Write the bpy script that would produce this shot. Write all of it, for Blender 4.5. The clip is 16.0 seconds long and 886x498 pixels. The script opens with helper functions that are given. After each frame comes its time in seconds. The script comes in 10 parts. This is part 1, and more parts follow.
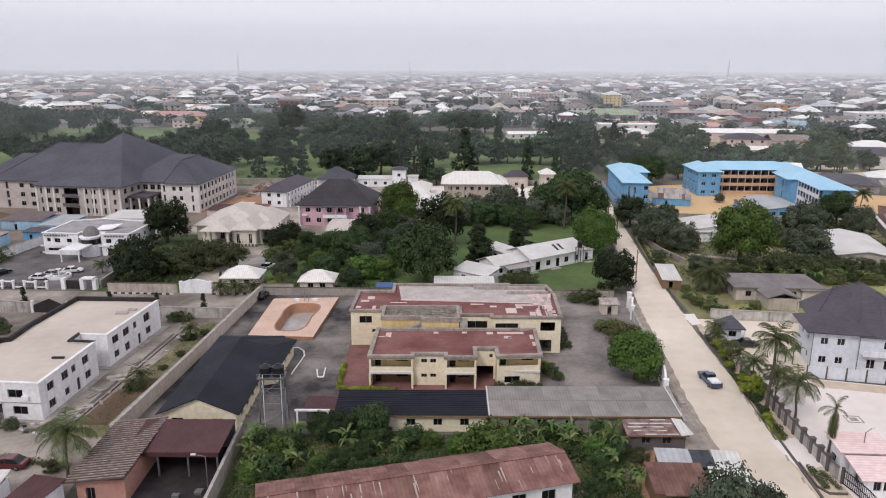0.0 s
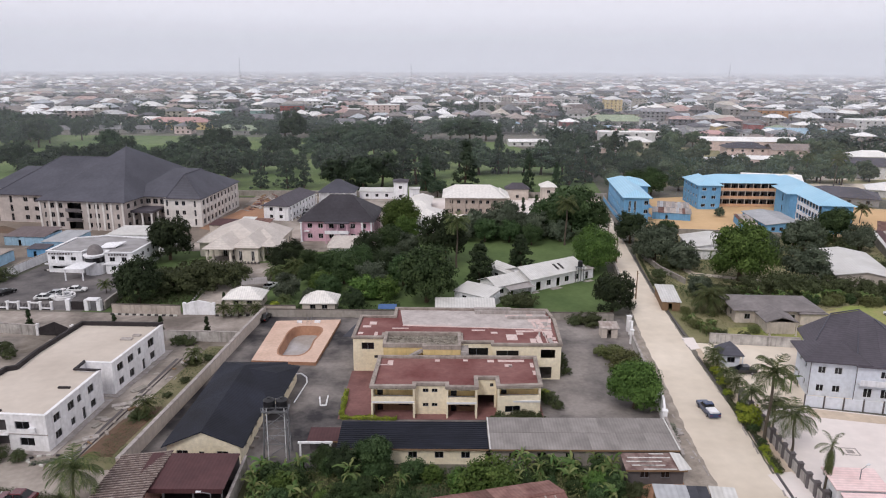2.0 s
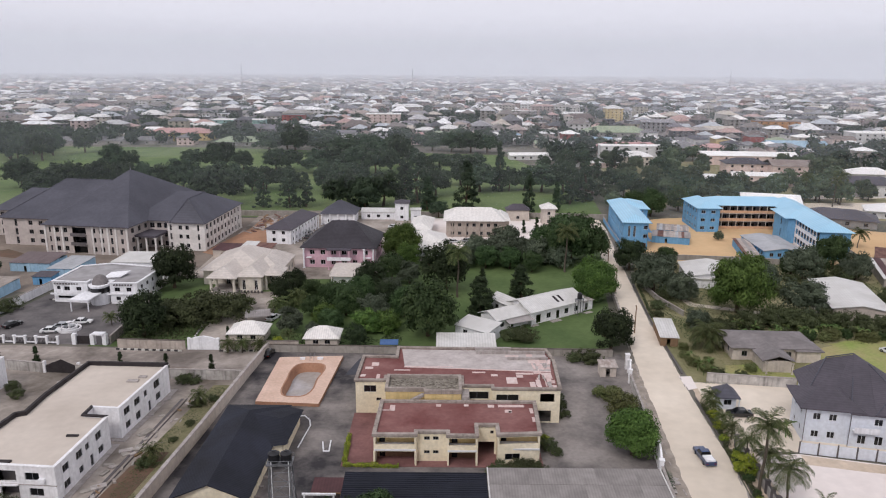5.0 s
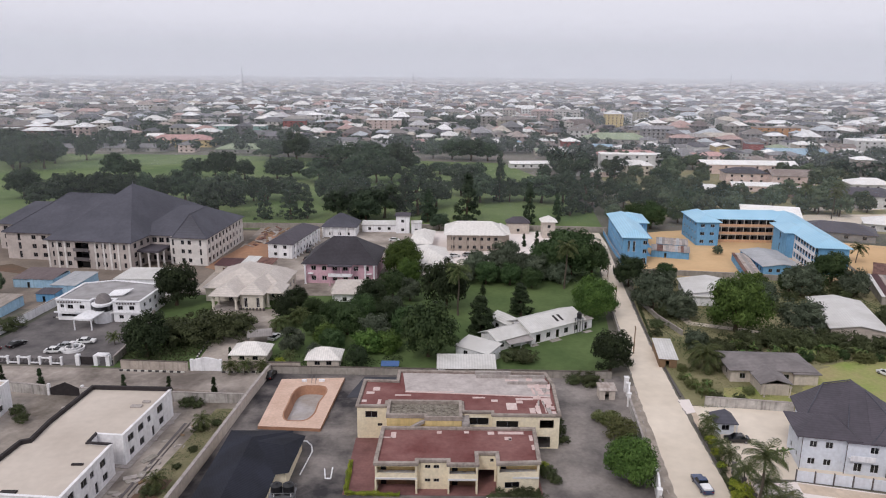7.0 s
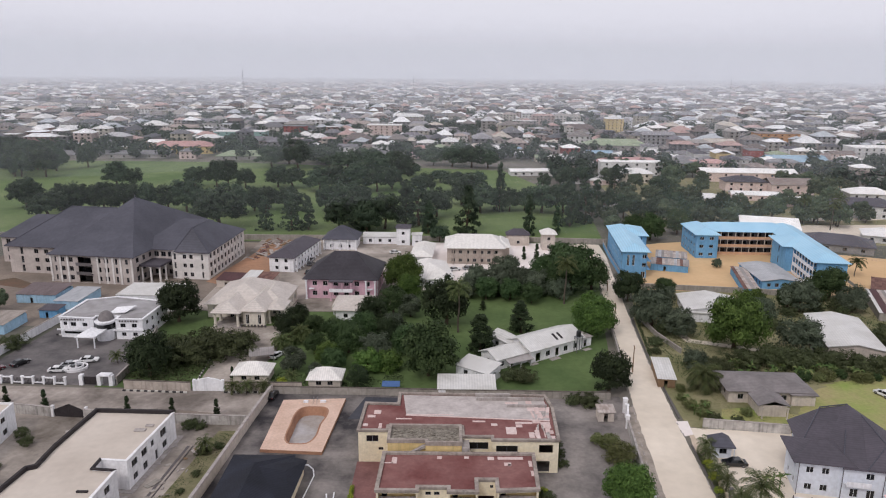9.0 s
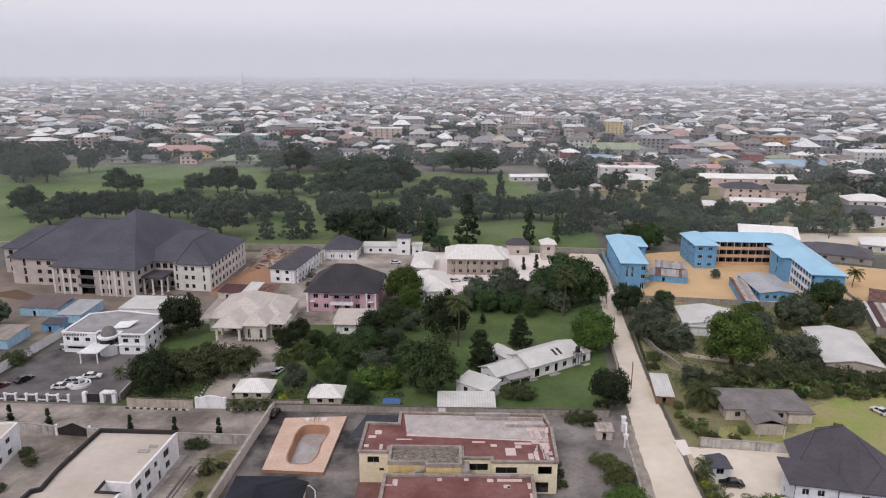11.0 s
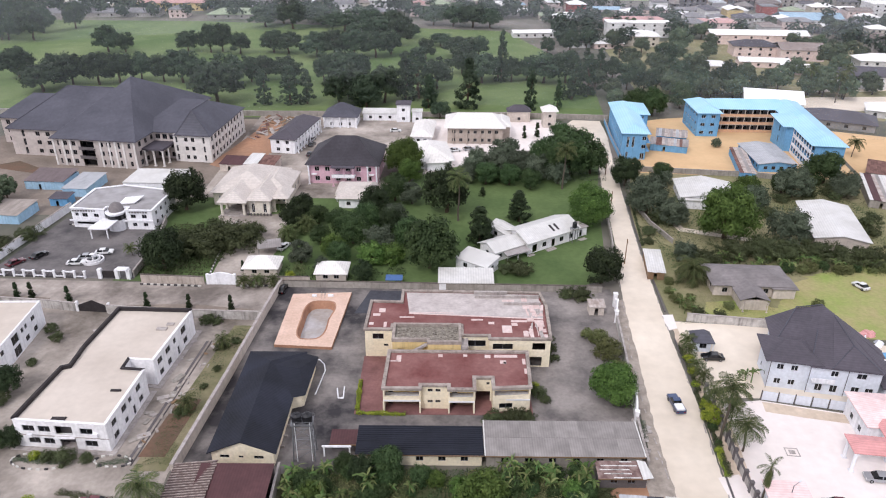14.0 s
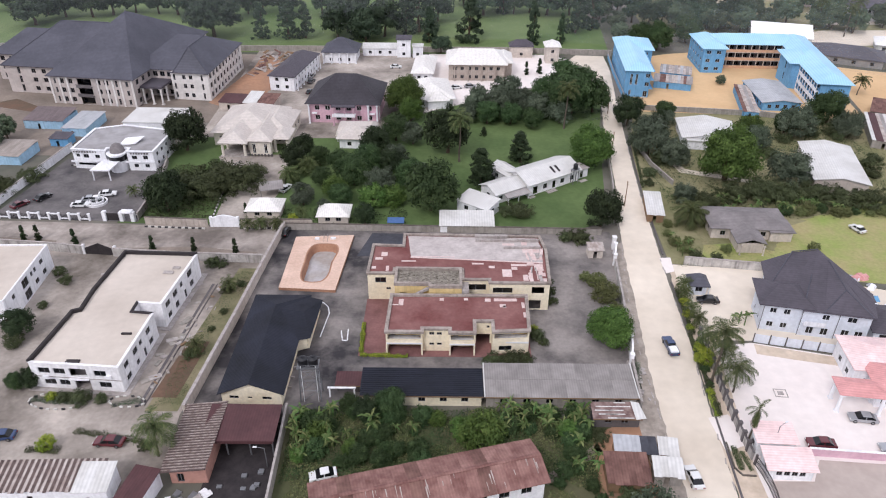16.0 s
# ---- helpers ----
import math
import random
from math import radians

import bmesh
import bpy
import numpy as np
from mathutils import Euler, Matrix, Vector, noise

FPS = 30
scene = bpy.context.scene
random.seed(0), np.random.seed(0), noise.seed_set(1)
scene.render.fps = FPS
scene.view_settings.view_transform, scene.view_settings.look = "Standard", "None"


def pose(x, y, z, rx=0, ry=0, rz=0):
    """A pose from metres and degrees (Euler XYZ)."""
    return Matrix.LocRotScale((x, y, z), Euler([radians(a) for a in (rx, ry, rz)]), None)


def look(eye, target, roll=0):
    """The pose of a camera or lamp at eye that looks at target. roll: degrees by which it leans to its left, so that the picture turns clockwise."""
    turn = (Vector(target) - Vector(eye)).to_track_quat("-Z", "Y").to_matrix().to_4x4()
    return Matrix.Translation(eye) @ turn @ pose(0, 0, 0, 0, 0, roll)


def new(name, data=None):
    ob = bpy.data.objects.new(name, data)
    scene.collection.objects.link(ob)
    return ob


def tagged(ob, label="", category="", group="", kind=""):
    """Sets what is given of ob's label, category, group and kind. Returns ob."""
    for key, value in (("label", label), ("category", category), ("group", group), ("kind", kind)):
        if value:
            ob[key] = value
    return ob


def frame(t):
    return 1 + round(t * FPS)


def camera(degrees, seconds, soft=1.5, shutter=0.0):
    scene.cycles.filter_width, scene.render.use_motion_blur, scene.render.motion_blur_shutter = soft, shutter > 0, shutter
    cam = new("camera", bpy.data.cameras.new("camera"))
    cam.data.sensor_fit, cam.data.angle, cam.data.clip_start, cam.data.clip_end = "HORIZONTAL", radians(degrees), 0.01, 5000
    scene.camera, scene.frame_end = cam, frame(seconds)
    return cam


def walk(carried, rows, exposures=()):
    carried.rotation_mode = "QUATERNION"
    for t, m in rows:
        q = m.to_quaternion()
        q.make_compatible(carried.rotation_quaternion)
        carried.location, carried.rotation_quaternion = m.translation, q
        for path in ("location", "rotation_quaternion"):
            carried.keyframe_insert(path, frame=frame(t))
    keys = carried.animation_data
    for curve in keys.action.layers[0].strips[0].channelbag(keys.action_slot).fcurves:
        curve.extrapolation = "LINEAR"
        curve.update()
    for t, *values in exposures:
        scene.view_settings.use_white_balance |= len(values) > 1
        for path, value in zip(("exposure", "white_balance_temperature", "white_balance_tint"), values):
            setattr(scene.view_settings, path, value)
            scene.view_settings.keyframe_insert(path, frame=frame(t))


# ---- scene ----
cam = camera(64.0, 16.0, soft=1.1)
PATH = [
    (0, (0.02, -0.04, 48.18), (0.01, 48.34, 35.57), 0.20),
    (0.5, (-0.01, -0.04, 49.37), (-0.04, 48.34, 36.75), 0.21),
    (1, (-0.04, -0.04, 50.53), (-0.08, 48.35, 37.95), 0.23),
    (1.5, (-0.07, -0.04, 51.79), (-0.13, 48.35, 39.21), 0.24),
    (2, (-0.10, -0.05, 53.10), (-0.17, 48.34, 40.51), 0.26),
    (2.5, (-0.12, -0.06, 54.38), (-0.21, 48.33, 41.80), 0.28),
    (3, (-0.15, -0.07, 55.78), (-0.24, 48.33, 43.22), 0.31),
    (3.5, (-0.18, -0.08, 57.37), (-0.28, 48.32, 44.83), 0.33),
    (4, (-0.20, -0.09, 58.64), (-0.31, 48.31, 46.12), 0.35),
    (6.5, (-0.30, -0.21, 64.82), (-0.45, 48.22, 52.39), 0.41),
    (7, (-0.31, -0.24, 66.01), (-0.47, 48.19, 53.60), 0.42),
    (7.5, (-0.32, -0.28, 67.21), (-0.49, 48.16, 54.81), 0.42),
    (8, (-0.32, -0.31, 68.41), (-0.50, 48.13, 56.02), 0.42),
    (8.5, (-0.33, -0.35, 69.57), (-0.52, 48.09, 57.21), 0.42),
    (9, (-0.33, -0.39, 70.83), (-0.52, 48.05, 58.46), 0.42),
    (11.3, (-0.33, -0.61, 76.18), (-0.53, 47.81, 63.71), 0.39),
    (11.5, (-0.33, -0.62, 76.62), (-0.52, 47.73, 63.90), 0.38),
    (11.6, (-0.34, -0.63, 76.92), (-0.52, 47.38, 62.97), 0.38),
    (11.7, (-0.34, -0.64, 77.17), (-0.52, 47.02, 62.05), 0.38),
    (11.8, (-0.34, -0.65, 77.41), (-0.52, 46.39, 60.48), 0.38),
    (11.9, (-0.34, -0.66, 77.66), (-0.51, 45.86, 59.34), 0.38),
    (12, (-0.34, -0.67, 77.81), (-0.51, 45.35, 58.26), 0.38),
    (12.1, (-0.34, -0.68, 78.16), (-0.51, 44.85, 57.50), 0.37),
    (12.2, (-0.34, -0.69, 78.40), (-0.51, 44.44, 56.88), 0.37),
    (12.3, (-0.34, -0.70, 78.65), (-0.51, 44.14, 56.53), 0.37),
    (12.4, (-0.34, -0.71, 78.90), (-0.50, 44.02, 56.55), 0.37),
    (12.5, (-0.34, -0.72, 79.21), (-0.50, 43.97, 56.80), 0.37),
    (13, (-0.35, -0.77, 80.34), (-0.50, 43.94, 57.95), 0.36),
    (13.5, (-0.36, -0.81, 81.57), (-0.51, 43.89, 59.18), 0.35),
    (14, (-0.37, -0.86, 82.74), (-0.52, 43.93, 60.51), 0.35),
    (14.5, (-0.39, -0.90, 83.75), (-0.54, 43.91, 61.57), 0.35),
    (15, (-0.42, -0.94, 84.64), (-0.56, 43.86, 62.43), 0.35),
    (15.1, (-0.42, -0.94, 84.82), (-0.57, 43.72, 62.36), 0.35),
    (15.2, (-0.43, -0.95, 84.98), (-0.58, 43.56, 62.20), 0.35),
    (15.3, (-0.43, -0.96, 85.13), (-0.59, 43.27, 61.81), 0.35),
    (15.4, (-0.44, -0.97, 85.27), (-0.59, 42.93, 61.34), 0.35),
    (15.5, (-0.45, -0.97, 85.35), (-0.60, 42.61, 60.84), 0.35),
    (15.6, (-0.46, -0.98, 85.53), (-0.61, 42.32, 60.53), 0.35),
    (15.7, (-0.46, -0.98, 85.65), (-0.62, 42.01, 60.12), 0.35),
    (15.8, (-0.47, -0.99, 85.75), (-0.63, 41.75, 59.81), 0.35),
    (15.9, (-0.48, -1.00, 85.84), (-0.64, 41.57, 59.61), 0.35),
    (16, (-0.49, -1.00, 85.96), (-0.65, 41.42, 59.50), 0.36),
]
walk(cam, [(t, look(eye, target, roll)) for t, eye, target, roll in PATH],
     exposures=[(0, -0.18, 6480, 15), (4, -0.24, 6450, 15), (9, -0.32, 6490, 15), (11.5, -0.34, 6530, 16), (12, -0.37, 6600, 16), (12.5, -0.08, 6620, 17), (13, 0.06, 6500, 17), (14, 0.22, 6270, 16), (16, 0.13, 6190, 16)])

# ---- light: a bright overcast sky and a weak, very soft sun ----
world = bpy.data.worlds.new("overcast_sky")
scene.world = world
world.use_nodes = True
wn, wl = world.node_tree.nodes, world.node_tree.links
wn.clear()
SUN_EL, SUN_AZ = radians(46), radians(209)
sky = wn.new("ShaderNodeTexSky")
sky.sky_type = "NISHITA"
sky.sun_disc = False
sky.sun_elevation, sky.sun_rotation = SUN_EL, SUN_AZ
sky_hs = wn.new("ShaderNodeHueSaturation")
sky_hs.inputs["Saturation"].default_value = 0.12
wl.new(sky.outputs[0], sky_hs.inputs["Color"])
w_tc = wn.new("ShaderNodeTexCoord")
w_sep = wn.new("ShaderNodeSeparateXYZ")
wl.new(w_tc.outputs["Generated"], w_sep.inputs[0])
w_ramp = wn.new("ShaderNodeValToRGB")
w_ramp.color_ramp.elements[0].position, w_ramp.color_ramp.elements[0].color = 0.0, (0.77, 0.80, 0.89, 1)
w_ramp.color_ramp.elements[1].position, w_ramp.color_ramp.elements[1].color = 0.6, (0.95, 0.96, 1.02, 1)
for at_, c_ in ((0.025, (0.84, 0.87, 0.96, 1)), (0.07, (0.95, 0.975, 1.06, 1)), (0.14, (0.99, 1.01, 1.08, 1))):
    el = w_ramp.color_ramp.elements.new(at_)
    el.color = c_
wl.new(w_sep.outputs["Z"], w_ramp.inputs[0])
w_map = wn.new("ShaderNodeMapping")
w_map.inputs["Scale"].default_value = (1.6, 1.6, 11.0)
wl.new(w_tc.outputs["Generated"], w_map.inputs[0])
w_noise = wn.new("ShaderNodeTexNoise")
w_noise.inputs["Scale"].default_value = 1.3
w_noise.inputs["Detail"].default_value = 4
wl.new(w_map.outputs[0], w_noise.inputs["Vector"])
w_rng = wn.new("ShaderNodeMapRange")
w_rng.inputs["To Min"].default_value, w_rng.inputs["To Max"].default_value = 0.95, 1.05
wl.new(w_noise.outputs["Fac"], w_rng.inputs["Value"])
w_mul = wn.new("ShaderNodeVectorMath")
w_mul.operation = "SCALE"
wl.new(w_ramp.outputs[0], w_mul.inputs[0])
wl.new(w_rng.outputs[0], w_mul.inputs["Scale"])
bg_sky, bg_cloud, w_add, w_out = (wn.new("ShaderNodeBackground"), wn.new("ShaderNodeBackground"),
                                  wn.new("ShaderNodeAddShader"), wn.new("ShaderNodeOutputWorld"))
wl.new(sky_hs.outputs[0], bg_sky.inputs[0])
bg_sky.inputs[1].default_value = 0.008
wl.new(w_mul.outputs[0], bg_cloud.inputs[0])
bg_cloud.inputs[1].default_value = 0.90
wl.new(bg_sky.outputs[0], w_add.inputs[0])
wl.new(bg_cloud.outputs[0], w_add.inputs[1])
wl.new(w_add.outputs[0], w_out.inputs[0])

sun = new("sun", bpy.data.lights.new("sun", "SUN"))
sun.data.energy, sun.data.angle, sun.data.color = 1.5, radians(16), (1.0, 0.96, 0.9)
sun.matrix_world = look((-45, -80, 95), (0, 0, 0))


# ---- materials ----
def lin(hexa):
    """A base colour from a hex string."""
    c = [int(hexa[i:i + 2], 16) / 255 for i in (0, 2, 4)]
    return tuple(x / 12.92 if x <= 0.04045 else ((x + 0.055) / 1.055) ** 2.4 for x in c) + (1,)


def mat(name, a, b=None, scale=0.25, fine=3.0, rough=0.85, bump=0.25, amount=0.5, var=0.0, metal=0.0, rib=None, streak=0.0, dist=0.05):
    """A surface of two base colours in patches with a fine grain. rib: (axis, period in m) of raised lines. streak: rain streaks on walls."""
    m = bpy.data.materials.new(name)
    m.use_nodes = True
    n, l = m.node_tree.nodes, m.node_tree.links
    bsdf = n["Principled BSDF"]
    bsdf.inputs["Roughness"].default_value = rough
    bsdf.inputs["Metallic"].default_value = metal
    bsdf.inputs["Specular IOR Level"].default_value = 0.3
    a, b = lin(a), lin(b or a)
    tc, info = n.new("ShaderNodeTexCoord"), n.new("ShaderNodeObjectInfo")
    off = n.new("ShaderNodeVectorMath")
    off.operation = "MULTIPLY_ADD"
    l.new(info.outputs["Random"], off.inputs[0])
    off.inputs[1].default_value = (91, 57, 33)
    l.new(tc.outputs["Object"], off.inputs[2])
    big, small = n.new("ShaderNodeTexNoise"), n.new("ShaderNodeTexNoise")
    big.inputs["Scale"].default_value, big.inputs["Detail"].default_value, big.inputs["Roughness"].default_value = scale, 5, 0.6
    small.inputs["Scale"].default_value, small.inputs["Detail"].default_value = fine, 4
    l.new(off.outputs[0], big.inputs["Vector"])
    l.new(off.outputs[0], small.inputs["Vector"])
    rng = n.new("ShaderNodeMapRange")
    rng.inputs["From Min"].default_value, rng.inputs["From Max"].default_value = 0.5 - 0.28 * (1 - amount) - 0.04, 0.62 + 0.1 * (1 - amount)
    l.new(big.outputs["Fac"], rng.inputs["Value"])
    mix = n.new("ShaderNodeMix")
    mix.data_type = "RGBA"
    mix.inputs["A"].default_value, mix.inputs["B"].default_value = a, b
    l.new(rng.outputs[0], mix.inputs["Factor"])
    grain = n.new("ShaderNodeMapRange")
    grain.inputs["From Min"].default_value, grain.inputs["From Max"].default_value = 0.25, 0.75
    grain.inputs["To Min"].default_value, grain.inputs["To Max"].default_value = (0.94, 1.05) if fine < 0.9 else (0.87, 1.11)
    l.new(small.outputs["Fac"], grain.inputs["Value"])
    value = grain.outputs[0]
    if streak:
        mp, st = n.new("ShaderNodeMapping"), n.new("ShaderNodeTexNoise")
        mp.inputs["Scale"].default_value = (1.6, 1.6, 0.12)
        l.new(off.outputs[0], mp.inputs[0])
        l.new(mp.outputs[0], st.inputs["Vector"])
        st.inputs["Scale"].default_value, st.inputs["Detail"].default_value = 1.0, 4
        sr = n.new("ShaderNodeMapRange")
        sr.inputs["From Min"].default_value, sr.inputs["From Max"].default_value = 0.5, 0.75
        sr.inputs["To Min"].default_value, sr.inputs["To Max"].default_value = 1.0, 1.0 - streak
        l.new(st.outputs["Fac"], sr.inputs["Value"])
        mm = n.new("ShaderNodeMath")
        mm.operation = "MULTIPLY"
        l.new(value, mm.inputs[0])
        l.new(sr.outputs[0], mm.inputs[1])
        value = mm.outputs[0]
    if var:
        vr = n.new("ShaderNodeMapRange")
        vr.inputs["To Min"].default_value, vr.inputs["To Max"].default_value = 1 - var, 1 + var
        l.new(info.outputs["Random"], vr.inputs["Value"])
        mm = n.new("ShaderNodeMath")
        mm.operation = "MULTIPLY"
        l.new(value, mm.inputs[0])
        l.new(vr.outputs[0], mm.inputs[1])
        value = mm.outputs[0]
    height = small.outputs["Fac"]
    if rib:
        axis, period = rib
        wave = n.new("ShaderNodeTexWave")
        wave.bands_direction = axis
        wave.inputs["Scale"].default_value = 0.314 / period
        wave.inputs["Distortion"].default_value = 0.15
        l.new(tc.outputs["Object"], wave.inputs["Vector"])
        wr = n.new("ShaderNodeMapRange")
        wr.inputs["To Min"].default_value, wr.inputs["To Max"].default_value = 0.92, 1.04
        l.new(wave.outputs["Fac"], wr.inputs["Value"])
        mm = n.new("ShaderNodeMath")
        mm.operation = "MULTIPLY"
        l.new(value, mm.inputs[0])
        l.new(wr.outputs[0], mm.inputs[1])
        value = mm.outputs[0]
        ad = n.new("ShaderNodeMath")
        ad.operation = "ADD"
        l.new(wave.outputs["Fac"], ad.inputs[0])
        l.new(small.outputs["Fac"], ad.inputs[1])
        height = ad.outputs[0]
    sc = n.new("ShaderNodeVectorMath")
    sc.operation = "SCALE"
    l.new(mix.outputs["Result"], sc.inputs[0])
    l.new(value, sc.inputs["Scale"])
    l.new(sc.outputs[0], bsdf.inputs["Base Color"])
    bp = n.new("ShaderNodeBump")
    bp.inputs["Strength"].default_value, bp.inputs["Distance"].default_value = bump, dist
    l.new(height, bp.inputs["Height"])
    l.new(bp.outputs[0], bsdf.inputs["Normal"])
    return m


def leaf_mat(name, cols, trans=0.14, clumps=True):
    """Leaves: a colour for each leaf out of a ramp, some light passing through."""
    m = bpy.data.materials.new(name)
    m.use_nodes = True
    n, l = m.node_tree.nodes, m.node_tree.links
    bsdf = n["Principled BSDF"]
    bsdf.inputs["Roughness"].default_value = 0.6
    bsdf.inputs["Specular IOR Level"].default_value = 0.12
    geo, info = n.new("ShaderNodeNewGeometry"), n.new("ShaderNodeObjectInfo")
    ramp = n.new("ShaderNodeValToRGB")
    ramp.color_ramp.elements[0].color, ramp.color_ramp.elements[1].color = lin(cols[0]), lin(cols[-1])
    for i, c in enumerate(cols[1:-1]):
        e = ramp.color_ramp.elements.new((i + 1) / (len(cols) - 1))
        e.color = lin(c)
    tone = geo.outputs["Random Per Island"]
    if clumps:
        at, mixer = n.new("ShaderNodeAttribute"), n.new("ShaderNodeMix")
        at.attribute_name = "clump"
        mixer.inputs["Factor"].default_value = 0.55
        l.new(tone, mixer.inputs["A"])
        l.new(at.outputs["Fac"], mixer.inputs["B"])
        tone = mixer.outputs["Result"]
    l.new(tone, ramp.inputs[0])
    hs = n.new("ShaderNodeHueSaturation")
    vr, hr = n.new("ShaderNodeMapRange"), n.new("ShaderNodeMapRange")
    vr.inputs["To Min"].default_value, vr.inputs["To Max"].default_value = 0.75, 1.25
    hr.inputs["To Min"].default_value, hr.inputs["To Max"].default_value = 0.485, 0.515
    l.new(info.outputs["Random"], vr.inputs["Value"])
    l.new(info.outputs["Random"], hr.inputs["Value"])
    l.new(vr.outputs[0], hs.inputs["Value"])
    l.new(hr.outputs[0], hs.inputs["Hue"])
    l.new(ramp.outputs[0], hs.inputs["Color"])
    l.new(hs.outputs[0], bsdf.inputs["Base Color"])
    tr, mx = n.new("ShaderNodeBsdfTranslucent"), n.new("ShaderNodeMixShader")
    l.new(hs.outputs[0], tr.inputs["Color"])
    mx.inputs[0].default_value = trans
    l.new(bsdf.outputs[0], mx.inputs[1])
    l.new(tr.outputs[0], mx.inputs[2])
    l.new(mx.outputs[0], n["Material Output"].inputs["Surface"])
    return m


def palette_mat(name, cols, rough=0.8, grain=0.35):
    """Many small pieces in one mesh, each of its own colour out of a list."""
    m = bpy.data.materials.new(name)
    m.use_nodes = True
    n, l = m.node_tree.nodes, m.node_tree.links
    bsdf = n["Principled BSDF"]
    bsdf.inputs["Roughness"].default_value = rough
    geo, tc, ns = n.new("ShaderNodeNewGeometry"), n.new("ShaderNodeTexCoord"), n.new("ShaderNodeTexNoise")
    ramp = n.new("ShaderNodeValToRGB")
    ramp.color_ramp.interpolation = "CONSTANT"
    ramp.color_ramp.elements[0].color = lin(cols[0])
    ramp.color_ramp.elements[1].position, ramp.color_ramp.elements[1].color = 1 / len(cols), lin(cols[1])
    for i, c in enumerate(cols[2:]):
        e = ramp.color_ramp.elements.new((i + 2) / len(cols))
        e.color = lin(c)
    l.new(geo.outputs["Random Per Island"], ramp.inputs[0])
    ns.inputs["Scale"].default_value, ns.inputs["Detail"].default_value = grain, 4
    l.new(tc.outputs["Object"], ns.inputs["Vector"])
    rng = n.new("ShaderNodeMapRange")
    rng.inputs["From Min"].default_value, rng.inputs["From Max"].default_value = 0.3, 0.7
    rng.inputs["To Min"].default_value, rng.inputs["To Max"].default_value = 0.75, 1.1
    l.new(ns.outputs["Fac"], rng.inputs["Value"])
    sc = n.new("ShaderNodeVectorMath")
    sc.operation = "SCALE"
    l.new(ramp.outputs[0], sc.inputs[0])
    l.new(rng.outputs[0], sc.inputs["Scale"])
    l.new(sc.outputs[0], bsdf.inputs["Base Color"])
    return m


def gloss_mat(name, col, rough, metal=0.0, coat=0.0):
    m = bpy.data.materials.new(name)
    m.use_nodes = True
    b = m.node_tree.nodes["Principled BSDF"]
    b.inputs["Base Color"].default_value = lin(col)
    b.inputs["Roughness"].default_value, b.inputs["Metallic"].default_value, b.inputs["Coat Weight"].default_value = rough, metal, coat
    return m


GRASS = mat("rough_grass", "464f31", "5c5942", 0.09, 1.2, 0.95, 0.6, dist=0.2)
LAWN = mat("mown_lawn", "465a32", "5d6f43", 0.06, 0.9, 0.95, 0.5, dist=0.15)
GOLF = mat("golf_grass", "52683a", "707e52", 0.02, 0.16, 0.95, 0.5, amount=0.6, dist=0.2)
MEADOW = mat("meadow_grass", "86964f", "a0966c", 0.13, 1.6, 0.95, 0.5, dist=0.2)
STONYDIRT = mat("stony_dirt", "aaa096", "857c73", 0.35, 2.2, 0.95, 0.5, dist=0.1)
DIRT = mat("bare_dirt", "8f8378", "71675f", 0.1, 1.5, 0.95, 0.4)
REDEARTH = mat("red_earth", "b0866a", "937561", 0.08, 1.2, 0.95, 0.3)
BROWNSOIL = mat("brown_soil", "6e5647", "5c5245", 0.12, 1.5, 0.95, 0.4)
SAND = mat("sandy_track", "e6dbcc", "cabeae", 0.04, 0.5, 0.95, 0.25, amount=0.4)
STREET = mat("dusty_street", "b5aba3", "6b635d", 0.09, 1.1, 0.95, 0.3)
def dust_mat(name, a, b, x0, x1, scale=.1):
    """Worn asphalt on which pale dust lies thicker from x0 towards x1."""
    m = mat(name, a, b, scale, 1.5, .88, .35, amount=.5)
    n, l = m.node_tree.nodes, m.node_tree.links
    mixer = next(k for k in n if k.type == "MIX")
    old = mixer.inputs["Factor"].links[0].from_socket
    tc, sep, rng, add = n.new("ShaderNodeTexCoord"), n.new("ShaderNodeSeparateXYZ"), n.new("ShaderNodeMapRange"), n.new("ShaderNodeMath")
    l.new(tc.outputs["Object"], sep.inputs[0])
    l.new(sep.outputs["X"], rng.inputs["Value"])
    rng.inputs["From Min"].default_value, rng.inputs["From Max"].default_value = x0, x1
    rng.inputs["To Min"].default_value, rng.inputs["To Max"].default_value = -.25, .35
    add.operation, add.use_clamp = "ADD", True
    l.new(old, add.inputs[0])
    l.new(rng.outputs[0], add.inputs[1])
    l.new(add.outputs[0], mixer.inputs["Factor"])
    return m


COURT = mat("orange_sand", "d6b68c", "c8a67e", 0.05, 0.8, 0.95, 0.25)
ASPHALT = mat("worn_asphalt", "3d3b3e", "7a7574", 0.08, 1.6, 0.85, 0.35, amount=0.55)
PALECONC = mat("pale_concrete", "eae2de", "ded4cf", 0.06, 0.6, 0.85, 0.15)
YARDCONC = mat("yard_concrete", "bcb2a9", "675f57", 0.07, 1.3, 0.9, 0.3)
MAROON = mat("maroon_paving", "8a6462", "694947", 0.2, 2.0, 0.85, 0.3)
POOLTILE = mat("pool_terrace_tiles", "d9bdac", "c7a997", 0.2, 2.0, 0.7, 0.2)
POOLRED = mat("pool_lining_brown", "b58a70", "96705b", 0.3, 2.0, 0.7, 0.2)
POOLFLOOR = mat("pool_floor", "b3b0b2", "9d948c", 0.25, 1.4, 0.5, 0.1)
CREAM = mat("cream_render", "ece2cb", "dfd3b8", 0.2, 2.0, 0.85, 0.1, streak=0.05)
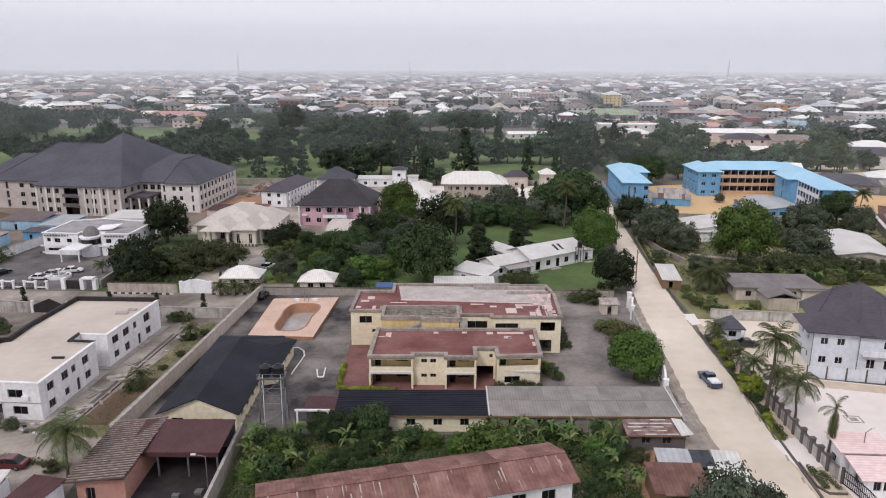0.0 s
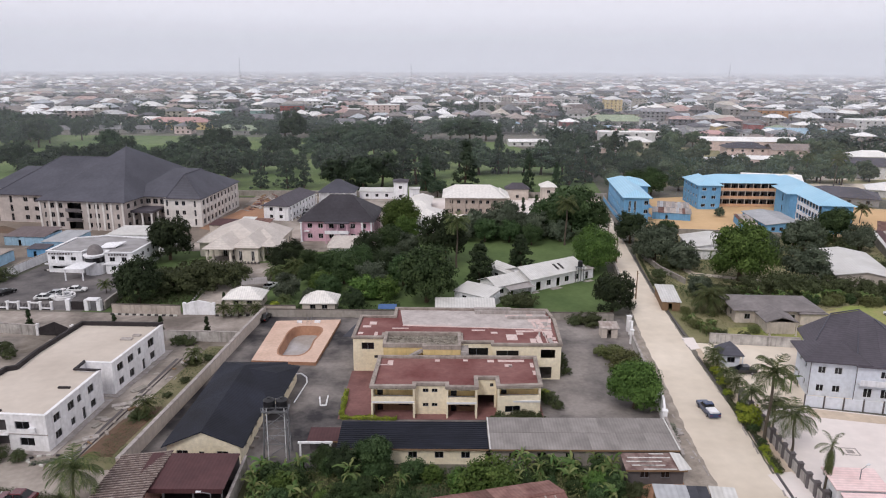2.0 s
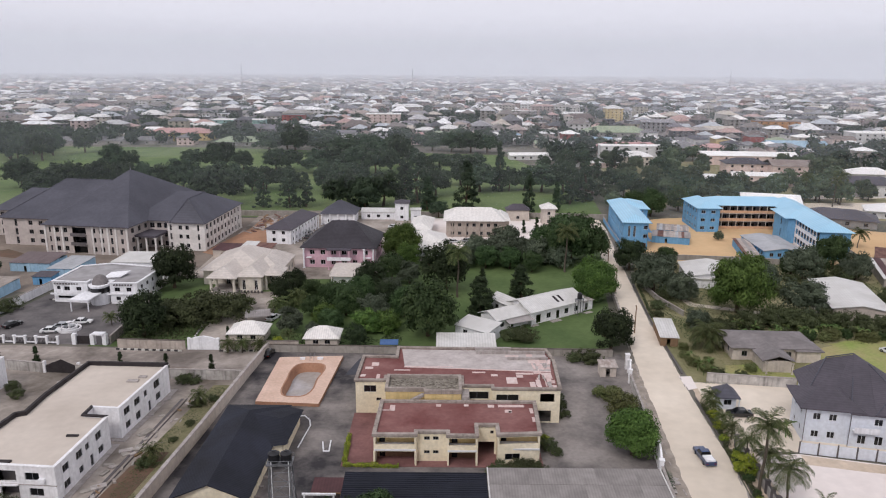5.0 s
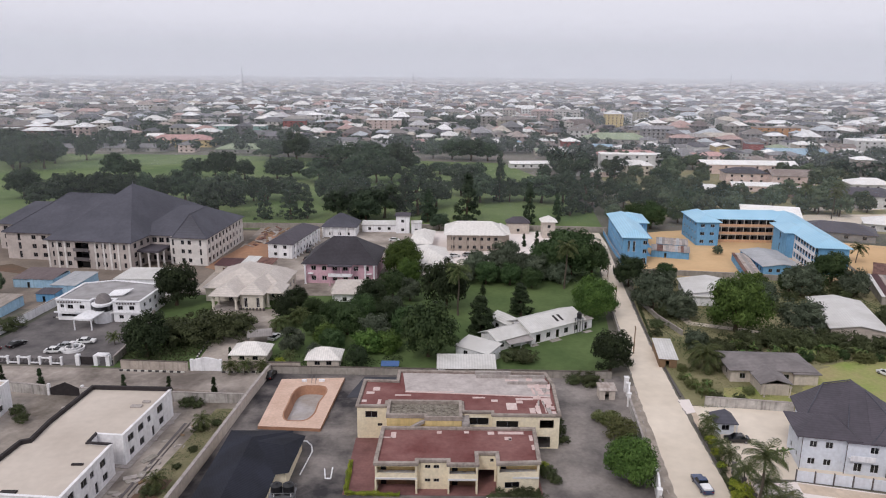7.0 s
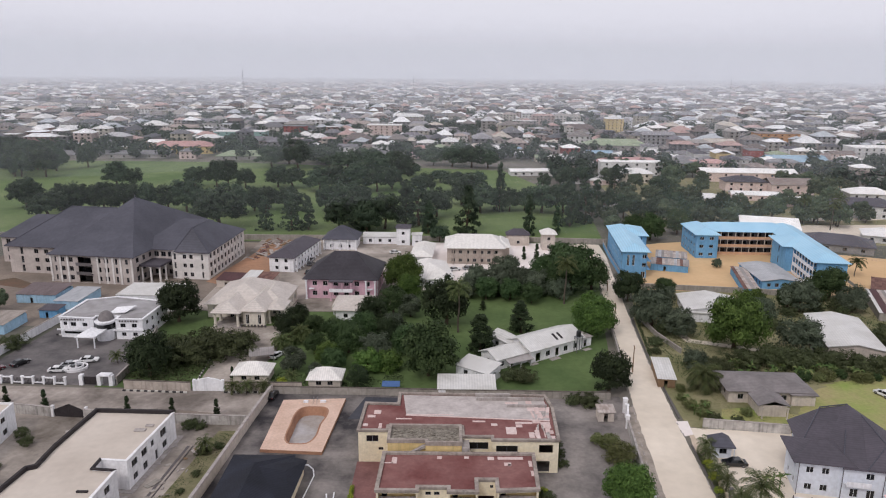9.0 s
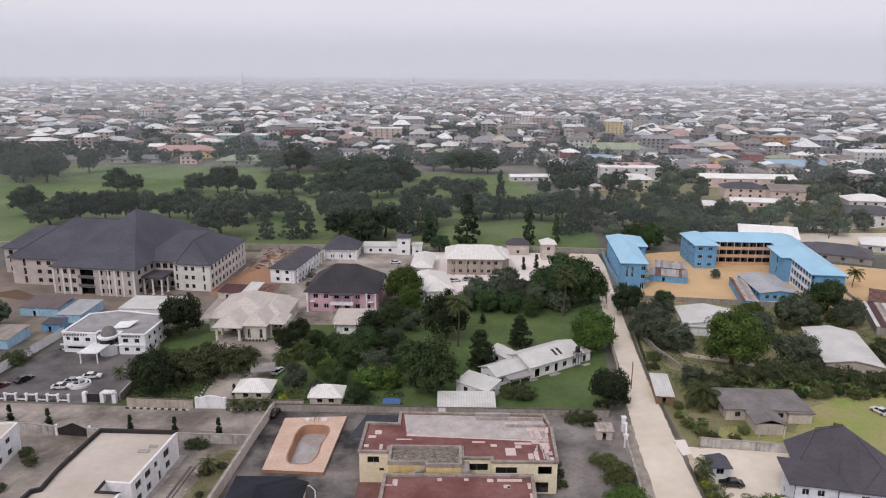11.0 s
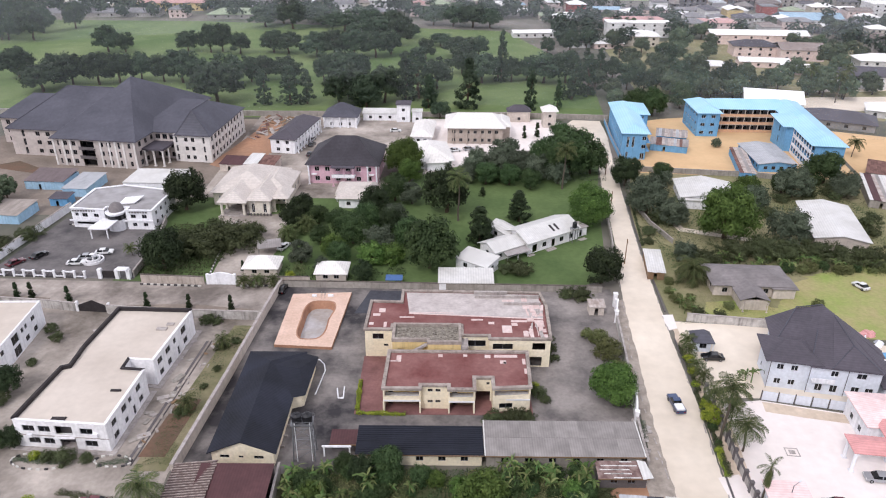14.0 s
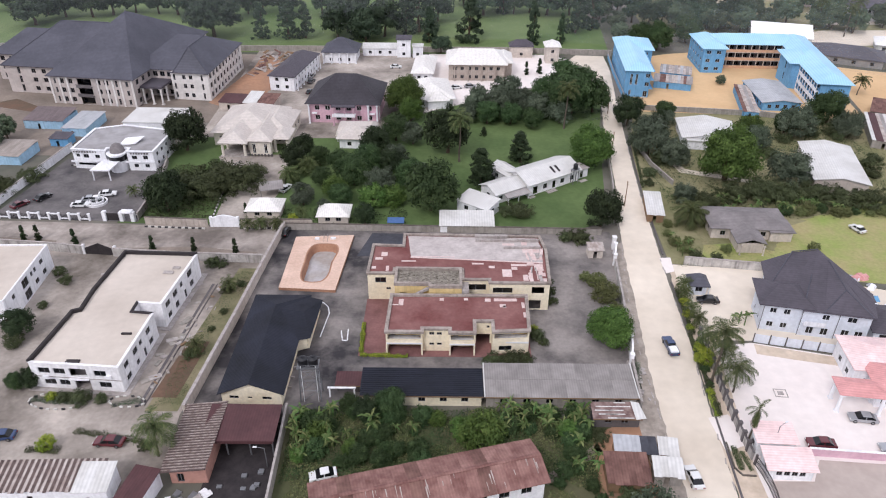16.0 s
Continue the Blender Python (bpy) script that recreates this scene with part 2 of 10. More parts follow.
YELLOWISH = mat("yellow_render", "dcc592", "ceb47e", 0.25, 2.0, 0.85, 0.1, streak=0.2)
COPING = mat("weathered_coping", "b3aca8", "958d89", 0.6, 3.0, 0.9, 0.3, streak=0.3)
SHADOWBOARD = mat("dark_shadow_board", "84786f", "6b605a", 0.4, 2.0, 0.9, 0.2)
PARAPET = mat("stained_cream_parapet", "aba199", "857a73", 0.5, 2.5, 0.9, 0.25, streak=0.35)
STAINWALL = mat("rain_stained_wall", "cbc7c3", "918b86", 0.3, 1.8, 0.9, 0.2, streak=0.5)
PALEBLUE = mat("pale_blue_render", "abcbe0", "93b6cf", 0.2, 1.4, 0.85, 0.1, streak=0.25)
TANSAND = mat("tan_sand", "d2c2b0", "bfae9b", 0.2, 1.2, 0.95, 0.3)
REDROOF = mat("red_roof_felt", "693b39", "89625e", 0.18, 1.6, 0.85, 0.2, amount=0.35)
GREYDECK = mat("grey_roof_deck", "c2bab7", "a69d9a", 0.3, 1.8, 0.9, 0.2)
RUBBLE = mat("rubble_deck", "9b9489", "69635b", 1.1, 3.0, 0.95, 0.6, dist=0.1)
PATCH = mat("pale_felt_patch", "d6c6c2", "c5aaa5", 0.6, 3.0, 0.8, 0.1)
WHITE = mat("white_render", "f2f2f4", "e0e0e4", 0.2, 1.6, 0.8, 0.1, streak=0.2)
GARDENWALL = mat("stained_beige_wall", "c3b8ae", "a59a91", 0.25, 1.8, 0.9, 0.2, streak=0.35)
DARKCAP = mat("mossy_coping", "6e665f", "534d48", 0.4, 2.0, 0.9, 0.2)
WHITEDIRT = mat("stained_white_render", "f0eff1", "dddbdc", 0.25, 1.6, 0.85, 0.15, streak=0.14)
BEIGEDECK = mat("beige_roof_deck", "d2c8bd", "b9aea3", 0.05, 0.7, 0.9, 0.15, amount=0.4)
BLACKTRIM = mat("black_coping", "3a3536", "2a2628", 0.8, 3.0, 0.8, 0.2)
NAVYROOF = mat("navy_steel_roof", "15171e", "282b37", 0.12, 1.2, 0.78, 0.35, rib=("Y", 0.38))
SLATEROOF = mat("slate_steel_tiles", "46464f", "55555f", 0.1, 1.0, 0.6, 0.35, rib=("Y", 0.55))
DARKROOF = mat("dark_steel_tiles", "4a464d", "544f57", 0.15, 1.2, 0.62, 0.35, rib=("Y", 0.5))
CREAMROOF = mat("cream_steel_tiles", "cbc3bc", "bdb4ad", 0.2, 1.4, 0.6, 0.15, rib=("Y", 0.5))
PALEROOF = mat("pale_steel_roof", "e6e3df", "dbd7d2", 0.2, 1.4, 0.55, 0.12, rib=("X", 0.5), amount=0.3)
WHITEROOF = mat("white_sheet_roof", "d6d5d3", "c0beba", 0.15, 1.2, 0.55, 0.3, rib=("X", 0.6), amount=0.4)
BLUEROOF = mat("sky_blue_roof", "a9d3ea", "98c6e0", 0.1, 0.8, 0.5, 0.25, rib=("X", 0.8))
GREYSHEET = mat("grey_sheet_roof", "a39e9c", "86807e", 0.12, 1.0, 0.7, 0.4, rib=("X", 0.55))
GREYROOF = mat("weathered_grey_tiles", "8a8484", "716c6c", 0.25, 1.2, 0.8, 0.4, rib=("Y", 0.5))
RUSTROOF = mat("rusted_sheet_roof", "503430", "83635a", 0.3, 1.1, 0.8, 0.5, amount=0.35, rib=("X", 0.45))
BROWNGREY = mat("brown_grey_sheet_roof", "75696a", "665b5c", 0.2, 1.2, 0.75, 0.3, rib=("X", 0.5))
DUSTROOF = mat("dusty_sheet_roof", "a59c95", "8f867f", 0.2, 1.2, 0.85, 0.3, rib=("X", 0.6))
MAROONROOF = mat("maroon_sheet_roof", "57393b", "492f31", 0.2, 1.4, 0.65, 0.3, rib=("X", 0.45))
OLDTILES = mat("striped_old_tiles", "5c4944", "b4a8a1", 1.6, 4.0, 0.85, 0.4, amount=0.3)
DARKTILES = mat("mossy_old_tiles", "463a39", "6a5b57", 1.4, 4.0, 0.9, 0.4, amount=0.3)
BARNROOF = mat("rusted_barn_sheets", "5d3733", "98756d", 0.35, 1.3, 0.8, 0.5, amount=0.3, rib=("X", 0.45))
LONGSHEET = mat("weathered_grey_sheets", "96918e", "7a7573", 0.3, 0.8, 0.75, 0.12, amount=0.35, var=0.06, rib=("X", 0.42))
TINSTRIPE = mat("maroon_tin_with_pale_laps", "553736", "93817b", 0.7, 1.4, 0.75, 0.4, rib=("X", 0.9), amount=0.25)
STRIPED = mat("patched_tin_roof", "8d7d76", "c0b8b2", 0.5, 1.2, 0.75, 0.4, rib=("X", 0.9), amount=0.4)
BLACKROOF = mat("black_steel_tiles", "322f34", "3d3a40", 0.15, 1.2, 0.62, 0.35, rib=("Y", 0.5))
PINKROOF = mat("pink_steel_roof", "eed6d4", "e2c4c2", 0.2, 1.2, 0.55, 0.3, rib=("Y", 0.45))
SALMONROOF = mat("salmon_steel_roof", "d69d9b", "c98f8d", 0.2, 1.2, 0.55, 0.3, rib=("Y", 0.45))
BLUEWALL = mat("blue_render", "74a8cf", "6699c1", 0.15, 1.2, 0.8, 0.1, streak=0.25)
ORANGEWALL = mat("peach_balcony_render", "d4ae90", "c49c7e", 0.2, 1.4, 0.8, 0.1)
HOTELWALL = mat("pale_stone_render", "c6bcb7", "aba19c", 0.15, 1.0, 0.8, 0.15, streak=0.12)
HOTELTRIM = mat("white_stone_trim", "dfdbd8", "cdc8c4", 0.2, 1.2, 0.8, 0.1)
PINKWALL = mat("pink_render", "d3b0bb", "c4a0ad", 0.2, 1.4, 0.8, 0.1)
TAUPEWALL = mat("taupe_render", "b3a79d", "9c9087", 0.2, 1.4, 0.85, 0.1, streak=0.2)
VILLAWALL = mat("bluish_white_render", "d9dde5", "cbd0d9", 0.2, 1.6, 0.8, 0.1, amount=0.3, streak=0.1)
BEIGEWALL = mat("beige_render", "cdc3b9", "bbb0a7", 0.2, 1.4, 0.85, 0.1, streak=0.2)
BLOCKWALL = mat("grey_block_wall", "a8a29b", "8a847d", 0.3, 1.4, 0.9, 0.3, streak=0.3)
DARKWALL = mat("dark_grey_wall", "6a6566", "595455", 0.3, 1.4, 0.9, 0.3)
VILLACREAM = mat("pale_cream_render", "dfd8cc", "cec6b8", 0.2, 1.4, 0.85, 0.1, streak=0.12)
PALEGREY = mat("pale_grey_sheet_roof", "b4b6ba", "9c9ea2", 0.15, 1.0, 0.65, 0.3, rib=("X", 0.7))
TARP = mat("dark_tarmac_patch", "3a3b42", "4a4b52", 0.3, 1.6, 0.85, 0.3)
BROWNWALL = mat("dark_brown_back_wall", "8a6b55", "6f5645", 0.3, 1.6, 0.85, 0.15, streak=0.2)
TERRACOTTA = mat("terracotta_render", "b5897c", "a67c70", 0.3, 1.6, 0.85, 0.15)
GLASS = gloss_mat("dark_window_glass", "15171b", 0.12)
WINFRAME = gloss_mat("window_frame_grey", "77767a", 0.5)
WHITEFRAME = gloss_mat("window_frame_white", "d8d8da", 0.5)
STEEL = mat("galvanised_steel", "8d8f92", "77777a", 1.0, 4.0, 0.5, 0.1, metal=0.6)
BLACKPLASTIC = gloss_mat("black_tank_plastic", "1c1c20", 0.45)
KERBWHITE = mat("white_kerb_paint", "d9d7d2", "b5b1aa", 1.0, 4.0, 0.8, 0.1)
KERBBLACK = mat("black_kerb_paint", "353335", "4a4748", 1.0, 4.0, 0.8, 0.1)
BARK = mat("tree_bark", "5a4c40", "463b32", 1.0, 5.0, 0.95, 0.5)
PALMBARK = mat("palm_bark", "61594f", "4c453c", 1.0, 5.0, 0.95, 0.4)
WOOD = mat("raw_timber", "8a7058", "76604a", 1.0, 4.0, 0.85, 0.3)
LEAF_DARK = leaf_mat("dark_leaves", ["222b1c", "2d3825", "343f2a", "485539"])
LEAF_MID = leaf_mat("mid_green_leaves", ["2e3f25", "394a2e", "435535", "586b44"])
LEAF_BRIGHT = leaf_mat("bright_green_leaves", ["33461f", "42562a", "506632", "6b8144"])
LEAF_OLIVE = leaf_mat("olive_leaves", ["3d4530", "474e35", "51593d", "676e4d"])
LEAF_YELLOW = leaf_mat("yellow_green_hedge_leaves", ["74802c", "66762e", "8d9636", "a3a946"])
LEAF_PALM = leaf_mat("palm_leaves", ["27331e", "6a6e48", "384628", "535e39"], clumps=False)
LEAF_BANANA = leaf_mat("banana_leaves", ["435a2e", "8b9160", "587342", "738a50"], 0.35, clumps=False)
# greyed and paled for distance: haze is put into these two leaf colours
LEAF_FAR = leaf_mat("far_hazed_dark_leaves", ["2f3c2e", "394637", "414f3d", "536149"])
LEAF_FARMID = leaf_mat("far_hazed_green_leaves", ["424d3d", "4c5746", "57634d", "6e795f"])
LEAF_LIME = leaf_mat("lime_green_leaves", ["42572a", "4b6231", "586f37", "718548"])
LEAF_GREY = leaf_mat("dusty_leaves", ["4a5444", "454e3f", "5d6755", "737a67"])
WEED = leaf_mat("weed_leaves", ["3f5030", "8a8a60", "586840", "74804e"])


# ---- mesh helpers ----
class Mesh:
    """Points and faces of one mesh."""

    def __init__(self):
        self.v, self.f = [], []

    def add(self, verts, faces):
        n = len(self.v)
        self.v += [tuple(p) for p in verts]
        self.f += [tuple(n + i for i in q) for q in faces]

    def hexa(self, p):
        """Eight corners: four below, counter-clockwise from above, and four above."""
        self.add(p, [(3, 2, 1, 0), (4, 5, 6, 7), (0, 1, 5, 4), (1, 2, 6, 5), (2, 3, 7, 6), (3, 0, 4, 7)])

    def box(self, x0, x1, y0, y1, z0, z1):
        self.hexa([(x0, y0, z0), (x1, y0, z0), (x1, y1, z0), (x0, y1, z0), (x0, y0, z1), (x1, y0, z1), (x1, y1, z1), (x0, y1, z1)])

    def prism(self, poly, z0, z1):
        n = len(poly)
        self.add([(x, y, z0) for x, y in poly] + [(x, y, z1) for x, y in poly],
                 [tuple(range(n))[::-1], tuple(range(n, 2 * n))] + [(i, (i + 1) % n, n + (i + 1) % n, n + i) for i in range(n)])

    def cone(self, p0, p1, r0, r1, n=8):
        p0, p1 = Vector(p0), Vector(p1)
        q = (p1 - p0).to_track_quat("Z", "Y")
        ring = [q @ Vector((math.cos(a), math.sin(a), 0)) for a in (2 * math.pi * i / n for i in range(n))]
        self.add([p0 + d * r0 for d in ring] + [p1 + d * r1 for d in ring],
                 [tuple(range(n))[::-1], tuple(range(n, 2 * n))] + [(i, (i + 1) % n, n + (i + 1) % n, n + i) for i in range(n)])

    def run(self, p0, p1, z0, z1, th, holes=(), cut0=0.0, cut1=0.0):
        """A wall from p0 to p1, its body to the left of that line, with holes (u0, u1, z0, z1) through it."""
        d = Vector((p1[0] - p0[0], p1[1] - p0[1]))
        ln = d.length
        d.normalize()
        nrm = Vector((-d.y, d.x))
        us = sorted({cut0, ln - cut1, *(u for h in holes for u in h[:2])})
        zs = sorted({z0, z1, *(z for h in holes for z in h[2:4])})
        for j in range(len(zs) - 1):
            za, zb = zs[j], zs[j + 1]
            i = 0
            while i < len(us) - 1:
                def solid(k):
                    um, zm = (us[k] + us[k + 1]) / 2, (za + zb) / 2
                    return not any(h[0] < um < h[1] and h[2] < zm < h[3] for h in holes)
                if not solid(i):
                    i += 1
                    continue
                k = i
                while not holes and k + 1 < len(us) - 1 and solid(k + 1):
                    k += 1
                a, b = Vector(p0) + d * us[i], Vector(p0) + d * us[k + 1]
                a2, b2 = a + nrm * th, b + nrm * th
                self.hexa([(*a, za), (*b, za), (*b2, za), (*a2, za), (*a, zb), (*b, zb), (*b2, zb), (*a2, zb)])
                i = k + 1

    def hip(self, x0, x1, y0, y1, z, rise, over=0.6, ridge=None, th=0.18):
        """A hipped roof over a rectangle, with a soffit and a fascia. ridge: the ridge's length (by default equal slopes)."""
        x0, x1, y0, y1 = x0 - over, x1 + over, y0 - over, y1 + over
        w, d = x1 - x0, y1 - y0
        cx, cy = (x0 + x1) / 2, (y0 + y1) / 2
        if w >= d:
            r = (w - d if ridge is None else ridge) / 2
            a, b = (cx - r, cy, z + th + rise), (cx + r, cy, z + th + rise)
        else:
            r = (d - w if ridge is None else ridge) / 2
            a, b = (cx, cy - r, z + th + rise), (cx, cy + r, z + th + rise)
        pts = [(x0, y0), (x1, y0), (x1, y1), (x0, y1)]
        vs = [(*p, z) for p in pts] + [(*p, z + th) for p in pts] + [a, b]
        fs = [(3, 2, 1, 0), (0, 1, 5, 4), (1, 2, 6, 5), (2, 3, 7, 6), (3, 0, 4, 7)]
        fs += [(4, 5, 9, 8), (5, 6, 9), (6, 7, 8, 9), (7, 4, 8)] if w >= d else [(4, 5, 8), (5, 6, 9, 8), (6, 7, 9), (7, 4, 8, 9)]
        self.add(vs, fs)

    def gable(self, x0, x1, y0, y1, z, rise, over=0.5, along="x", th=0.15):
        """Two sloping sheets meeting in a ridge along x or y."""
        x0, x1, y0, y1 = x0 - over, x1 + over, y0 - over, y1 + over
        if along == "x":
            c = (y0 + y1) / 2
            sec = [(y0, z), (c, z + rise), (y1, z), (y1, z + th), (c, z + rise + th), (y0, z + th)]
            vs = [(x0, *s) for s in sec] + [(x1, *s) for s in sec]
        else:
            c = (x0 + x1) / 2
            sec = [(x0, z), (c, z + rise), (x1, z), (x1, z + th), (c, z + rise + th), (x0, z + th)]
            vs = [(s[0], y1, s[1]) for s in sec] + [(s[0], y0, s[1]) for s in sec]
        fs = [(i, (i + 1) % 6, 6 + (i + 1) % 6, 6 + i) for i in range(6)] + [(1, 0, 5, 4), (2, 1, 4, 3), (6, 7, 10, 11), (7, 8, 9, 10)]
        self.add(vs, fs)

    def sheet(self, quad, th=0.1):
        """A flat or sloping sheet from its four corners."""
        self.hexa([*quad, *[(p[0], p[1], p[2] + th) for p in quad]])

    def data(self, name, *mats):
        me = bpy.data.meshes.new(name)
        if name in ("wall", "back_wall", "parapet", "coping"):
            at, idx, vs = {}, [], []
            for p in self.v:
                k = (round(p[0], 3), round(p[1], 3), round(p[2], 3))
                if k not in at:
                    at[k] = len(vs)
                    vs.append(p)
                idx.append(at[k])
            self.v, self.f = vs, [tuple(idx[i] for i in q) for q in self.f]
        me.from_pydata(self.v, [], self.f)
        for m in mats:
            me.materials.append(m)
        me.update()
        return me


def part(name, ms, material, parent, label=""):
    """Links a mesh as one part of a thing."""
    ob = new(name, ms if isinstance(ms, bpy.types.Mesh) else ms.data(name, material))
    ob.parent = parent
    return tagged(ob, label) if label else ob


def thing(name, x, y, z=0.0, rot=0.0, label="", category="", group="", kind=""):
    ob = new(name)
    ob.matrix_basis = pose(x, y, z, 0, 0, rot)
    return tagged(ob, label, category, group, kind)


def solid(name, ms, material, label, category, x=0.0, y=0.0, z=0.0, rot=0.0, kind="", group=""):
    """A thing of one mesh."""
    ob = new(name, ms if isinstance(ms, bpy.types.Mesh) else ms.data(name, material))
    ob.matrix_basis = pose(x, y, z, 0, 0, rot)
    return tagged(ob, label, category, group, kind)


pane_cache = {}


def window(parent, p0, p1, u0, u1, z0, z1, fmat=None, depth=0.14, bars=1):
    """A framed window set in the opening (u0, u1, z0, z1) of the wall from p0 to p1."""
    fmat = fmat or WINFRAME
    w, h = round(u1 - u0, 2), round(z1 - z0, 2)
    key = (w, h, fmat.name, bars)
    if key not in pane_cache:
        fr, pn = Mesh(), Mesh()
        t = 0.07
        fr.box(0, t, 0, 0.08, 0, h), fr.box(w - t, w, 0, 0.08, 0, h)
        fr.box(t, w - t, 0, 0.08, 0, t), fr.box(t, w - t, 0, 0.08, h - t, h)
        for i in range(bars):
            c = w * (i + 1) / (bars + 1)
            fr.box(c - 0.03, c + 0.03, 0.002, 0.075, t, h - t)
        pn.box(t, w - t, 0.035, 0.05, t, h - t)
        pane_cache[key] = fr.data("window", fmat), pn.data("pane", GLASS)
    d = Vector((p1[0] - p0[0], p1[1] - p0[1])).normalized()
    nrm = Vector((-d.y, d.x))
    a = Vector(p0) + d * u0 + nrm * depth
    ob = new("window", pane_cache[key][0])
    ob.parent = parent
    ob.matrix_basis = Matrix.Translation((a.x, a.y, z0)) @ Matrix.Rotation(math.atan2(d.y, d.x), 4, "Z")
    pn = new("pane", pane_cache[key][1])
    pn.parent = ob
    return ob


def shell(parent, poly, z0, z1, wallmat, ops, th=0.25, name="wall", fmat=None, bars=1):
    """The outer walls over a footprint (counter-clockwise). ops: edge number to openings (u0, u1, z0, z1[, 'o' for an unglazed one])."""
    n = len(poly)
    for i in range(n):
        p0, p1, pn, pp = poly[i], poly[(i + 1) % n], poly[(i + 2) % n], poly[i - 1]
        a, b = Vector(p1) - Vector(p0), Vector(pn) - Vector(p1)
        convex = a.x * b.y - a.y * b.x > 0
        ms = Mesh()
        hs = ops.get(i, [])
        ms.run(p0, p1, z0, z1, th, [h[:4] for h in hs], 0.0, th if convex else 0.0)
        part(name, ms, wallmat, parent)
        for h in hs:
            if len(h) == 4:
                window(parent, p0, p1, *h, fmat=fmat, bars=bars)


def row(length, n, w, z0, z1, margin=1.0, *tag):
    """n openings of width w spaced evenly along a wall."""
    step = (length - 2 * margin) / n
    return [(margin + step * (i + 0.5) - w / 2, margin + step * (i + 0.5) + w / 2, z0, z1, *tag) for i in range(n)]


def grid(length, n, w, storeys, sill=0.9, high=1.3, storey=3.0, margin=1.0, base=0.0):
    return [o for s in range(storeys) for o in row(length, n, w, base + s * storey + sill, base + s * storey + sill + high, margin)]


def inset(poly, d):
    """The footprint moved inwards by d."""
    n, out = len(poly), []
    for i in range(n):
        a, b, c = Vector(poly[i - 1]), Vector(poly[i]), Vector(poly[(i + 1) % n])
        e, g = (b - a).normalized(), (c - b).normalized()
        n1, n2 = Vector((-e.y, e.x)), Vector((-g.y, g.x))
        k = n1 + n2
        out.append(tuple(b + k * (d / max(0.3, 1 + n1.dot(n2)))))
    return out


def coping(parent, poly, z, mt, w=0.35, h=0.16, out=0.06, name="coping"):
    """A cap all round on a parapet, one piece an edge."""
    o, i = inset(poly, -out), inset(poly, w)
    n = len(poly)
    ms = Mesh()
    for k in range(n):
        a, b, c, d = o[k], o[(k + 1) % n], i[(k + 1) % n], i[k]
        ms.hexa([(*a, z), (*b, z), (*c, z), (*d, z), (*a, z + h), (*b, z + h), (*c, z + h), (*d, z + h)])
    return part(name, ms, mt, parent)


def rect(x0, x1, y0, y1):
    return [(x0, y0), (x1, y0), (x1, y1), (x0, y1)]


def ragged(line, seed, amp=.45):
    """A line broken into short uneven steps."""
    r, out = random.Random(seed), []
    for a, b in zip(line, line[1:]):
        n = max(1, int(math.hypot(b[0] - a[0], b[1] - a[1]) / 1.1))
        out += [(a[0] + (b[0] - a[0]) * k / n + r.uniform(-amp, amp) * .6, a[1] + (b[1] - a[1]) * k / n) for k in range(n)]
    return out + [line[-1]]


def ground_patch(name, poly, z, material, label, category):
    ms = Mesh()
    ms.prism(poly, -0.3, z)
    return solid(name, ms, material, label, category, kind="structure")


def line_wall(name, pts, h, th, material, label, cap=None, kind="structure", category="wall", z0=0.0):
    """A free-standing wall along a line, one panel a stretch, with a cap."""
    ob = thing(name, 0, 0, 0, 0, label, category, kind=kind)
    for a, b in zip(pts, pts[1:]):
        d = (Vector(b) - Vector(a)).normalized()
        nn = Vector((-d.y, d.x))
        ms = Mesh()
        ms.run(tuple(Vector(a) - nn * th / 2), tuple(Vector(b) - nn * th / 2), z0, h, th)
        part("wall_panel", ms, material, ob)
        if cap:
            ms = Mesh()
            t2 = th + 0.12
            ms.run(tuple(Vector(a) - nn * t2 / 2), tuple(Vector(b) - nn * t2 / 2), h, h + 0.12, t2)
            part("coping", ms, cap, ob)
    return ob

# ---- ground ----
gm = Mesh()
# open under the pool
PX0, PX1, PY0, PY1 = -34.0, -23.5, 121.0, 138.6
gm.add([(-4600, -300, 0), (4600, -300, 0), (4600, 4900, 0), (-4600, 4900, 0), (PX0, PY0, 0), (PX1, PY0, 0), (PX1, PY1, 0), (PX0, PY1, 0)],
       [(0, 1, 5, 4), (1, 2, 6, 5), (2, 3, 7, 6), (3, 0, 4, 7)])
solid("ground", gm, mat("city_ground", "7d766f", "4a4f42", 0.03, 0.4, 0.95, 0.3), "dusty earth with patches of grass between the houses", "ground", kind="structure")
ground_patch("golf_course", [(-700, 292), (-30, 288), (66, 288), (70, 330), (62, 420), (40, 505), (-180, 540), (-700, 545)], 0.05, GOLF,
             "mown green golf course with rows of trees", "grass")
SCRUBGRASS = mat("dry_scrub_grass", "72734f", "938b6d", 0.08, 1.0, 0.95, 0.5, dist=0.2)
DIRTGRASS = mat("patchy_dry_grass", "8a8068", "5f6342", 0.12, 1.2, 0.95, 0.5, dist=0.2)
ground_patch("lawn", [(-80, 147.5), (31, 146), (39, 150), (47, 205), (56, 250), (22, 244), (-8, 221), (-20, 200), (-80, 200)], 0.04, LAWN,
             "green lawn under the garden trees", "grass")
ground_patch("yard", [(-44.2, 84.5), (-26, 84.5), (33.5, 91), (36, 110), (38.6, 139), (38.6, 145), (-38.9, 145), (-40.21, 130), (PX0, 130), (PX0, PY1), (PX1, PY1), (PX1, PY0), (PX0, PY0), (PX0, 129.995), (-40.21, 129.995)], 0.05, dust_mat("yard_asphalt", "343235", "948d89", -34, 38),
             "worn grey asphalt of the walled yard", "pavement")
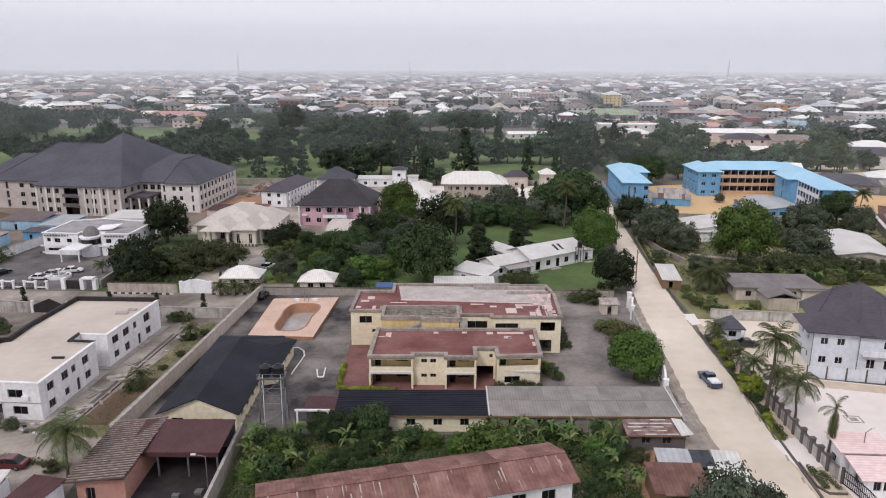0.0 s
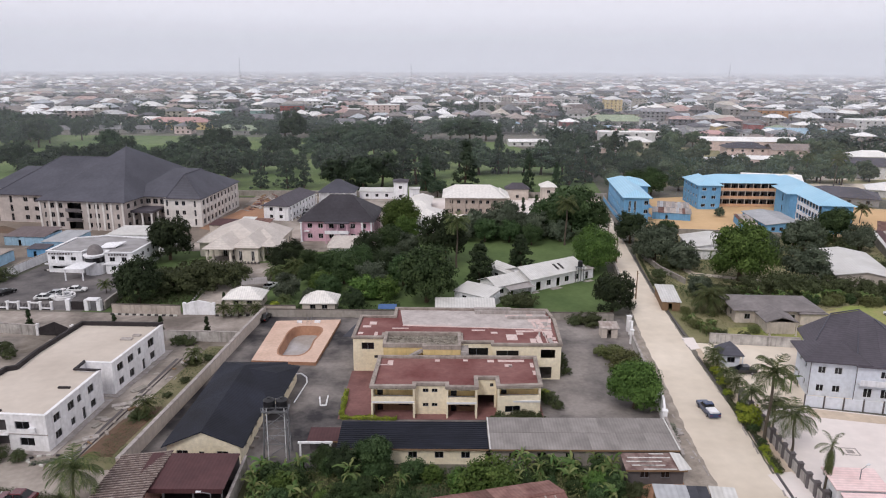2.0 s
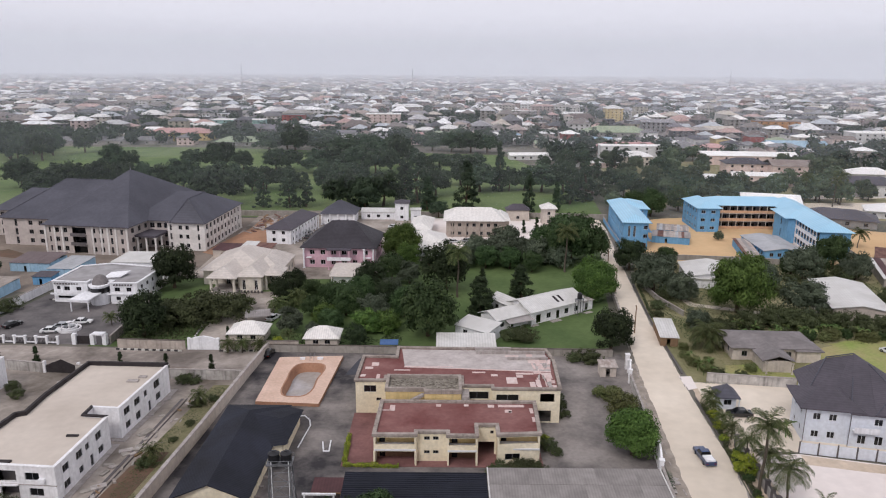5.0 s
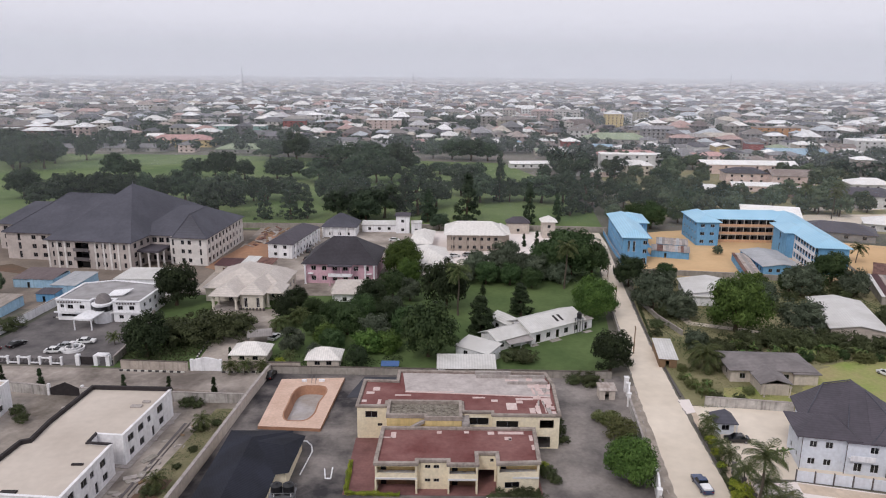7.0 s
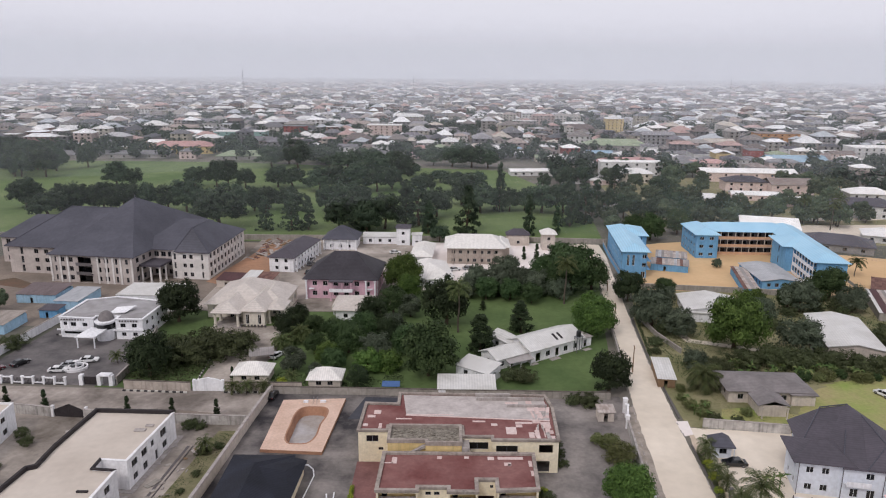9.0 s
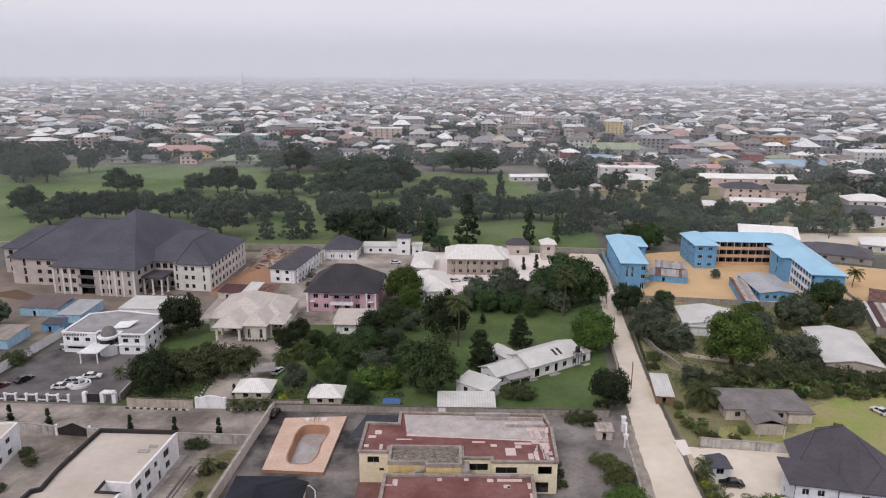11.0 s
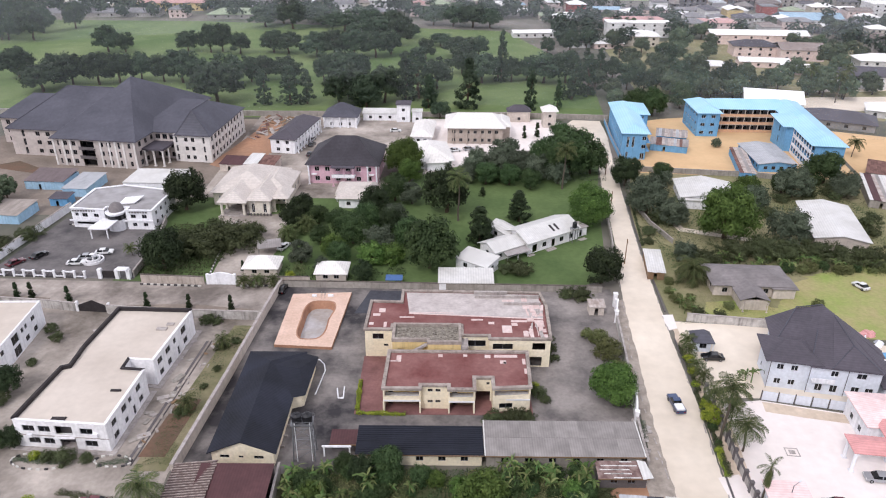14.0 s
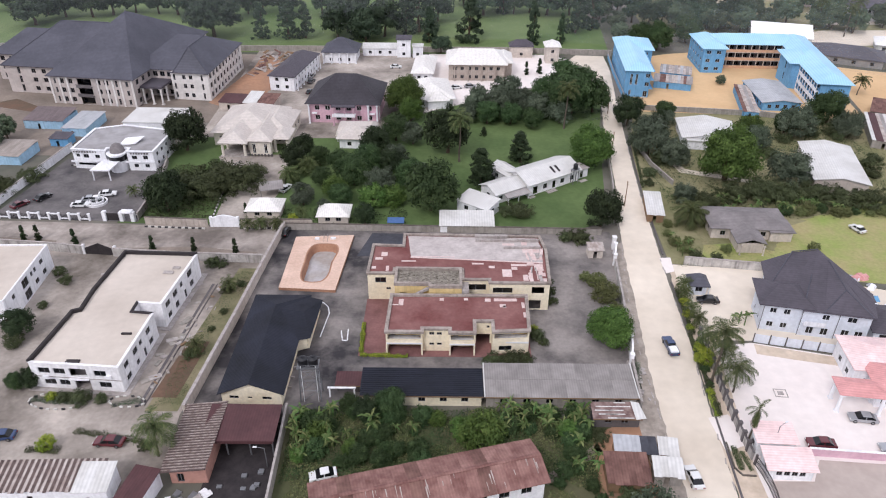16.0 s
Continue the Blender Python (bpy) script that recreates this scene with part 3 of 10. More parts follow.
ground_patch("courtyard", [(-112, 58), (-42, 58), (-44.4, 84), (-40.2, 131.5), (-112, 138)], 0.04, YARDCONC,
             "dusty concrete yard round the white block", "pavement")
ground_patch("planting_strip", [(-50.5, 84.8), (-45, 84.8), (-41.4, 128), (-45.5, 128)], 0.08, DIRTGRASS, "patchy weeds and bare soil beside a wall", "ground")
ground_patch("bare_soil", [(-50.6, 88), (-46.2, 88), (-44.8, 103), (-48.8, 103)], 0.10, BROWNSOIL, "bare reddish brown soil strip", "ground")
ground_patch("street", [(-500, 138), (-110, 137.5), (-90, 135.5), (-40.5, 131.8), (-39.6, 145.2), (-110, 148.2), (-500, 152)], 0.06, STREET,
             "unpaved dusty side street", "road")
ground_patch("car_park", [(-112, 150), (-75.2, 148), (-75.5, 165), (-79, 182), (-108.5, 184)], 0.07, ASPHALT, "grey asphalt car park of the office", "pavement")
ground_patch("driveway", [(-57, 149), (-46.5, 149), (-43.5, 168), (-46, 188), (-66, 186), (-58, 170)], 0.07, YARDCONC, "pale concrete driveway of the villa", "pavement")
ground_patch("courtyard", [(-76, 200.2), (-20.4, 200.2), (-14, 216), (-9, 248), (-8, 287), (-78, 292)], 0.06, YARDCONC, "dusty concrete yards between the houses", "pavement")
ground_patch("forecourt", [(-7.8, 222), (20, 240), (25, 246), (48, 252), (50, 280), (40, 287.5), (-7.8, 287.5)], 0.07, PALECONC, "pale concrete forecourt beside the cream house", "pavement")
ground_patch("earth_yard", [(-170, 186), (-113, 186), (-110, 205), (-77, 212), (-62, 216), (-66, 262), (-74, 285), (-170, 290)], 0.05, DIRT,
             "grey-brown earth round the hotel", "ground")
ground_patch("earth_patch", [(-81.5, 229.5), *ragged([(-76, 226), (-66, 233), (-62, 246), (-64, 258), (-67, 282), (-75, 286)], 33, .8), (-75, 268)], 0.09, REDEARTH, "reddish earth beside the hotel", "ground")
ground_patch("earth_patch", [(-136, 224), (-148, 232), (-156, 226), (-134, 219)], 0.09, BROWNSOIL, "reddish earth before the hotel wing", "ground")
ground_patch("tarmac_patch", [(-20.4, 133.4), (-10.2, 133.4), (-10.2, 143.4), (-17.8, 143.6)], 0.08, TARP, "dark tarmac patch behind the house", "pavement")
ground_patch("sand_strip", ragged([(57.6, 100.8), (64, 99.2), (72.4, 97.4)], 41, .3) + [(73.4, 99.6), (58.0, 103.6)], 0.11, TANSAND, "strip of dirty sand before the fence", "ground")
L_EDGE = [(33.6, 10), (35.3, 68), (35.5, 85.6), (35.8, 98.5), (37.6, 120), (40.9, 142.7), (44.4, 166), (47.9, 200), (52.2, 230), (56.0, 258), (55, 270), (47, 278)]
R_EDGE = [(41.4, 10), (42.8, 68), (44.1, 84.4), (45.9, 101.8), (47.2, 124), (48.6, 140.3), (50.6, 166), (54.7, 204), (58.4, 236), (62.2, 266), (63.2, 286), (52, 287)]
ground_patch("road", ragged(L_EDGE, 1, .22) + ragged(R_EDGE, 2, .14)[::-1], 0.09, SAND, "pale sandy unpaved road with worn edges", "road")
ground_patch("verge", ragged([(42.9, 60), (43.4, 76), (44.6, 85.5), (46.6, 104), (48.0, 124), (49.4, 131)], 9, .3) + [(51.6, 131), (51.2, 104), (50.6, 96), (49.8, 88), (49.8, 82), (49.2, 70), (52, 60)], 0.06, TANSAND, "sandy verge between the road and the walls", "ground")
ground_patch("verge", [(31.5, 62), *ragged([(35.4, 62), (35.7, 80), (36.0, 88), (36.4, 96), (37.2, 104), (38.1, 112), (38.9, 122), (39.8, 132), (40.6, 140)], 31, .25), (38.4, 140), (34, 91), (31.5, 88)], 0.098, STONYDIRT,
             "stony grey road verge with rubble", "ground")
ground_patch("gate_apron", [(47.7, 133.6), (47.4, 127.4), (49.6, 128.2), (50.2, 133.8)], 0.115, PALECONC, "pale concrete ramp beside the villa wall", "pavement")
ground_patch("plot", [(-26.6, 30), (31, 30), (31, 84), (-26.6, 84.4)], 0.05, GRASS, "overgrown plot with weeds", "grass")
ground_patch("bare_yard", [(22, 62), (31.4, 62), (34, 80), (34.4, 90.5), (30, 84), (23.5, 80)], 0.08, REDEARTH, "trodden earth round the shacks", "ground")
ground_patch("wasteland", [(49.4, 131.4), (70, 129.6), (150, 124), (190, 160), (150, 224), (101, 222), (62, 226), (54.9, 196), (51.0, 166)], 0.05, SCRUBGRASS,
             "scrubby ground with weeds and bushes", "ground")
ground_patch("meadow", [(140, 118), (150, 158), *ragged([(104, 158), (88, 152), (80, 146), (74, 136), (72, 127)], 11, 2.2)], 0.07, MEADOW, "bright green grass field behind the villa", "grass")
ground_patch("villa_yard", [(48.4, 105), (60, 104.6), (84, 100), (110, 96), (104, 118), (70, 129), (49.8, 131)], 0.07, SAND, "pale sandy villa yard", "pavement")
ground_patch("concrete_yard", [(46.6, 30), (120, 30), (120, 94), (72, 100.4), (57.8, 104), (50.5, 103), (49.3, 90), (47.4, 74)], 0.08, PALECONC,
             "wide pale concrete forecourt", "pavement")
ground_patch("gate_apron", [(43.4, 84.4), (47.0, 85.2), (48.8, 79), (44.0, 77)], 0.1, PALECONC, "pale concrete ramp at the gate", "pavement")
ground_patch("outer_yard", [(48.4, 30), (125, 30), (125, 70.5), (58, 75.6), (55.4, 71.4), (48.8, 71.4)], 0.1, mat("grey_sand", "bfb2aa", "a89b93", 0.08, 0.8, 0.95, 0.2), "greyish sandy yard outside the pink wall", "ground")
ground_patch("school_court", [(63.5, 224.6), (102, 221.6), (117, 216.5), (137, 224), (146, 280), (135, 300), (90, 290), (76, 284), (64, 238)], 0.06, COURT,
             "orange sand schoolyard", "ground")
ground_patch("orange_yard", [(136.5, 214), (190, 205), (200, 255), (148, 276)], 0.055, COURT, "orange earth beside the school", "ground")
ground_patch("maroon_terrace", [(-16.4, 99.2), (15.6, 99.2), (15.6, 112), (-10, 112), (-10, 117), (-16.4, 117)], 0.11, MAROON, "maroon paved terrace round the house", "pavement")
ground_patch("footpath", [(13.5, 71.0), (15.2, 70.4), (24.6, 76.8), (24, 78.6)], 0.08, DIRT, "trodden path through the overgrown plot", "pavement")
ground_patch("dirt_patch", ragged([(-106, 137.5), (-92, 137), (-90, 139), (-106, 140.5)], 7, 1.5), 0.075, DIRT, "dark dirt and weeds along the street", "ground")
ground_patch("dirt_patch", ragged([(-76, 134.2), (-44, 132.8), (-43, 134.6), (-58, 136.8), (-75, 136)], 8, 1.5), 0.075, DIRT, "dark dirt and weeds along the street", "ground")
ground_patch("clearing", [(128, 302), (160, 292), (215, 284), (262, 400), (270, 470), (150, 478), (96, 440), (90, 330)], 0.03, SCRUBGRASS, "pale grassy ground between the houses", "ground")
ground_patch("town_street", ragged([(150, 297), (172, 304), (215, 306), (262, 316)], 61, 1.0) + ragged([(262, 336), (212, 330), (170, 328), (160, 322)], 62, 1.0), 0.06, SAND, "pale dusty street between the houses", "road")
ground_patch("bare_yard", ragged([(176, 338), (206, 340), (226, 346)], 63, 1.5) + ragged([(230, 372), (196, 372), (178, 362)], 64, 1.5), 0.06, SAND, "pale dusty yard before the houses", "ground")
ground_patch("footpath", [(62.0, 194), (64.5, 178), (86, 170), (86.5, 172), (66.4, 180.2), (64.4, 194)], 0.08, SAND, "narrow sandy footpath through the scrub", "pavement")

# imitated haze over the far town: faint grey-white sheets thinning upwards, the farthest glowing
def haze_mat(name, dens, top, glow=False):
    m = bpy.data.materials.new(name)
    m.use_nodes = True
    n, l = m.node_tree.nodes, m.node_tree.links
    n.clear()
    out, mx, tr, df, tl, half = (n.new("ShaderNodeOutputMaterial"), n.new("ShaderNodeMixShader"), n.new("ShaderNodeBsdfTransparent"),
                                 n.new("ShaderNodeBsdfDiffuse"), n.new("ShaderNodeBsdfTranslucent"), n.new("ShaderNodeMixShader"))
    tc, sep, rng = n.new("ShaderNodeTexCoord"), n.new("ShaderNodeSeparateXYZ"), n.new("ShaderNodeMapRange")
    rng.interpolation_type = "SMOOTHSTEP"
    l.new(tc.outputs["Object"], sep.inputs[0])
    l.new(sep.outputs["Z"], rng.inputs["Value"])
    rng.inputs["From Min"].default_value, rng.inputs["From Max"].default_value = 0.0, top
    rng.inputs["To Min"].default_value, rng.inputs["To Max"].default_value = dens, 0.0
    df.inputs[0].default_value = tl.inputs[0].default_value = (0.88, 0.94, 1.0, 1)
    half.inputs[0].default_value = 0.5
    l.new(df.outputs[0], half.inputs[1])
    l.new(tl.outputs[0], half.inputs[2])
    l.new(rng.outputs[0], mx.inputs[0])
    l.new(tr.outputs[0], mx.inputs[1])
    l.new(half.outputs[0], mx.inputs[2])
    # no lamp: emission gives the far sheets the horizon sky's colour
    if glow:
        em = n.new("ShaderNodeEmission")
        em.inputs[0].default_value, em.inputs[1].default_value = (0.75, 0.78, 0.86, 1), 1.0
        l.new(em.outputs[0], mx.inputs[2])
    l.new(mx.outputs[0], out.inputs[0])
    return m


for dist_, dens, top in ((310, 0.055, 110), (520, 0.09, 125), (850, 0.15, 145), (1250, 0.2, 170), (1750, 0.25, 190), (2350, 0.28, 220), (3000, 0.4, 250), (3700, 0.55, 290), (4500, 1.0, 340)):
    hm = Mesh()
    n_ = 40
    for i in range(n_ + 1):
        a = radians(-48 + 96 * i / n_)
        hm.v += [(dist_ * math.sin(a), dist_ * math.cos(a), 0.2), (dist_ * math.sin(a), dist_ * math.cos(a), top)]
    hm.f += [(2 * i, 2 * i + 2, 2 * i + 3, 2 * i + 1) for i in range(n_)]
    ob = solid("backdrop_haze", hm, haze_mat("imitated_haze_sheet", dens, top, dist_ > 1200), "pale see-through sheet imitating haze over the distant town", "haze", kind="structure")
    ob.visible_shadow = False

ground_patch("grass_patch", ragged([(57.5, 133.4), (63.6, 132.4), (76, 133.4)], 21, .8) + ragged([(76, 136.6), (66, 140.2), (59.4, 139.4)], 22, .9), 0.085, MEADOW, "green grass before the bungalow", "grass")

# ---- the apartment house in the walled yard ----
def apartment_house():
    h = thing("apartment_house", 0, 107, 0, 0, "cream two-storey apartment house with flat red roofs and balconies", "house")

    def L(poly):
        return [(x, y - 107) for x, y in poly]
    # front wing
    fw = L([(-11.2, 99.9), (-4.5, 99.9), (-4.5, 100.9), (0.4, 100.9), (0.4, 99.7), (5.1, 99.7), (5.1, 103.2), (8.3, 103.2), (8.3, 100.1), (15.0, 100.6), (15.4, 111.4), (-10.9, 111.4)])
    ln = 6.7
    ops = {0: [(0.3, ln - 0.3, 0.1, 2.35, "o"), (0.3, ln - 0.3, 3.5, 4.75, "o")],
           2: [(1.2, 2.1, 1.4, 2.0), (2.6, 3.5, 1.4, 2.0), (1.2, 2.1, 3.8, 4.45), (2.6, 3.5, 3.8, 4.45)],
           4: [(0.25, 4.45, 0.1, 2.35, "o"), (0.25, 4.45, 3.5, 4.75, "o")],
           6: [(0.3, 2.9, 0.1, 2.3, "o"), (2.2, 2.75, 3.7, 4.3)],
           8: [(1.2, 3.6, 0.8, 1.9), (0.3, 6.4, 3.55, 4.75, "o")],
           9: [(1.0, 2.6, 3.6, 4.7, "o"), (5, 6.2, 3.7, 4.7), (5, 6.2, 1.0, 2.0)],
           11: [(2, 3.2, 3.7, 4.6), (6, 7.2, 3.7, 4.6), (6, 7.2, 1.0, 2.0)]}
    shell(h, fw, 0.1, 5.05, CREAM, ops)
    coping(h, fw, 5.05, PARAPET, w=0.4, h=0.42, out=0.24, name="parapet")
    ms = Mesh()
    ms.prism(inset(fw, 0.4), 4.9, 5.1)
    part("roof_deck", ms, REDROOF, h, "faded red felt roof with pale patches")
    # balcony floors, recessed back walls with doors, rails
    for x0, x1, y in ((-11.1, -4.6, 100.2), (0.5, 5.0, 100.0), (8.4, 14.9, 100.7)):
        ms = Mesh()
        ms.box(x0, x1, y - 107, y + 2.0 - 107, 2.55, 2.72)
        part("balcony_floor", ms, WHITE, h)
        # ground-floor back walls are a darker brown than the upper ones
        for z, m_ in ((0.1, BROWNWALL), (2.75, YELLOWISH)):
            ms = Mesh()
            ms.run((x0, y + 2.0 - 107), (x1, y + 2.0 - 107), z, z + 2.2, 0.15, [(0.6, 1.5, z, z + 2.0), (x1 - x0 - 2.6, x1 - x0 - 0.8, z + 0.8, z + 1.9)])
            part("back_wall", ms, m_, h)
            for u0, u1, za, zb in ((0.6, 1.5, z, z + 2.0), (x1 - x0 - 2.6, x1 - x0 - 0.8, z + 0.8, z + 1.9)):
                ms = Mesh()
                ms.box(x0 + u0, x0 + u1, y + 2.08 - 107, y + 2.12 - 107, za, zb)
                part("pane", ms, GLASS, h)
        ms = Mesh()
        ms.box(x0 - 0.05, x1 + 0.05, y - 0.42 - 107, y - 0.28 - 107, 2.5, 2.78)
        part("balcony_band", ms, WHITEFRAME, h)
    for x in (-11.1, -4.6, 0.5, 5.0):
        ms = Mesh()
        ms.box(x - 0.14, x + 0.14, -7.45, -7.2, 0.1, 2.5)
        part("column", ms, CREAM, h)
    for x, y, w, d in ((-8.9, 109.2, 0.9, 2.0), (-10.0, 108.4, 1.9, 0.3), (-1.1, 110.2, 0.8, 0.9), (3.6, 110.3, 0.8, 0.7), (7.8, 110.1, 1.1, 1.0), (11.2, 110.2, 4.4, 0.9),
                       (10.6, 108.3, 1.2, 1.0), (14.5, 108.5, 0.6, 1.8), (14.6, 105.5, 0.6, 1.6), (10.9, 108.0, 0.5, 0.7)):
        ms = Mesh()
        ms.box(x - w / 2, x + w / 2, y - d / 2 - 107, y + d / 2 - 107, 5.09, 5.116)
        part("felt_patch", ms, PATCH, h)
    # rear wing
    bw = L([(-16.1, 117.0), (-10.7, 117.0), (-10.7, 118.6), (3.0, 118.6), (3.0, 115.0), (8.3, 115.0), (8.3, 113.9), (20.2, 113.9), (20.8, 126.4), (20.0, 131.8),
            (-9.4, 132.4), (-9.4, 127.6), (-15.8, 127.9)])
    ops = {0: [(1.5, 3.7, 4.2, 5.5), (3.7, 4.6, 2.5, 3.1)],
           3: [(0.4, 1.4, 0.2, 2.2, "o")],
           4: [(0.6, 4.7, 4.0, 5.4), (0.7, 4.6, 1.0, 2.2)],
           6: [(0.7, 4.6, 4.1, 5.4), (8.4, 10.9, 4.0, 5.6, "o"), (1, 4, 1.0, 2.2), (8.0, 10.4, 0.2, 2.4, "o")],
           7: [(2, 3.4, 4.4, 5.5), (6, 7.4, 4.4, 5.5), (2, 3.4, 1.2, 2.3), (6, 7.4, 1.2, 2.3)],
           9: row(29.4, 8, 1.5, 4.4, 5.5, 1.5), 12: [(2, 3.4, 4.4, 5.5), (6.5, 8, 4.4, 5.5), (2, 3.4, 1.2, 2.3)]}
    shell(h, bw, 0.05, 6.35, CREAM, ops)
    coping(h, bw, 6.35, PARAPET, w=0.36, h=0.36, out=0.24, name="parapet")
    ms = Mesh()
    ms.prism(inset(bw, 0.4), 6.1, 6.34)
    part("roof_deck", ms, REDROOF, h, "faded red felt roof")
    ms = Mesh()
    ms.prism(L([(-7.6, 123.4), (19.6, 121.6), (20.0, 126.4), (19.3, 131.2), (-8.6, 131.8)]), 6.335, 6.38)
    part("roof_screed", ms, GREYDECK, h, "bare grey roof screed")
    for x, y, w, d in ((-14.2, 122.7, 1.5, 0.9), (-13.2, 124.4, 1.3, 1.5), (-15.0, 119.3, 0.9, 0.9), (12.0, 117.6, 1.9, 2.6), (13.6, 119.4, 1.2, 1.0), (18.6, 119.8, 1.8, 2.4),
                       (17.0, 121.0, 1.4, 1.0), (19.2, 117.2, 1.0, 1.2), (-3.0, 123.5, 9.0, 0.25), (18.0, 117.0, 0.2, 3.4), (17.0, 117.0, 0.2, 3.4), (15.6, 116.0, 1.0, 2.0),
                       (14.6, 120.6, 3.2, .7), (9.0, 119.8, 1.2, .8), (19.4, 115.2, .7, 1.2), (6.2, 121.0, 2.4, .5), (-8.0, 121.8, 3.0, .4), (-12.2, 119.0, .6, 1.8), (17.6, 126.2, 3.6, 1.6), (18.6, 123.2, 2.2, 1.2), (13.0, 128.6, 2.6, .8), (9.4, 130.4, 1.6, .9), (16.4, 129.0, 1.2, 1.4)):
        ms = Mesh()
        ms.box(x - w / 2, x + w / 2, y - d / 2 - 107, y + d / 2 - 107, 6.33, 6.41)
        part("felt_patch", ms, PATCH, h)
    for x0, x1, y0, y1, z in ((6.0, 19.6, 129.6, 130.0, 7.0), (12.0, 19.8, 126.8, 127.2, 6.9), (5.9, 13.0, 131.0, 131.6, 7.1)):
        ms = Mesh()
        ms.box(x0, x1, y0 - 107, y1 - 107, 6.3, z)
        part("upstand", ms, COPING, h)
    # pale lap along the screed's edge, loose white sheets and battens at the far end
    ms = Mesh()
    ms.prism(L([(-7.7, 123.1), (19.6, 121.3), (19.6, 121.6), (-7.7, 123.4)]), 6.33, 6.44)
    part("felt_lap", ms, PATCH, h)
    rl = random.Random(19)
    for k in range(16):
        ms = Mesh()
        x, y, l_, w_, a_ = rl.uniform(16.4, 19.8), rl.uniform(114.8, 126.5), rl.uniform(.5, 1.5), rl.uniform(.06, .5), rl.uniform(-.3, .3)
        ms.sheet([(x - w_, y - l_ - 107, 6.42), (x + w_, y - l_ - 107, 6.42 + .2 * rl.random()), (x + w_ + a_, y + l_ - 107, 6.45 + .3 * rl.random()), (x - w_ + a_, y + l_ - 107, 6.45)], .04)
        part("loose_sheet", ms, PATCH if k % 3 else COPING, h)
    # thin dark board under each wing's parapet; its colour draws the parapet's shadow
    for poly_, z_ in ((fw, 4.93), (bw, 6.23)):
        coping(h, poly_, z_, SHADOWBOARD, w=.3, h=.118, out=.12, name="cornice")
    # stair core between the wings, its deck covered in rubble
    cb = L([(-10.4, 113.2), (-3.6, 113.2), (-3.6, 112.4), (2.8, 112.4), (2.8, 118.8), (-10.4, 118.8)])
    shell(h, cb, 0.1, 6.2, YELLOWISH, {0: [(1.0, 2.2, 2.0, 4.6, "o")], 2: [(4.6, 5.6, 3.0, 4.4)]})
    coping(h, cb, 6.2, PARAPET, w=0.42, h=0.7, out=0.12, name="parapet")
    ms = Mesh()
    ms.prism(inset(cb, 0.35), 6.1, 6.3)
    part("roof_deck", ms, RUBBLE, h, "flat deck littered with grey rubble")
    ms = Mesh()
    random.seed(5)
    for i in range(220):
        x, y, s = random.uniform(-9.6, 2.1), random.uniform(113.9, 118.0) - 107, random.uniform(0.06, 0.22)
        ms.box(x - s, x + s, y - s * 0.7, y + s * 0.7, 6.28, 6.3 + s)
    tagged(part("rubble", ms, RUBBLE, h, "broken grey rubble"), kind="stuff")
    ms = Mesh()
    ms.hexa([(-9.0, 4.6, 3.4), (-8.4, 4.6, 3.4), (-3.4, 5.8, 5.6), (-4.0, 6.0, 5.6), (-9.0, 4.6, 3.9), (-8.4, 4.6, 3.9), (-3.4, 5.8, 6.05), (-4.0, 6.0, 6.05)])
    part("stair_slab", ms, COPING, h)
    ms = Mesh()
    ms.box(2.9, 4.2, 5.0, 11.4, 0.1, 5.9)
    part("link_wall", ms, COPING, h)


apartment_house()


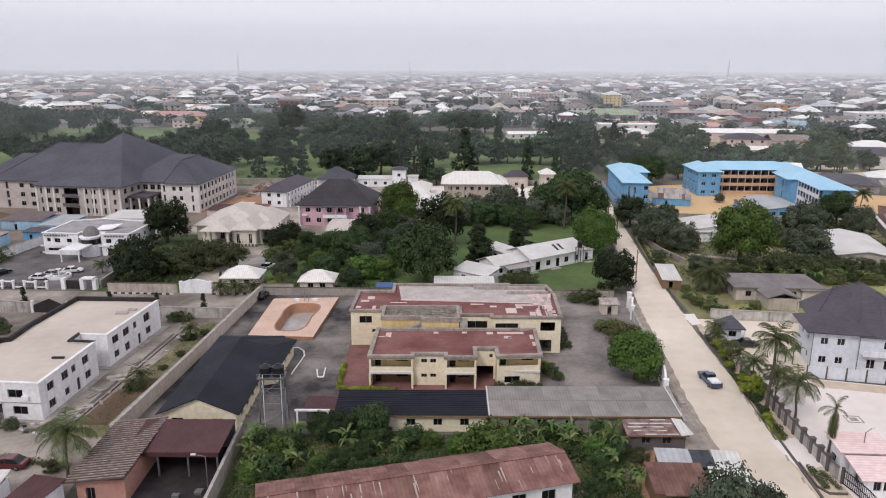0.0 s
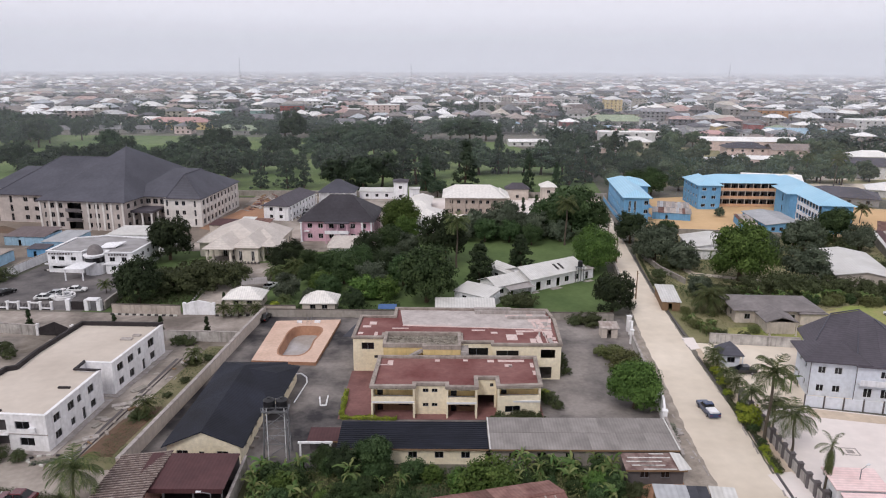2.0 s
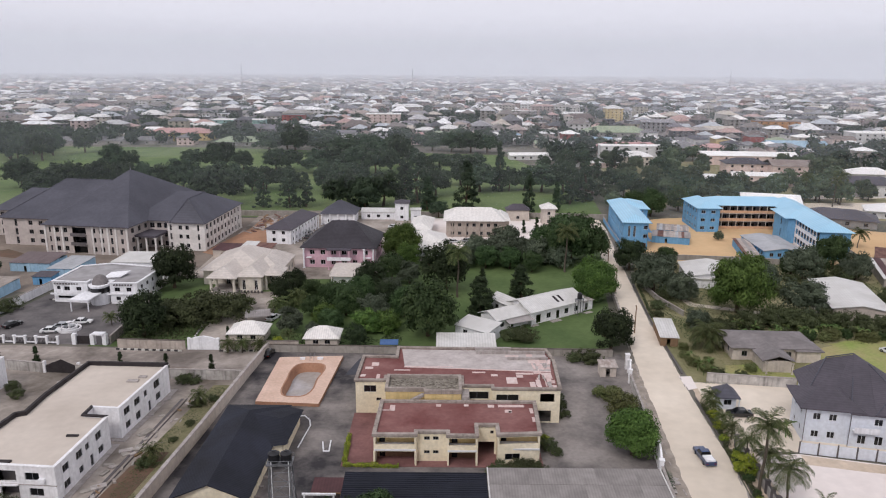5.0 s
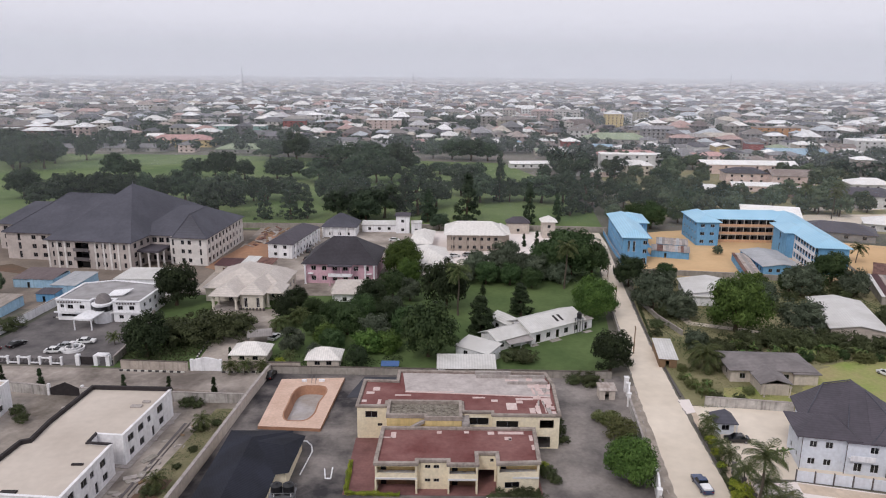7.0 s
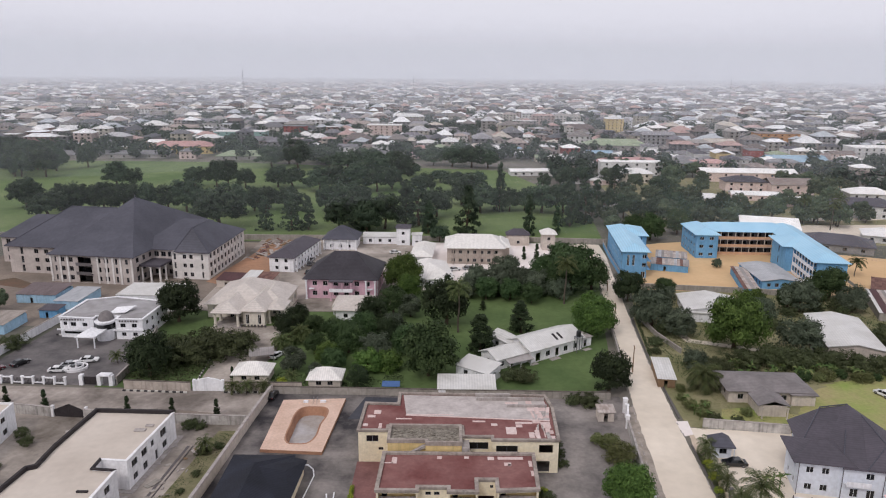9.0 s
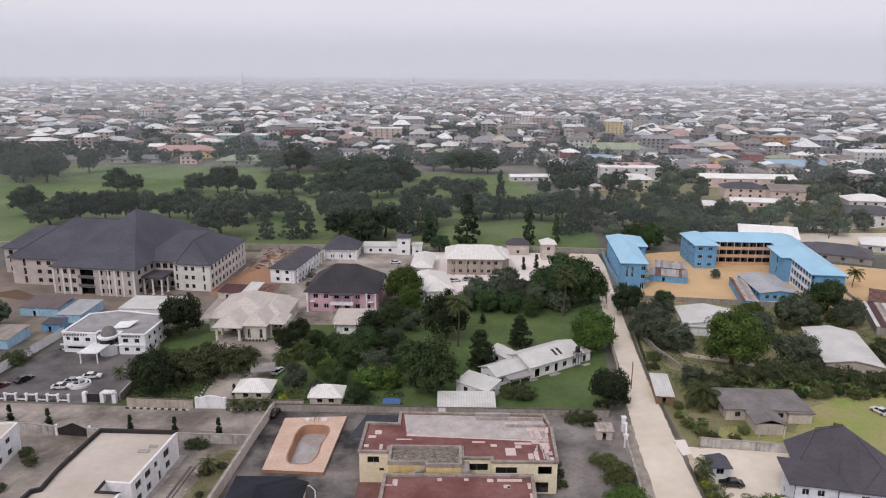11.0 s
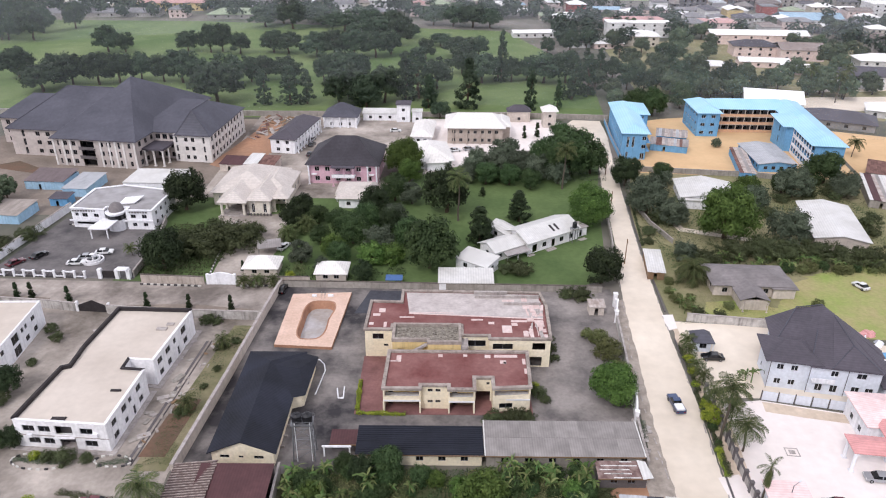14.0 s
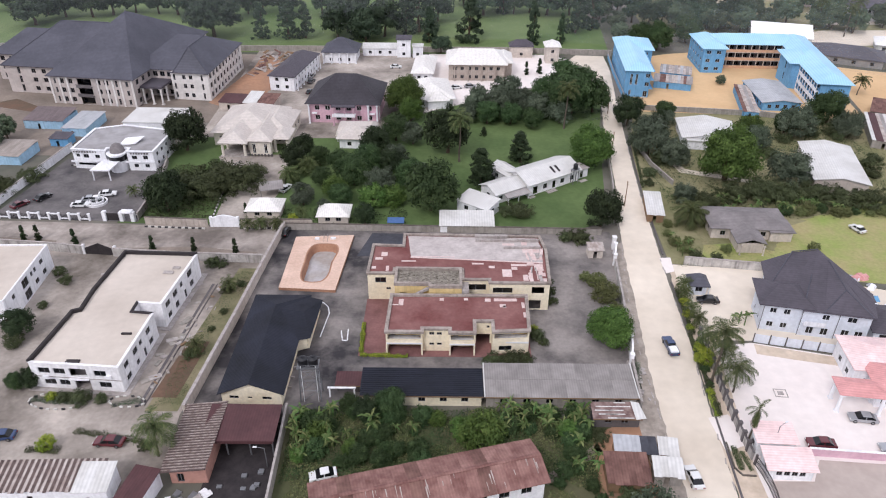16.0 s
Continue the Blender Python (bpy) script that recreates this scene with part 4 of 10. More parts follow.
# ---- empty pool on a tiled terrace ----
def pool():
    p = thing("swimming_pool", -29, 130.4, 0, 0, "empty keyhole-shaped swimming pool in a tan tiled terrace", "pool")
    top, floor_z = .7, -1.1
    deck = [(-6.2, -10.4), (5.7, -11.2), (7.1, 11.2), (-6.3, 10.2)]

    def outline(grow):
        pts = []
        for i in range(40):
            a = 2 * math.pi * i / 40
            c, s = math.cos(a), math.sin(a)
            x, y = math.copysign(abs(c) ** .55, c), math.copysign(abs(s) ** .55, s)
            w = 3.3 + .35 * y - (.55 * math.exp(-(y / .4) ** 2) if x > 0 else .15 * math.exp(-(y / .4) ** 2))
            pts.append((.75 + .35 * y + (w + grow) * x, -.6 + (7.7 + grow) * y))
        return pts
    hole = outline(0)
    n = len(hole)
    bm = bmesh.new()
    o = [bm.verts.new((*v, top)) for v in deck]
    i_ = [bm.verts.new((*v, top)) for v in hole]
    es = [bm.edges.new((o[k], o[(k + 1) % 4])) for k in range(4)] + [bm.edges.new((i_[k], i_[(k + 1) % n])) for k in range(n)]
    bmesh.ops.triangle_fill(bm, edges=es, use_beauty=True)
    me = bpy.data.meshes.new("terrace")
    bm.to_mesh(me)
    bm.free()
    me.materials.append(POOLTILE)
    part("terrace", me, None, p)
    ms = Mesh()
    ms.prism(deck, -.05, top - .01)
    ms.f = ms.f[2:]
    part("terrace_edge", ms, POOLRED, p)
    ms = Mesh()
    a_, b_ = outline(.22), outline(-.1)
    ms.add([(*v, top + .02) for v in a_] + [(*v, top + .1) for v in hole] + [(*v, top + .02) for v in b_],
           [(k, (k + 1) % n, n + (k + 1) % n, n + k) for k in range(n)] + [(n + k, n + (k + 1) % n, 2 * n + (k + 1) % n, 2 * n + k) for k in range(n)])
    part("pool_rim", ms, POOLRED, p)
    low = outline(-.45)
    ms = Mesh()
    ms.add([(*v, top + .02) for v in b_] + [(*v, floor_z) for v in low], [(k, (k + 1) % n, n + (k + 1) % n, n + k) for k in range(n)])
    part("pool_wall", ms, POOLRED, p)
    ms = Mesh()
    ms.prism(low, floor_z - .2, floor_z)
    part("pool_floor", ms, POOLFLOOR, p, "pale drained pool floor with puddles")
    for x, y, w, d in ((-1.2, 9.1, 1.0, .6), (2.5, 9.3, 1.2, .6)):
        ms = Mesh()
        ms.box(x - w / 2, x + w / 2, y - d / 2, y + d / 2, top, top + .4)
        part("starting_block", ms, WHITE, p)
    ms = Mesh()
    for x in (.5, 1.3):
        ms.cone((x, 9.6, top), (x, 9.6, top + 1.2), .04, .04, 6)
        ms.cone((x, 9.6, top + 1.2), (x, 8.6, top + 1.3), .04, .04, 6)
        ms.cone((x, 8.6, top + 1.3), (x, 8.2, top), .04, .04, 6)
    part("ladder", ms, STEEL, p)


pool()


# ---- long building with a navy roof ----
def navy_building():
    b = thing("outbuilding", -33, 100, 0, 0, "long single-storey cream building with a navy blue steel roof", "building")
    poly = [(-4.9, -13.2), (5.3, -13.6), (5.3, .6), (7.3, 1.4), (7.6, 12.6), (-4.9, 14.0)]
    shell(b, poly, 0, 2.75, CREAM, {0: [(1.3, 2.9, 1.2, 1.9), (4.4, 5.2, 1.3, 1.8), (6.9, 8.5, 1.2, 1.9)], 1: row(14.2, 4, 1.2, 1.1, 2.0, 1.5), 3: row(11.2, 3, 1.2, 1.1, 2.0), 4: row(12, 3, 1.2, 1.1, 2.0), 5: row(27, 7, 1.2, 1.1, 2.0)})
    ms = Mesh()
    # ridge with a gable to the south and a hip to the north
    x0, x1, y0, y1, z, c, top = -5.4, 5.8, -13.9, 14.6, 2.75, 0.25, 5.1
    ms.add([(x0, y0, z), (c, y0, top), (x1, y0, z), (x1, y1, z), (x0, y1, z), (c, y1 - 6.5, top)], [(0, 4, 5, 1), (1, 5, 3, 2), (5, 4, 3)])
    ms.add([(x0, y0, z - .16), (c, y0, top - .16), (x1, y0, z - .16), (x1, y1, z - .16), (x0, y1, z - .16), (c, y1 - 6.5, top - .16),
            (x0, y0, z), (c, y0, top), (x1, y0, z), (x1, y1, z), (x0, y1, z)],
           [(1, 5, 4, 0), (2, 3, 5, 1), (3, 4, 5), (0, 6, 7, 1), (1, 7, 8, 2), (2, 8, 9, 3), (3, 9, 10, 4), (4, 10, 6, 0)])
    part("roof", ms, NAVYROOF, b)
    ms = Mesh()
    ms.add([(5.0, .0, 2.85), (7.8, 1.0, 2.72), (8.3, 12.9, 2.72), (5.0, 14.0, 2.85), (.9, 7.4, 4.75), (5.6, 7.4, 4.0)], [(0, 1, 5, 4), (1, 2, 5), (2, 3, 4, 5), (3, 0, 4), (0, 3, 2, 1)])
    part("side_roof", ms, NAVYROOF, b)
    ms = Mesh()
    ms.add([(-4.9, -13.25, 2.74), (5.3, -13.65, 2.74), (0.2, -13.45, 4.85), (-4.9, -13.0, 2.74), (5.3, -13.4, 2.74), (0.2, -13.2, 4.85)], [(0, 1, 2), (3, 5, 4)])
    part("gable", ms, CREAM, b)
    for k in range(4):
        ms = Mesh()
        ms.box(5.28, 6.0, -9.5 + k * 2.6, -9.2 + k * 2.6, 0, 0.35)
        part("step", ms, COPING, b)


navy_building()


def water_tower(x, y, rot, hh=7.2):
    w = thing("water_tank_stand", x, y, 0, rot, "two black plastic water tanks on a tall pale steel stand", "water tank")
    for sx in (-1, 1):
        for sy in (-1, 1):
            ms = Mesh()
            ms.cone((sx * 1.75, sy * 1.3, 0), (sx * 1.4, sy * 1.0, hh), .12, .1, 6)
            part("leg", ms, STEEL, w)
    for z in (.2, 2.5, 4.8):
        k0, k1 = 1.75 - .35 * z / hh, 1.75 - .35 * (z + 2.3) / hh
        c0 = [(-k0, -k0 * .73), (k0, -k0 * .73), (k0, k0 * .73), (-k0, k0 * .73)]
        c1 = [(-k1, -k1 * .73), (k1, -k1 * .73), (k1, k1 * .73), (-k1, k1 * .73)]
        for i in range(4):
            for p, q in (((*c1[i], z + 2.3), (*c1[(i + 1) % 4], z + 2.3)), ((*c0[i], z), (*c1[(i + 1) % 4], z + 2.3))):
                ms = Mesh()
                ms.cone(p, q, .05, .05, 5)
                part("brace", ms, STEEL, w)
    ms = Mesh()
    ms.box(-1.8, 1.8, -1.2, 1.2, hh, hh + .14)
    part("platform", ms, STEEL, w)
    for s_ in (-1, 1):
        ms = Mesh()
        ms.cone((-1.8, s_ * 1.15, hh + .75), (1.8, s_ * 1.15, hh + .75), .04, .04, 5)
        for u in (-1.8, 0, 1.8):
            ms.cone((u, s_ * 1.15, hh + .1), (u, s_ * 1.15, hh + .75), .03, .03, 5)
        part("guard_rail", ms, STEEL, w)
    for cx in (-.85, .85):
        ms = Mesh()
        for z0, z1, r0, r1 in ((0, .55, .8, .8), (.55, .62, .84, .84), (.62, 1.2, .8, .8), (1.2, 1.27, .84, .84), (1.27, 1.55, .8, .38), (1.55, 1.66, .26, .26)):
            ms.cone((cx, 0, hh + .14 + z0), (cx, 0, hh + .14 + z1), r0, r1, 18)
        part("tank", ms, BLACKPLASTIC, w)
    for px in (-1.1, 1.3):
        ms = Mesh()
        ms.cone((px, -1.25, 0), (px, -1.0, hh + .6), .06, .06, 6)
        part("pipe", ms, WHITEFRAME, w)
    return w


water_tower(-23.1, 88.6, 3)


# ---- white two-storey blocks in the dusty compound ----
def white_block():
    b = thing("office_block", -62, 106, 0, 0, "stained white two-storey block with a flat beige roof", "building")
    w = [(-71.2, 90.4), (-55.4, 89.2), (-54.8, 104.4), (-58.8, 104.8), (-58.8, 107.6), (-54.3, 107.2), (-52.8, 124.9), (-68.2, 125.4), (-69.1, 111.5), (-68.8, 105.2), (-70.1, 104.6)]
    poly = [(x + 62, y - 106) for x, y in w]
    ln = 14.4
    front = [(1.5, 3.2, 3.5, 4.5), (4.2, 5.9, 3.5, 4.5), (11.4, 13.2, 3.5, 4.5), (2.0, 3.7, 1.0, 2.0), (4.7, 6.2, 1.0, 2.0), (11.8, 13.6, 1.0, 2.0), (6.9, 9.9, 3.0, 4.8, "o"), (7.3, 10.1, 0.1, 2.4, "o")]
    east = [(2.0, 3.3, 3.6, 4.6), (5.6, 7.0, 3.5, 4.6), (8.2, 9.0, 3.6, 4.5), (11.2, 12.6, 3.5, 4.6), (2.0, 3.3, 1.0, 2.0), (6.0, 6.8, 1.0, 1.9), (9.0, 9.9, 0.2, 2.2), (11.6, 12.8, 1.0, 2.0)]
    east2 = [(1.6, 3.2, 3.5, 4.6), (5.0, 6.6, 3.5, 4.6), (8.4, 9.2, 3.6, 4.6), (12.0, 13.8, 3.4, 4.7), (1.8, 3.0, 1.0, 2.0), (5.2, 6.4, 0.8, 2.0), (9.4, 10.3, 0.2, 2.2), (12.4, 13.8, 1.0, 2.1)]
    front, east, east2 = ([(o[0] - .18, o[1] + .18, o[2] - .12, o[3] + .12) if len(o) == 4 and o[2] > .5 else o for o in side] for side in (front, east, east2))
    shell(b, poly, 0, 5.6, WHITEDIRT, {0: front, 1: east, 5: east2, 6: row(15.4, 4, 1.4, 3.5, 4.6), 7: row(13.9, 4, 1.4, 3.5, 4.6), 10: row(14.2, 4, 1.4, 3.5, 4.6)})
    ms = Mesh()
    ms.prism(inset(poly, 0.24), 5.1, 5.4)
    part("roof_deck", ms, BEIGEDECK, b, "flat beige roof screed")
    i, o = inset(poly, 0.42), inset(poly, -0.08)
    for k in range(len(poly)):
        k2 = (k + 1) % len(poly)
        ms = Mesh()
        dark = k > 5 or k in (2, 3)
        top = 6.15 if k > 5 else 5.85 if dark else 5.72
        ms.hexa([(*o[k], 5.6), (*o[k2], 5.6), (*i[k2], 5.3 if k > 5 else 5.6), (*i[k], 5.3 if k > 5 else 5.6), (*o[k], top), (*o[k2], top), (*i[k2], top), (*i[k], top)])
        part("parapet", ms, BLACKTRIM if dark else WHITEDIRT, b)
    for x0, x1, y0, y1, m_ in ((-58.4, -56.6, 98.2, 98.6, BLACKTRIM), (-64.9, -62.6, 90.2, 91.2, BLACKTRIM), (-56.2, -54.8, 119.4, 120.2, COPING), (-57.6, -55.6, 117.6, 118.6, COPING), (-69.9, -68.4, 117, 117.6, COPING)):
        ms = Mesh()
        ms.box(x0 + 62, x1 + 62, y0 - 106, y1 - 106, 5.38, 5.66)
        part("roof_hatch", ms, m_, b)
    ms = Mesh()
    ms.box(-2.5, .9, -16.75, -15.4, 2.55, 2.72)
    part("balcony", ms, WHITEDIRT, b)
    ms = Mesh()
    ms.box(-2.4, .9, -14.6, -14.5, .1, 5.0)
    part("recess_wall", ms, DARKWALL, b)
    ms = Mesh()
    ms.run((-9.25, -15.68), (6.65, -16.88), 2.62, 2.74, .1)
    part("string_course", ms, COPING, b)
    for x, z in ((4.1, 3.2), (-6.6, 3.1)):
        ms = Mesh()
        ms.box(x, x + .9, -17.0, -16.6, z, z + .6)
        part("air_conditioner", ms, WHITE, b)
    ms = Mesh()
    ms.prism([(x, y) for x, y in inset(poly, -1.0)], -0.2, 0.14)
    part("apron", ms, COPING, b)


white_block()


def second_white_block():
    b = thing("office_block", -95, 119, 0, 4, "white two-storey block with a flat beige roof and dark windows", "building")
    poly = [(-9, -12), (9.5, -12), (9.5, 8.6), (-9, 9.4)]
    e = [(3.0, 4.2, 3.5, 4.6), (7.4, 10.0, 2.9, 4.9), (11.2, 12.2, 3.5, 4.6), (12.8, 13.8, 3.5, 4.6), (15.6, 17.2, 3.5, 4.6), (7.4, 10.0, 0.2, 2.3), (12.2, 13.8, 0.9, 2.1), (15.8, 17.4, 0.9, 2.1)]
    shell(b, poly, 0, 5.6, WHITE, {1: e, 0: grid(18.5, 5, 1.5, 2, 0.9, 1.1, 2.6), 2: grid(18.5, 5, 1.5, 2, 0.9, 1.1, 2.6)})
    ms = Mesh()
    ms.prism(inset(poly, 0.24), 5.1, 5.4)
    part("roof_deck", ms, BEIGEDECK, b)
    coping(b, poly, 5.6, WHITEDIRT, w=.3, h=.14)


second_white_block()


# ---- office with a domed tower and a canopy ----
def office():
    b = thing("office_building", -92.6, 186.2, 0, -1, "white two-storey office with a round tower and an entrance canopy", "building")
    poly = [(-10.6, -8.5), (-1.0, -9.4), (-1.0, -7.6), (5.0, -7.6), (5.0, -9.6), (12.3, -9.6), (12.6, 5.5), (-3.0, 9.0), (-10.4, 6.0)]
    shell(b, poly, 0, 5.7, WHITE, {0: [(1, 2, 3.5, 4.4), (3.0, 4.6, 3.3, 4.4), (6.4, 7.8, 3.4, 4.4), (1, 8.6, 1.1, 1.8)], 2: [(1.5, 4.5, 0.2, 2.4), (1.2, 4.8, 3.2, 4.6)],
                                   4: [(1.2, 2.6, 3.4, 4.5), (4.3, 5.6, 3.4, 4.5), (1.4, 2.6, 1.0, 2.0), (4.4, 5.6, 1.0, 2.0)], 5: grid(15, 4, 1.3, 2, 1, 1.1, 2.6), 8: grid(14, 4, 1.3, 2, 1, 1.1, 2.6)})
    coping(b, poly, 5.7, WHITE, w=.4, h=.2, out=.25)
    ms = Mesh()
    ms.prism(inset(poly, .3), 5.2, 5.62)
    part("roof_deck", ms, mat("grey_roofing_felt", "a9a7a9", "8a8787", 0.2, 1.6, 0.85, 0.2), b)
    # dentils under the eaves
    for x0, x1, y in ((-10.0, -2.0, -8.95), (6.0, 11.8, -9.62)):
        n = int((x1 - x0) / .75)
        for k in range(n):
            ms = Mesh()
            ms.box(x0 + k * .75, x0 + k * .75 + .4, y - .2, y - .02, 5.0, 5.4)
            part("dentil", ms, DARKWALL, b)
    ms = Mesh()
    for z0, z1, r0, r1 in ((0, 5.0, 2.4, 2.4), (5.0, 5.25, 2.7, 2.7)):
        ms.cone((2.0, -9.0, z0), (2.0, -9.0, z1), r0, r1, 20)
    part("tower", ms, WHITE, b)
    ms = Mesh()
    ms.cone((2.0, -9.0, 3.2), (2.0, -9.0, 4.6), 2.43, 2.43, 20)
    part("tower_glazing", ms, GLASS, b)
    ms = Mesh()
    for k in range(6):
        a0, a1 = k * 0.26, (k + 1) * 0.26
        ms.cone((2.0, -8.4, 5.25 + 2.4 * math.sin(a0)), (2.0, -8.4, 5.25 + 2.4 * math.sin(a1)), 2.0 * math.cos(a0), 2.0 * math.cos(a1), 16)
    part("dome", ms, GREYROOF, b)
    ms = Mesh()
    ms.sheet([(-2.6, -16.5, 3.0), (2.6, -16.5, 3.0), (3.4, -10.4, 3.3), (-1.4, -10.4, 3.3)], .3)
    part("canopy", ms, WHITE, b)
    for x in (-2.2, 2.2):
        ms = Mesh()
        ms.cone((x, -16.0, 0), (x, -16.0, 3.0), .18, .18, 10)
        part("canopy_column", ms, WHITE, b)
    ms = Mesh()
    ms.box(-10.8, 12.4, -9.9, -9.62, 2.5, 2.9)
    part("string_course", ms, WHITE, b)
    ms = Mesh()
    ms.sheet([(1.5, -5.5, 5.7), (5.8, -5.0, 5.9), (7.0, -1.0, 6.5), (2.0, -2.0, 6.3)], .2)
    part("roof_panel", ms, WHITE, b)


office()


def simple_house(name, x, y, rot, w, d, h, wallmat, roofmat, label, rise=2.2, over=.6, kindroof="hip", along="x", n=(3, 2), storeys=1, ridge=None, category="house", group="", fmat=None, extra=None, ww=1.2, high=1.2):
    """A plain house: four walls with windows, a door and a roof."""
    b = thing(name, x, y, 0, rot, label, category, group)
    poly = rect(-w / 2, w / 2, -d / 2, d / 2)
    st = h / storeys
    front = grid(w, n[0], ww, storeys, .9, min(high, st - 1.2), st)
    side = grid(d, n[1], ww, storeys, .9, min(high, st - 1.2), st)
    shell(b, poly, 0, h, wallmat, {0: front, 1: side, 2: front, 3: side}, fmat=fmat)
    ms = Mesh()
    if kindroof == "hip":
        ms.hip(-w / 2, w / 2, -d / 2, d / 2, h, rise, over, ridge)
    elif kindroof == "gable":
        ms.gable(-w / 2, w / 2, -d / 2, d / 2, h, rise, over, along)
        if along == "x":
            ends = [[(sx, -d / 2, h), (sx, d / 2, h), (sx, 0, h + rise * d / (d + 2 * over))] for sx in (-w / 2 + .02, w / 2 - .02)]
        else:
            ends = [[(-w / 2, sy, h), (w / 2, sy, h), (0, sy, h + rise * w / (w + 2 * over))] for sy in (-d / 2 + .02, d / 2 - .02)]
        for tri in ends:
            gl = Mesh()
            gl.add(tri, [(0, 1, 2)])
            part("gable", gl, wallmat, b)
    elif kindroof == "shed":
        ms.sheet([(-w / 2 - over, -d / 2 - over, h), (w / 2 + over, -d / 2 - over, h), (w / 2 + over, d / 2 + over, h + rise), (-w / 2 - over, d / 2 + over, h + rise)], .12)
    elif kindroof == "flat":
        ms.box(-w / 2 - over, w / 2 + over, -d / 2 - over, d / 2 + over, h, h + .25)
    part("roof", ms, roofmat, b)
    for f in extra or ():
        f(b)
    return b


def wing(b, x0, x1, y0, y1, h, wallmat, roofmat, rise, over=.5, holes=None, kindroof="hip", along="x", fmat=None):
    """A lower or higher block added to a house, in its own coordinates."""
    shell(b, rect(x0, x1, y0, y1), 0, h, wallmat, holes or {}, fmat=fmat)
    ms = Mesh()
    if kindroof == "hip":
        ms.hip(x0, x1, y0, y1, h, rise, over)
    elif kindroof == "gable":
        ms.gable(x0, x1, y0, y1, h, rise, over, along)
    else:
        ms.box(x0 - over, x1 + over, y0 - over, y1 + over, h, h + .25)
    part("roof", ms, roofmat, b)


def columns(b, pts, h, r=.22, mt=None, z=0.0):
    for x, y in pts:
        ms = Mesh()
        ms.cone((x, y, z), (x, y, z + h), r, r * .9, 10)
        ms.box(x - r * 1.3, x + r * 1.3, y - r * 1.3, y + r * 1.3, z, z + .25)
        ms.box(x - r * 1.3, x + r * 1.3, y - r * 1.3, y + r * 1.3, z + h - .25, z + h)
        part("column", ms, mt or WHITE, b)


# ---- the hotel under its great slate roof ----
def hotel():
    b = thing("hotel", -118.2, 226.6, 0, -7.5, "large pale three-storey hotel with a huge slate-grey hipped roof", "building")
    E, S = 9.5, 3.1

    def bays(ln, n, margin=1.0):
        return [o for s in range(3) for o in row(ln, n, 1.7, s * S + .8, s * S + 2.5, margin)]
    main = rect(-14.6, 14.6, 0, 58)
    fr = [o for s in range(3) for o in ((1.2, 1.9, s * S + .7, s * S + 2.6), (3.4, 4.8, s * S + .9, s * S + 2.5), (6.4, 7.8, s * S + .9, s * S + 2.5), (9.6, 14.4, s * S + .5, s * S + 2.7, "o") if s else (9.6, 14.4, .1, 2.6, "o"),
                                        (16.2, 17.8, s * S + .9, s * S + 2.5), (19.0, 20.6, s * S + .9, s * S + 2.5), (23.0, 23.8, s * S + .6, s * S + 2.7), (26.6, 27.5, s * S + .8, s * S + 2.5))]
    shell(b, main, 0, E, HOTELWALL, {0: fr, 1: bays(58, 14), 3: bays(58, 14), 2: bays(29.2, 7)})
    for s in (0, 1, 2):
        ms = Mesh()
        ms.box(-5.1, -.1, 1.6, 1.75, s * S, s * S + 2.9)
        part("recess_wall", ms, GLASS, b)
    for s in (1, 2):
        ms = Mesh()
        ms.box(-5.3, .1, -.9, 0, s * S - .1, s * S + .15)
        ms.box(-5.3, .1, -.9, -.8, s * S + .15, s * S + 1.0)
        part("balcony", ms, DARKWALL, b)
    ms = Mesh()
    ms.hip(-14.6, 14.6, 0, 58, E, 14.4, .9, ridge=1.0)
    part("roof", ms, SLATEROOF, b)
    for p0, p1 in (((-15.5, -.9, E), (0, 28.5, E + 14.4)), ((15.5, -.9, E), (0, 28.5, E + 14.4)), ((-37.4, 7.1, E + .18), (-24, 27.0, E + 10.9)), ((-24, 27.0, E + 10.9), (-6, 27.0, E + 10.9))):
        ms = Mesh()
        ms.cone(p0, p1, .2, .2, 6)
        part("ridge_cap", ms, SLATEROOF, b)
    # left wing
    shell(b, rect(-36.5, -14.6, 8.0, 46), 0, E, HOTELWALL, {0: [o for s in range(3) for o in ((4.4, 5.4, s * S + .5, s * S + 2.9), (9.6, 11.2, s * S + 1, s * S + 2.5), (13.4, 15.0, s * S + 1, s * S + 2.5), (17.0, 18.6, s * S + 1, s * S + 2.5))], 3: bays(38, 9), 2: bays(21.9, 4)})
    ev = [(-37.4, 7.1), (0, 7.1), (0, 46.9), (-37.4, 46.9)]
    ms = Mesh()
    ms.add([(*p, E) for p in ev] + [(*p, E + .18) for p in ev] + [(-24, 27.0, E + 10.9), (-1, 27.0, E + 10.9)],
           [(3, 2, 1, 0), (0, 1, 5, 4), (1, 2, 6, 5), (2, 3, 7, 6), (3, 0, 4, 7), (4, 5, 9, 8), (5, 6, 9), (6, 7, 8, 9), (7, 4, 8)])
    part("roof", ms, SLATEROOF, b)
    shell(b, rect(-49, -36.5, 20, 46), 0, E, HOTELWALL, {0: bays(12.5, 3), 3: bays(26, 6)})
    ms = Mesh()
    ms.hip(-49, -20, 20, 46, E, 6.0, .9, ridge=17)
    part("roof", ms, SLATEROOF, b)
    # right wing with its own front gable
    shell(b, rect(14.6, 23.2, 12.0, 46), 0, E, HOTELWALL, {0: bays(8.6, 3, .5)})
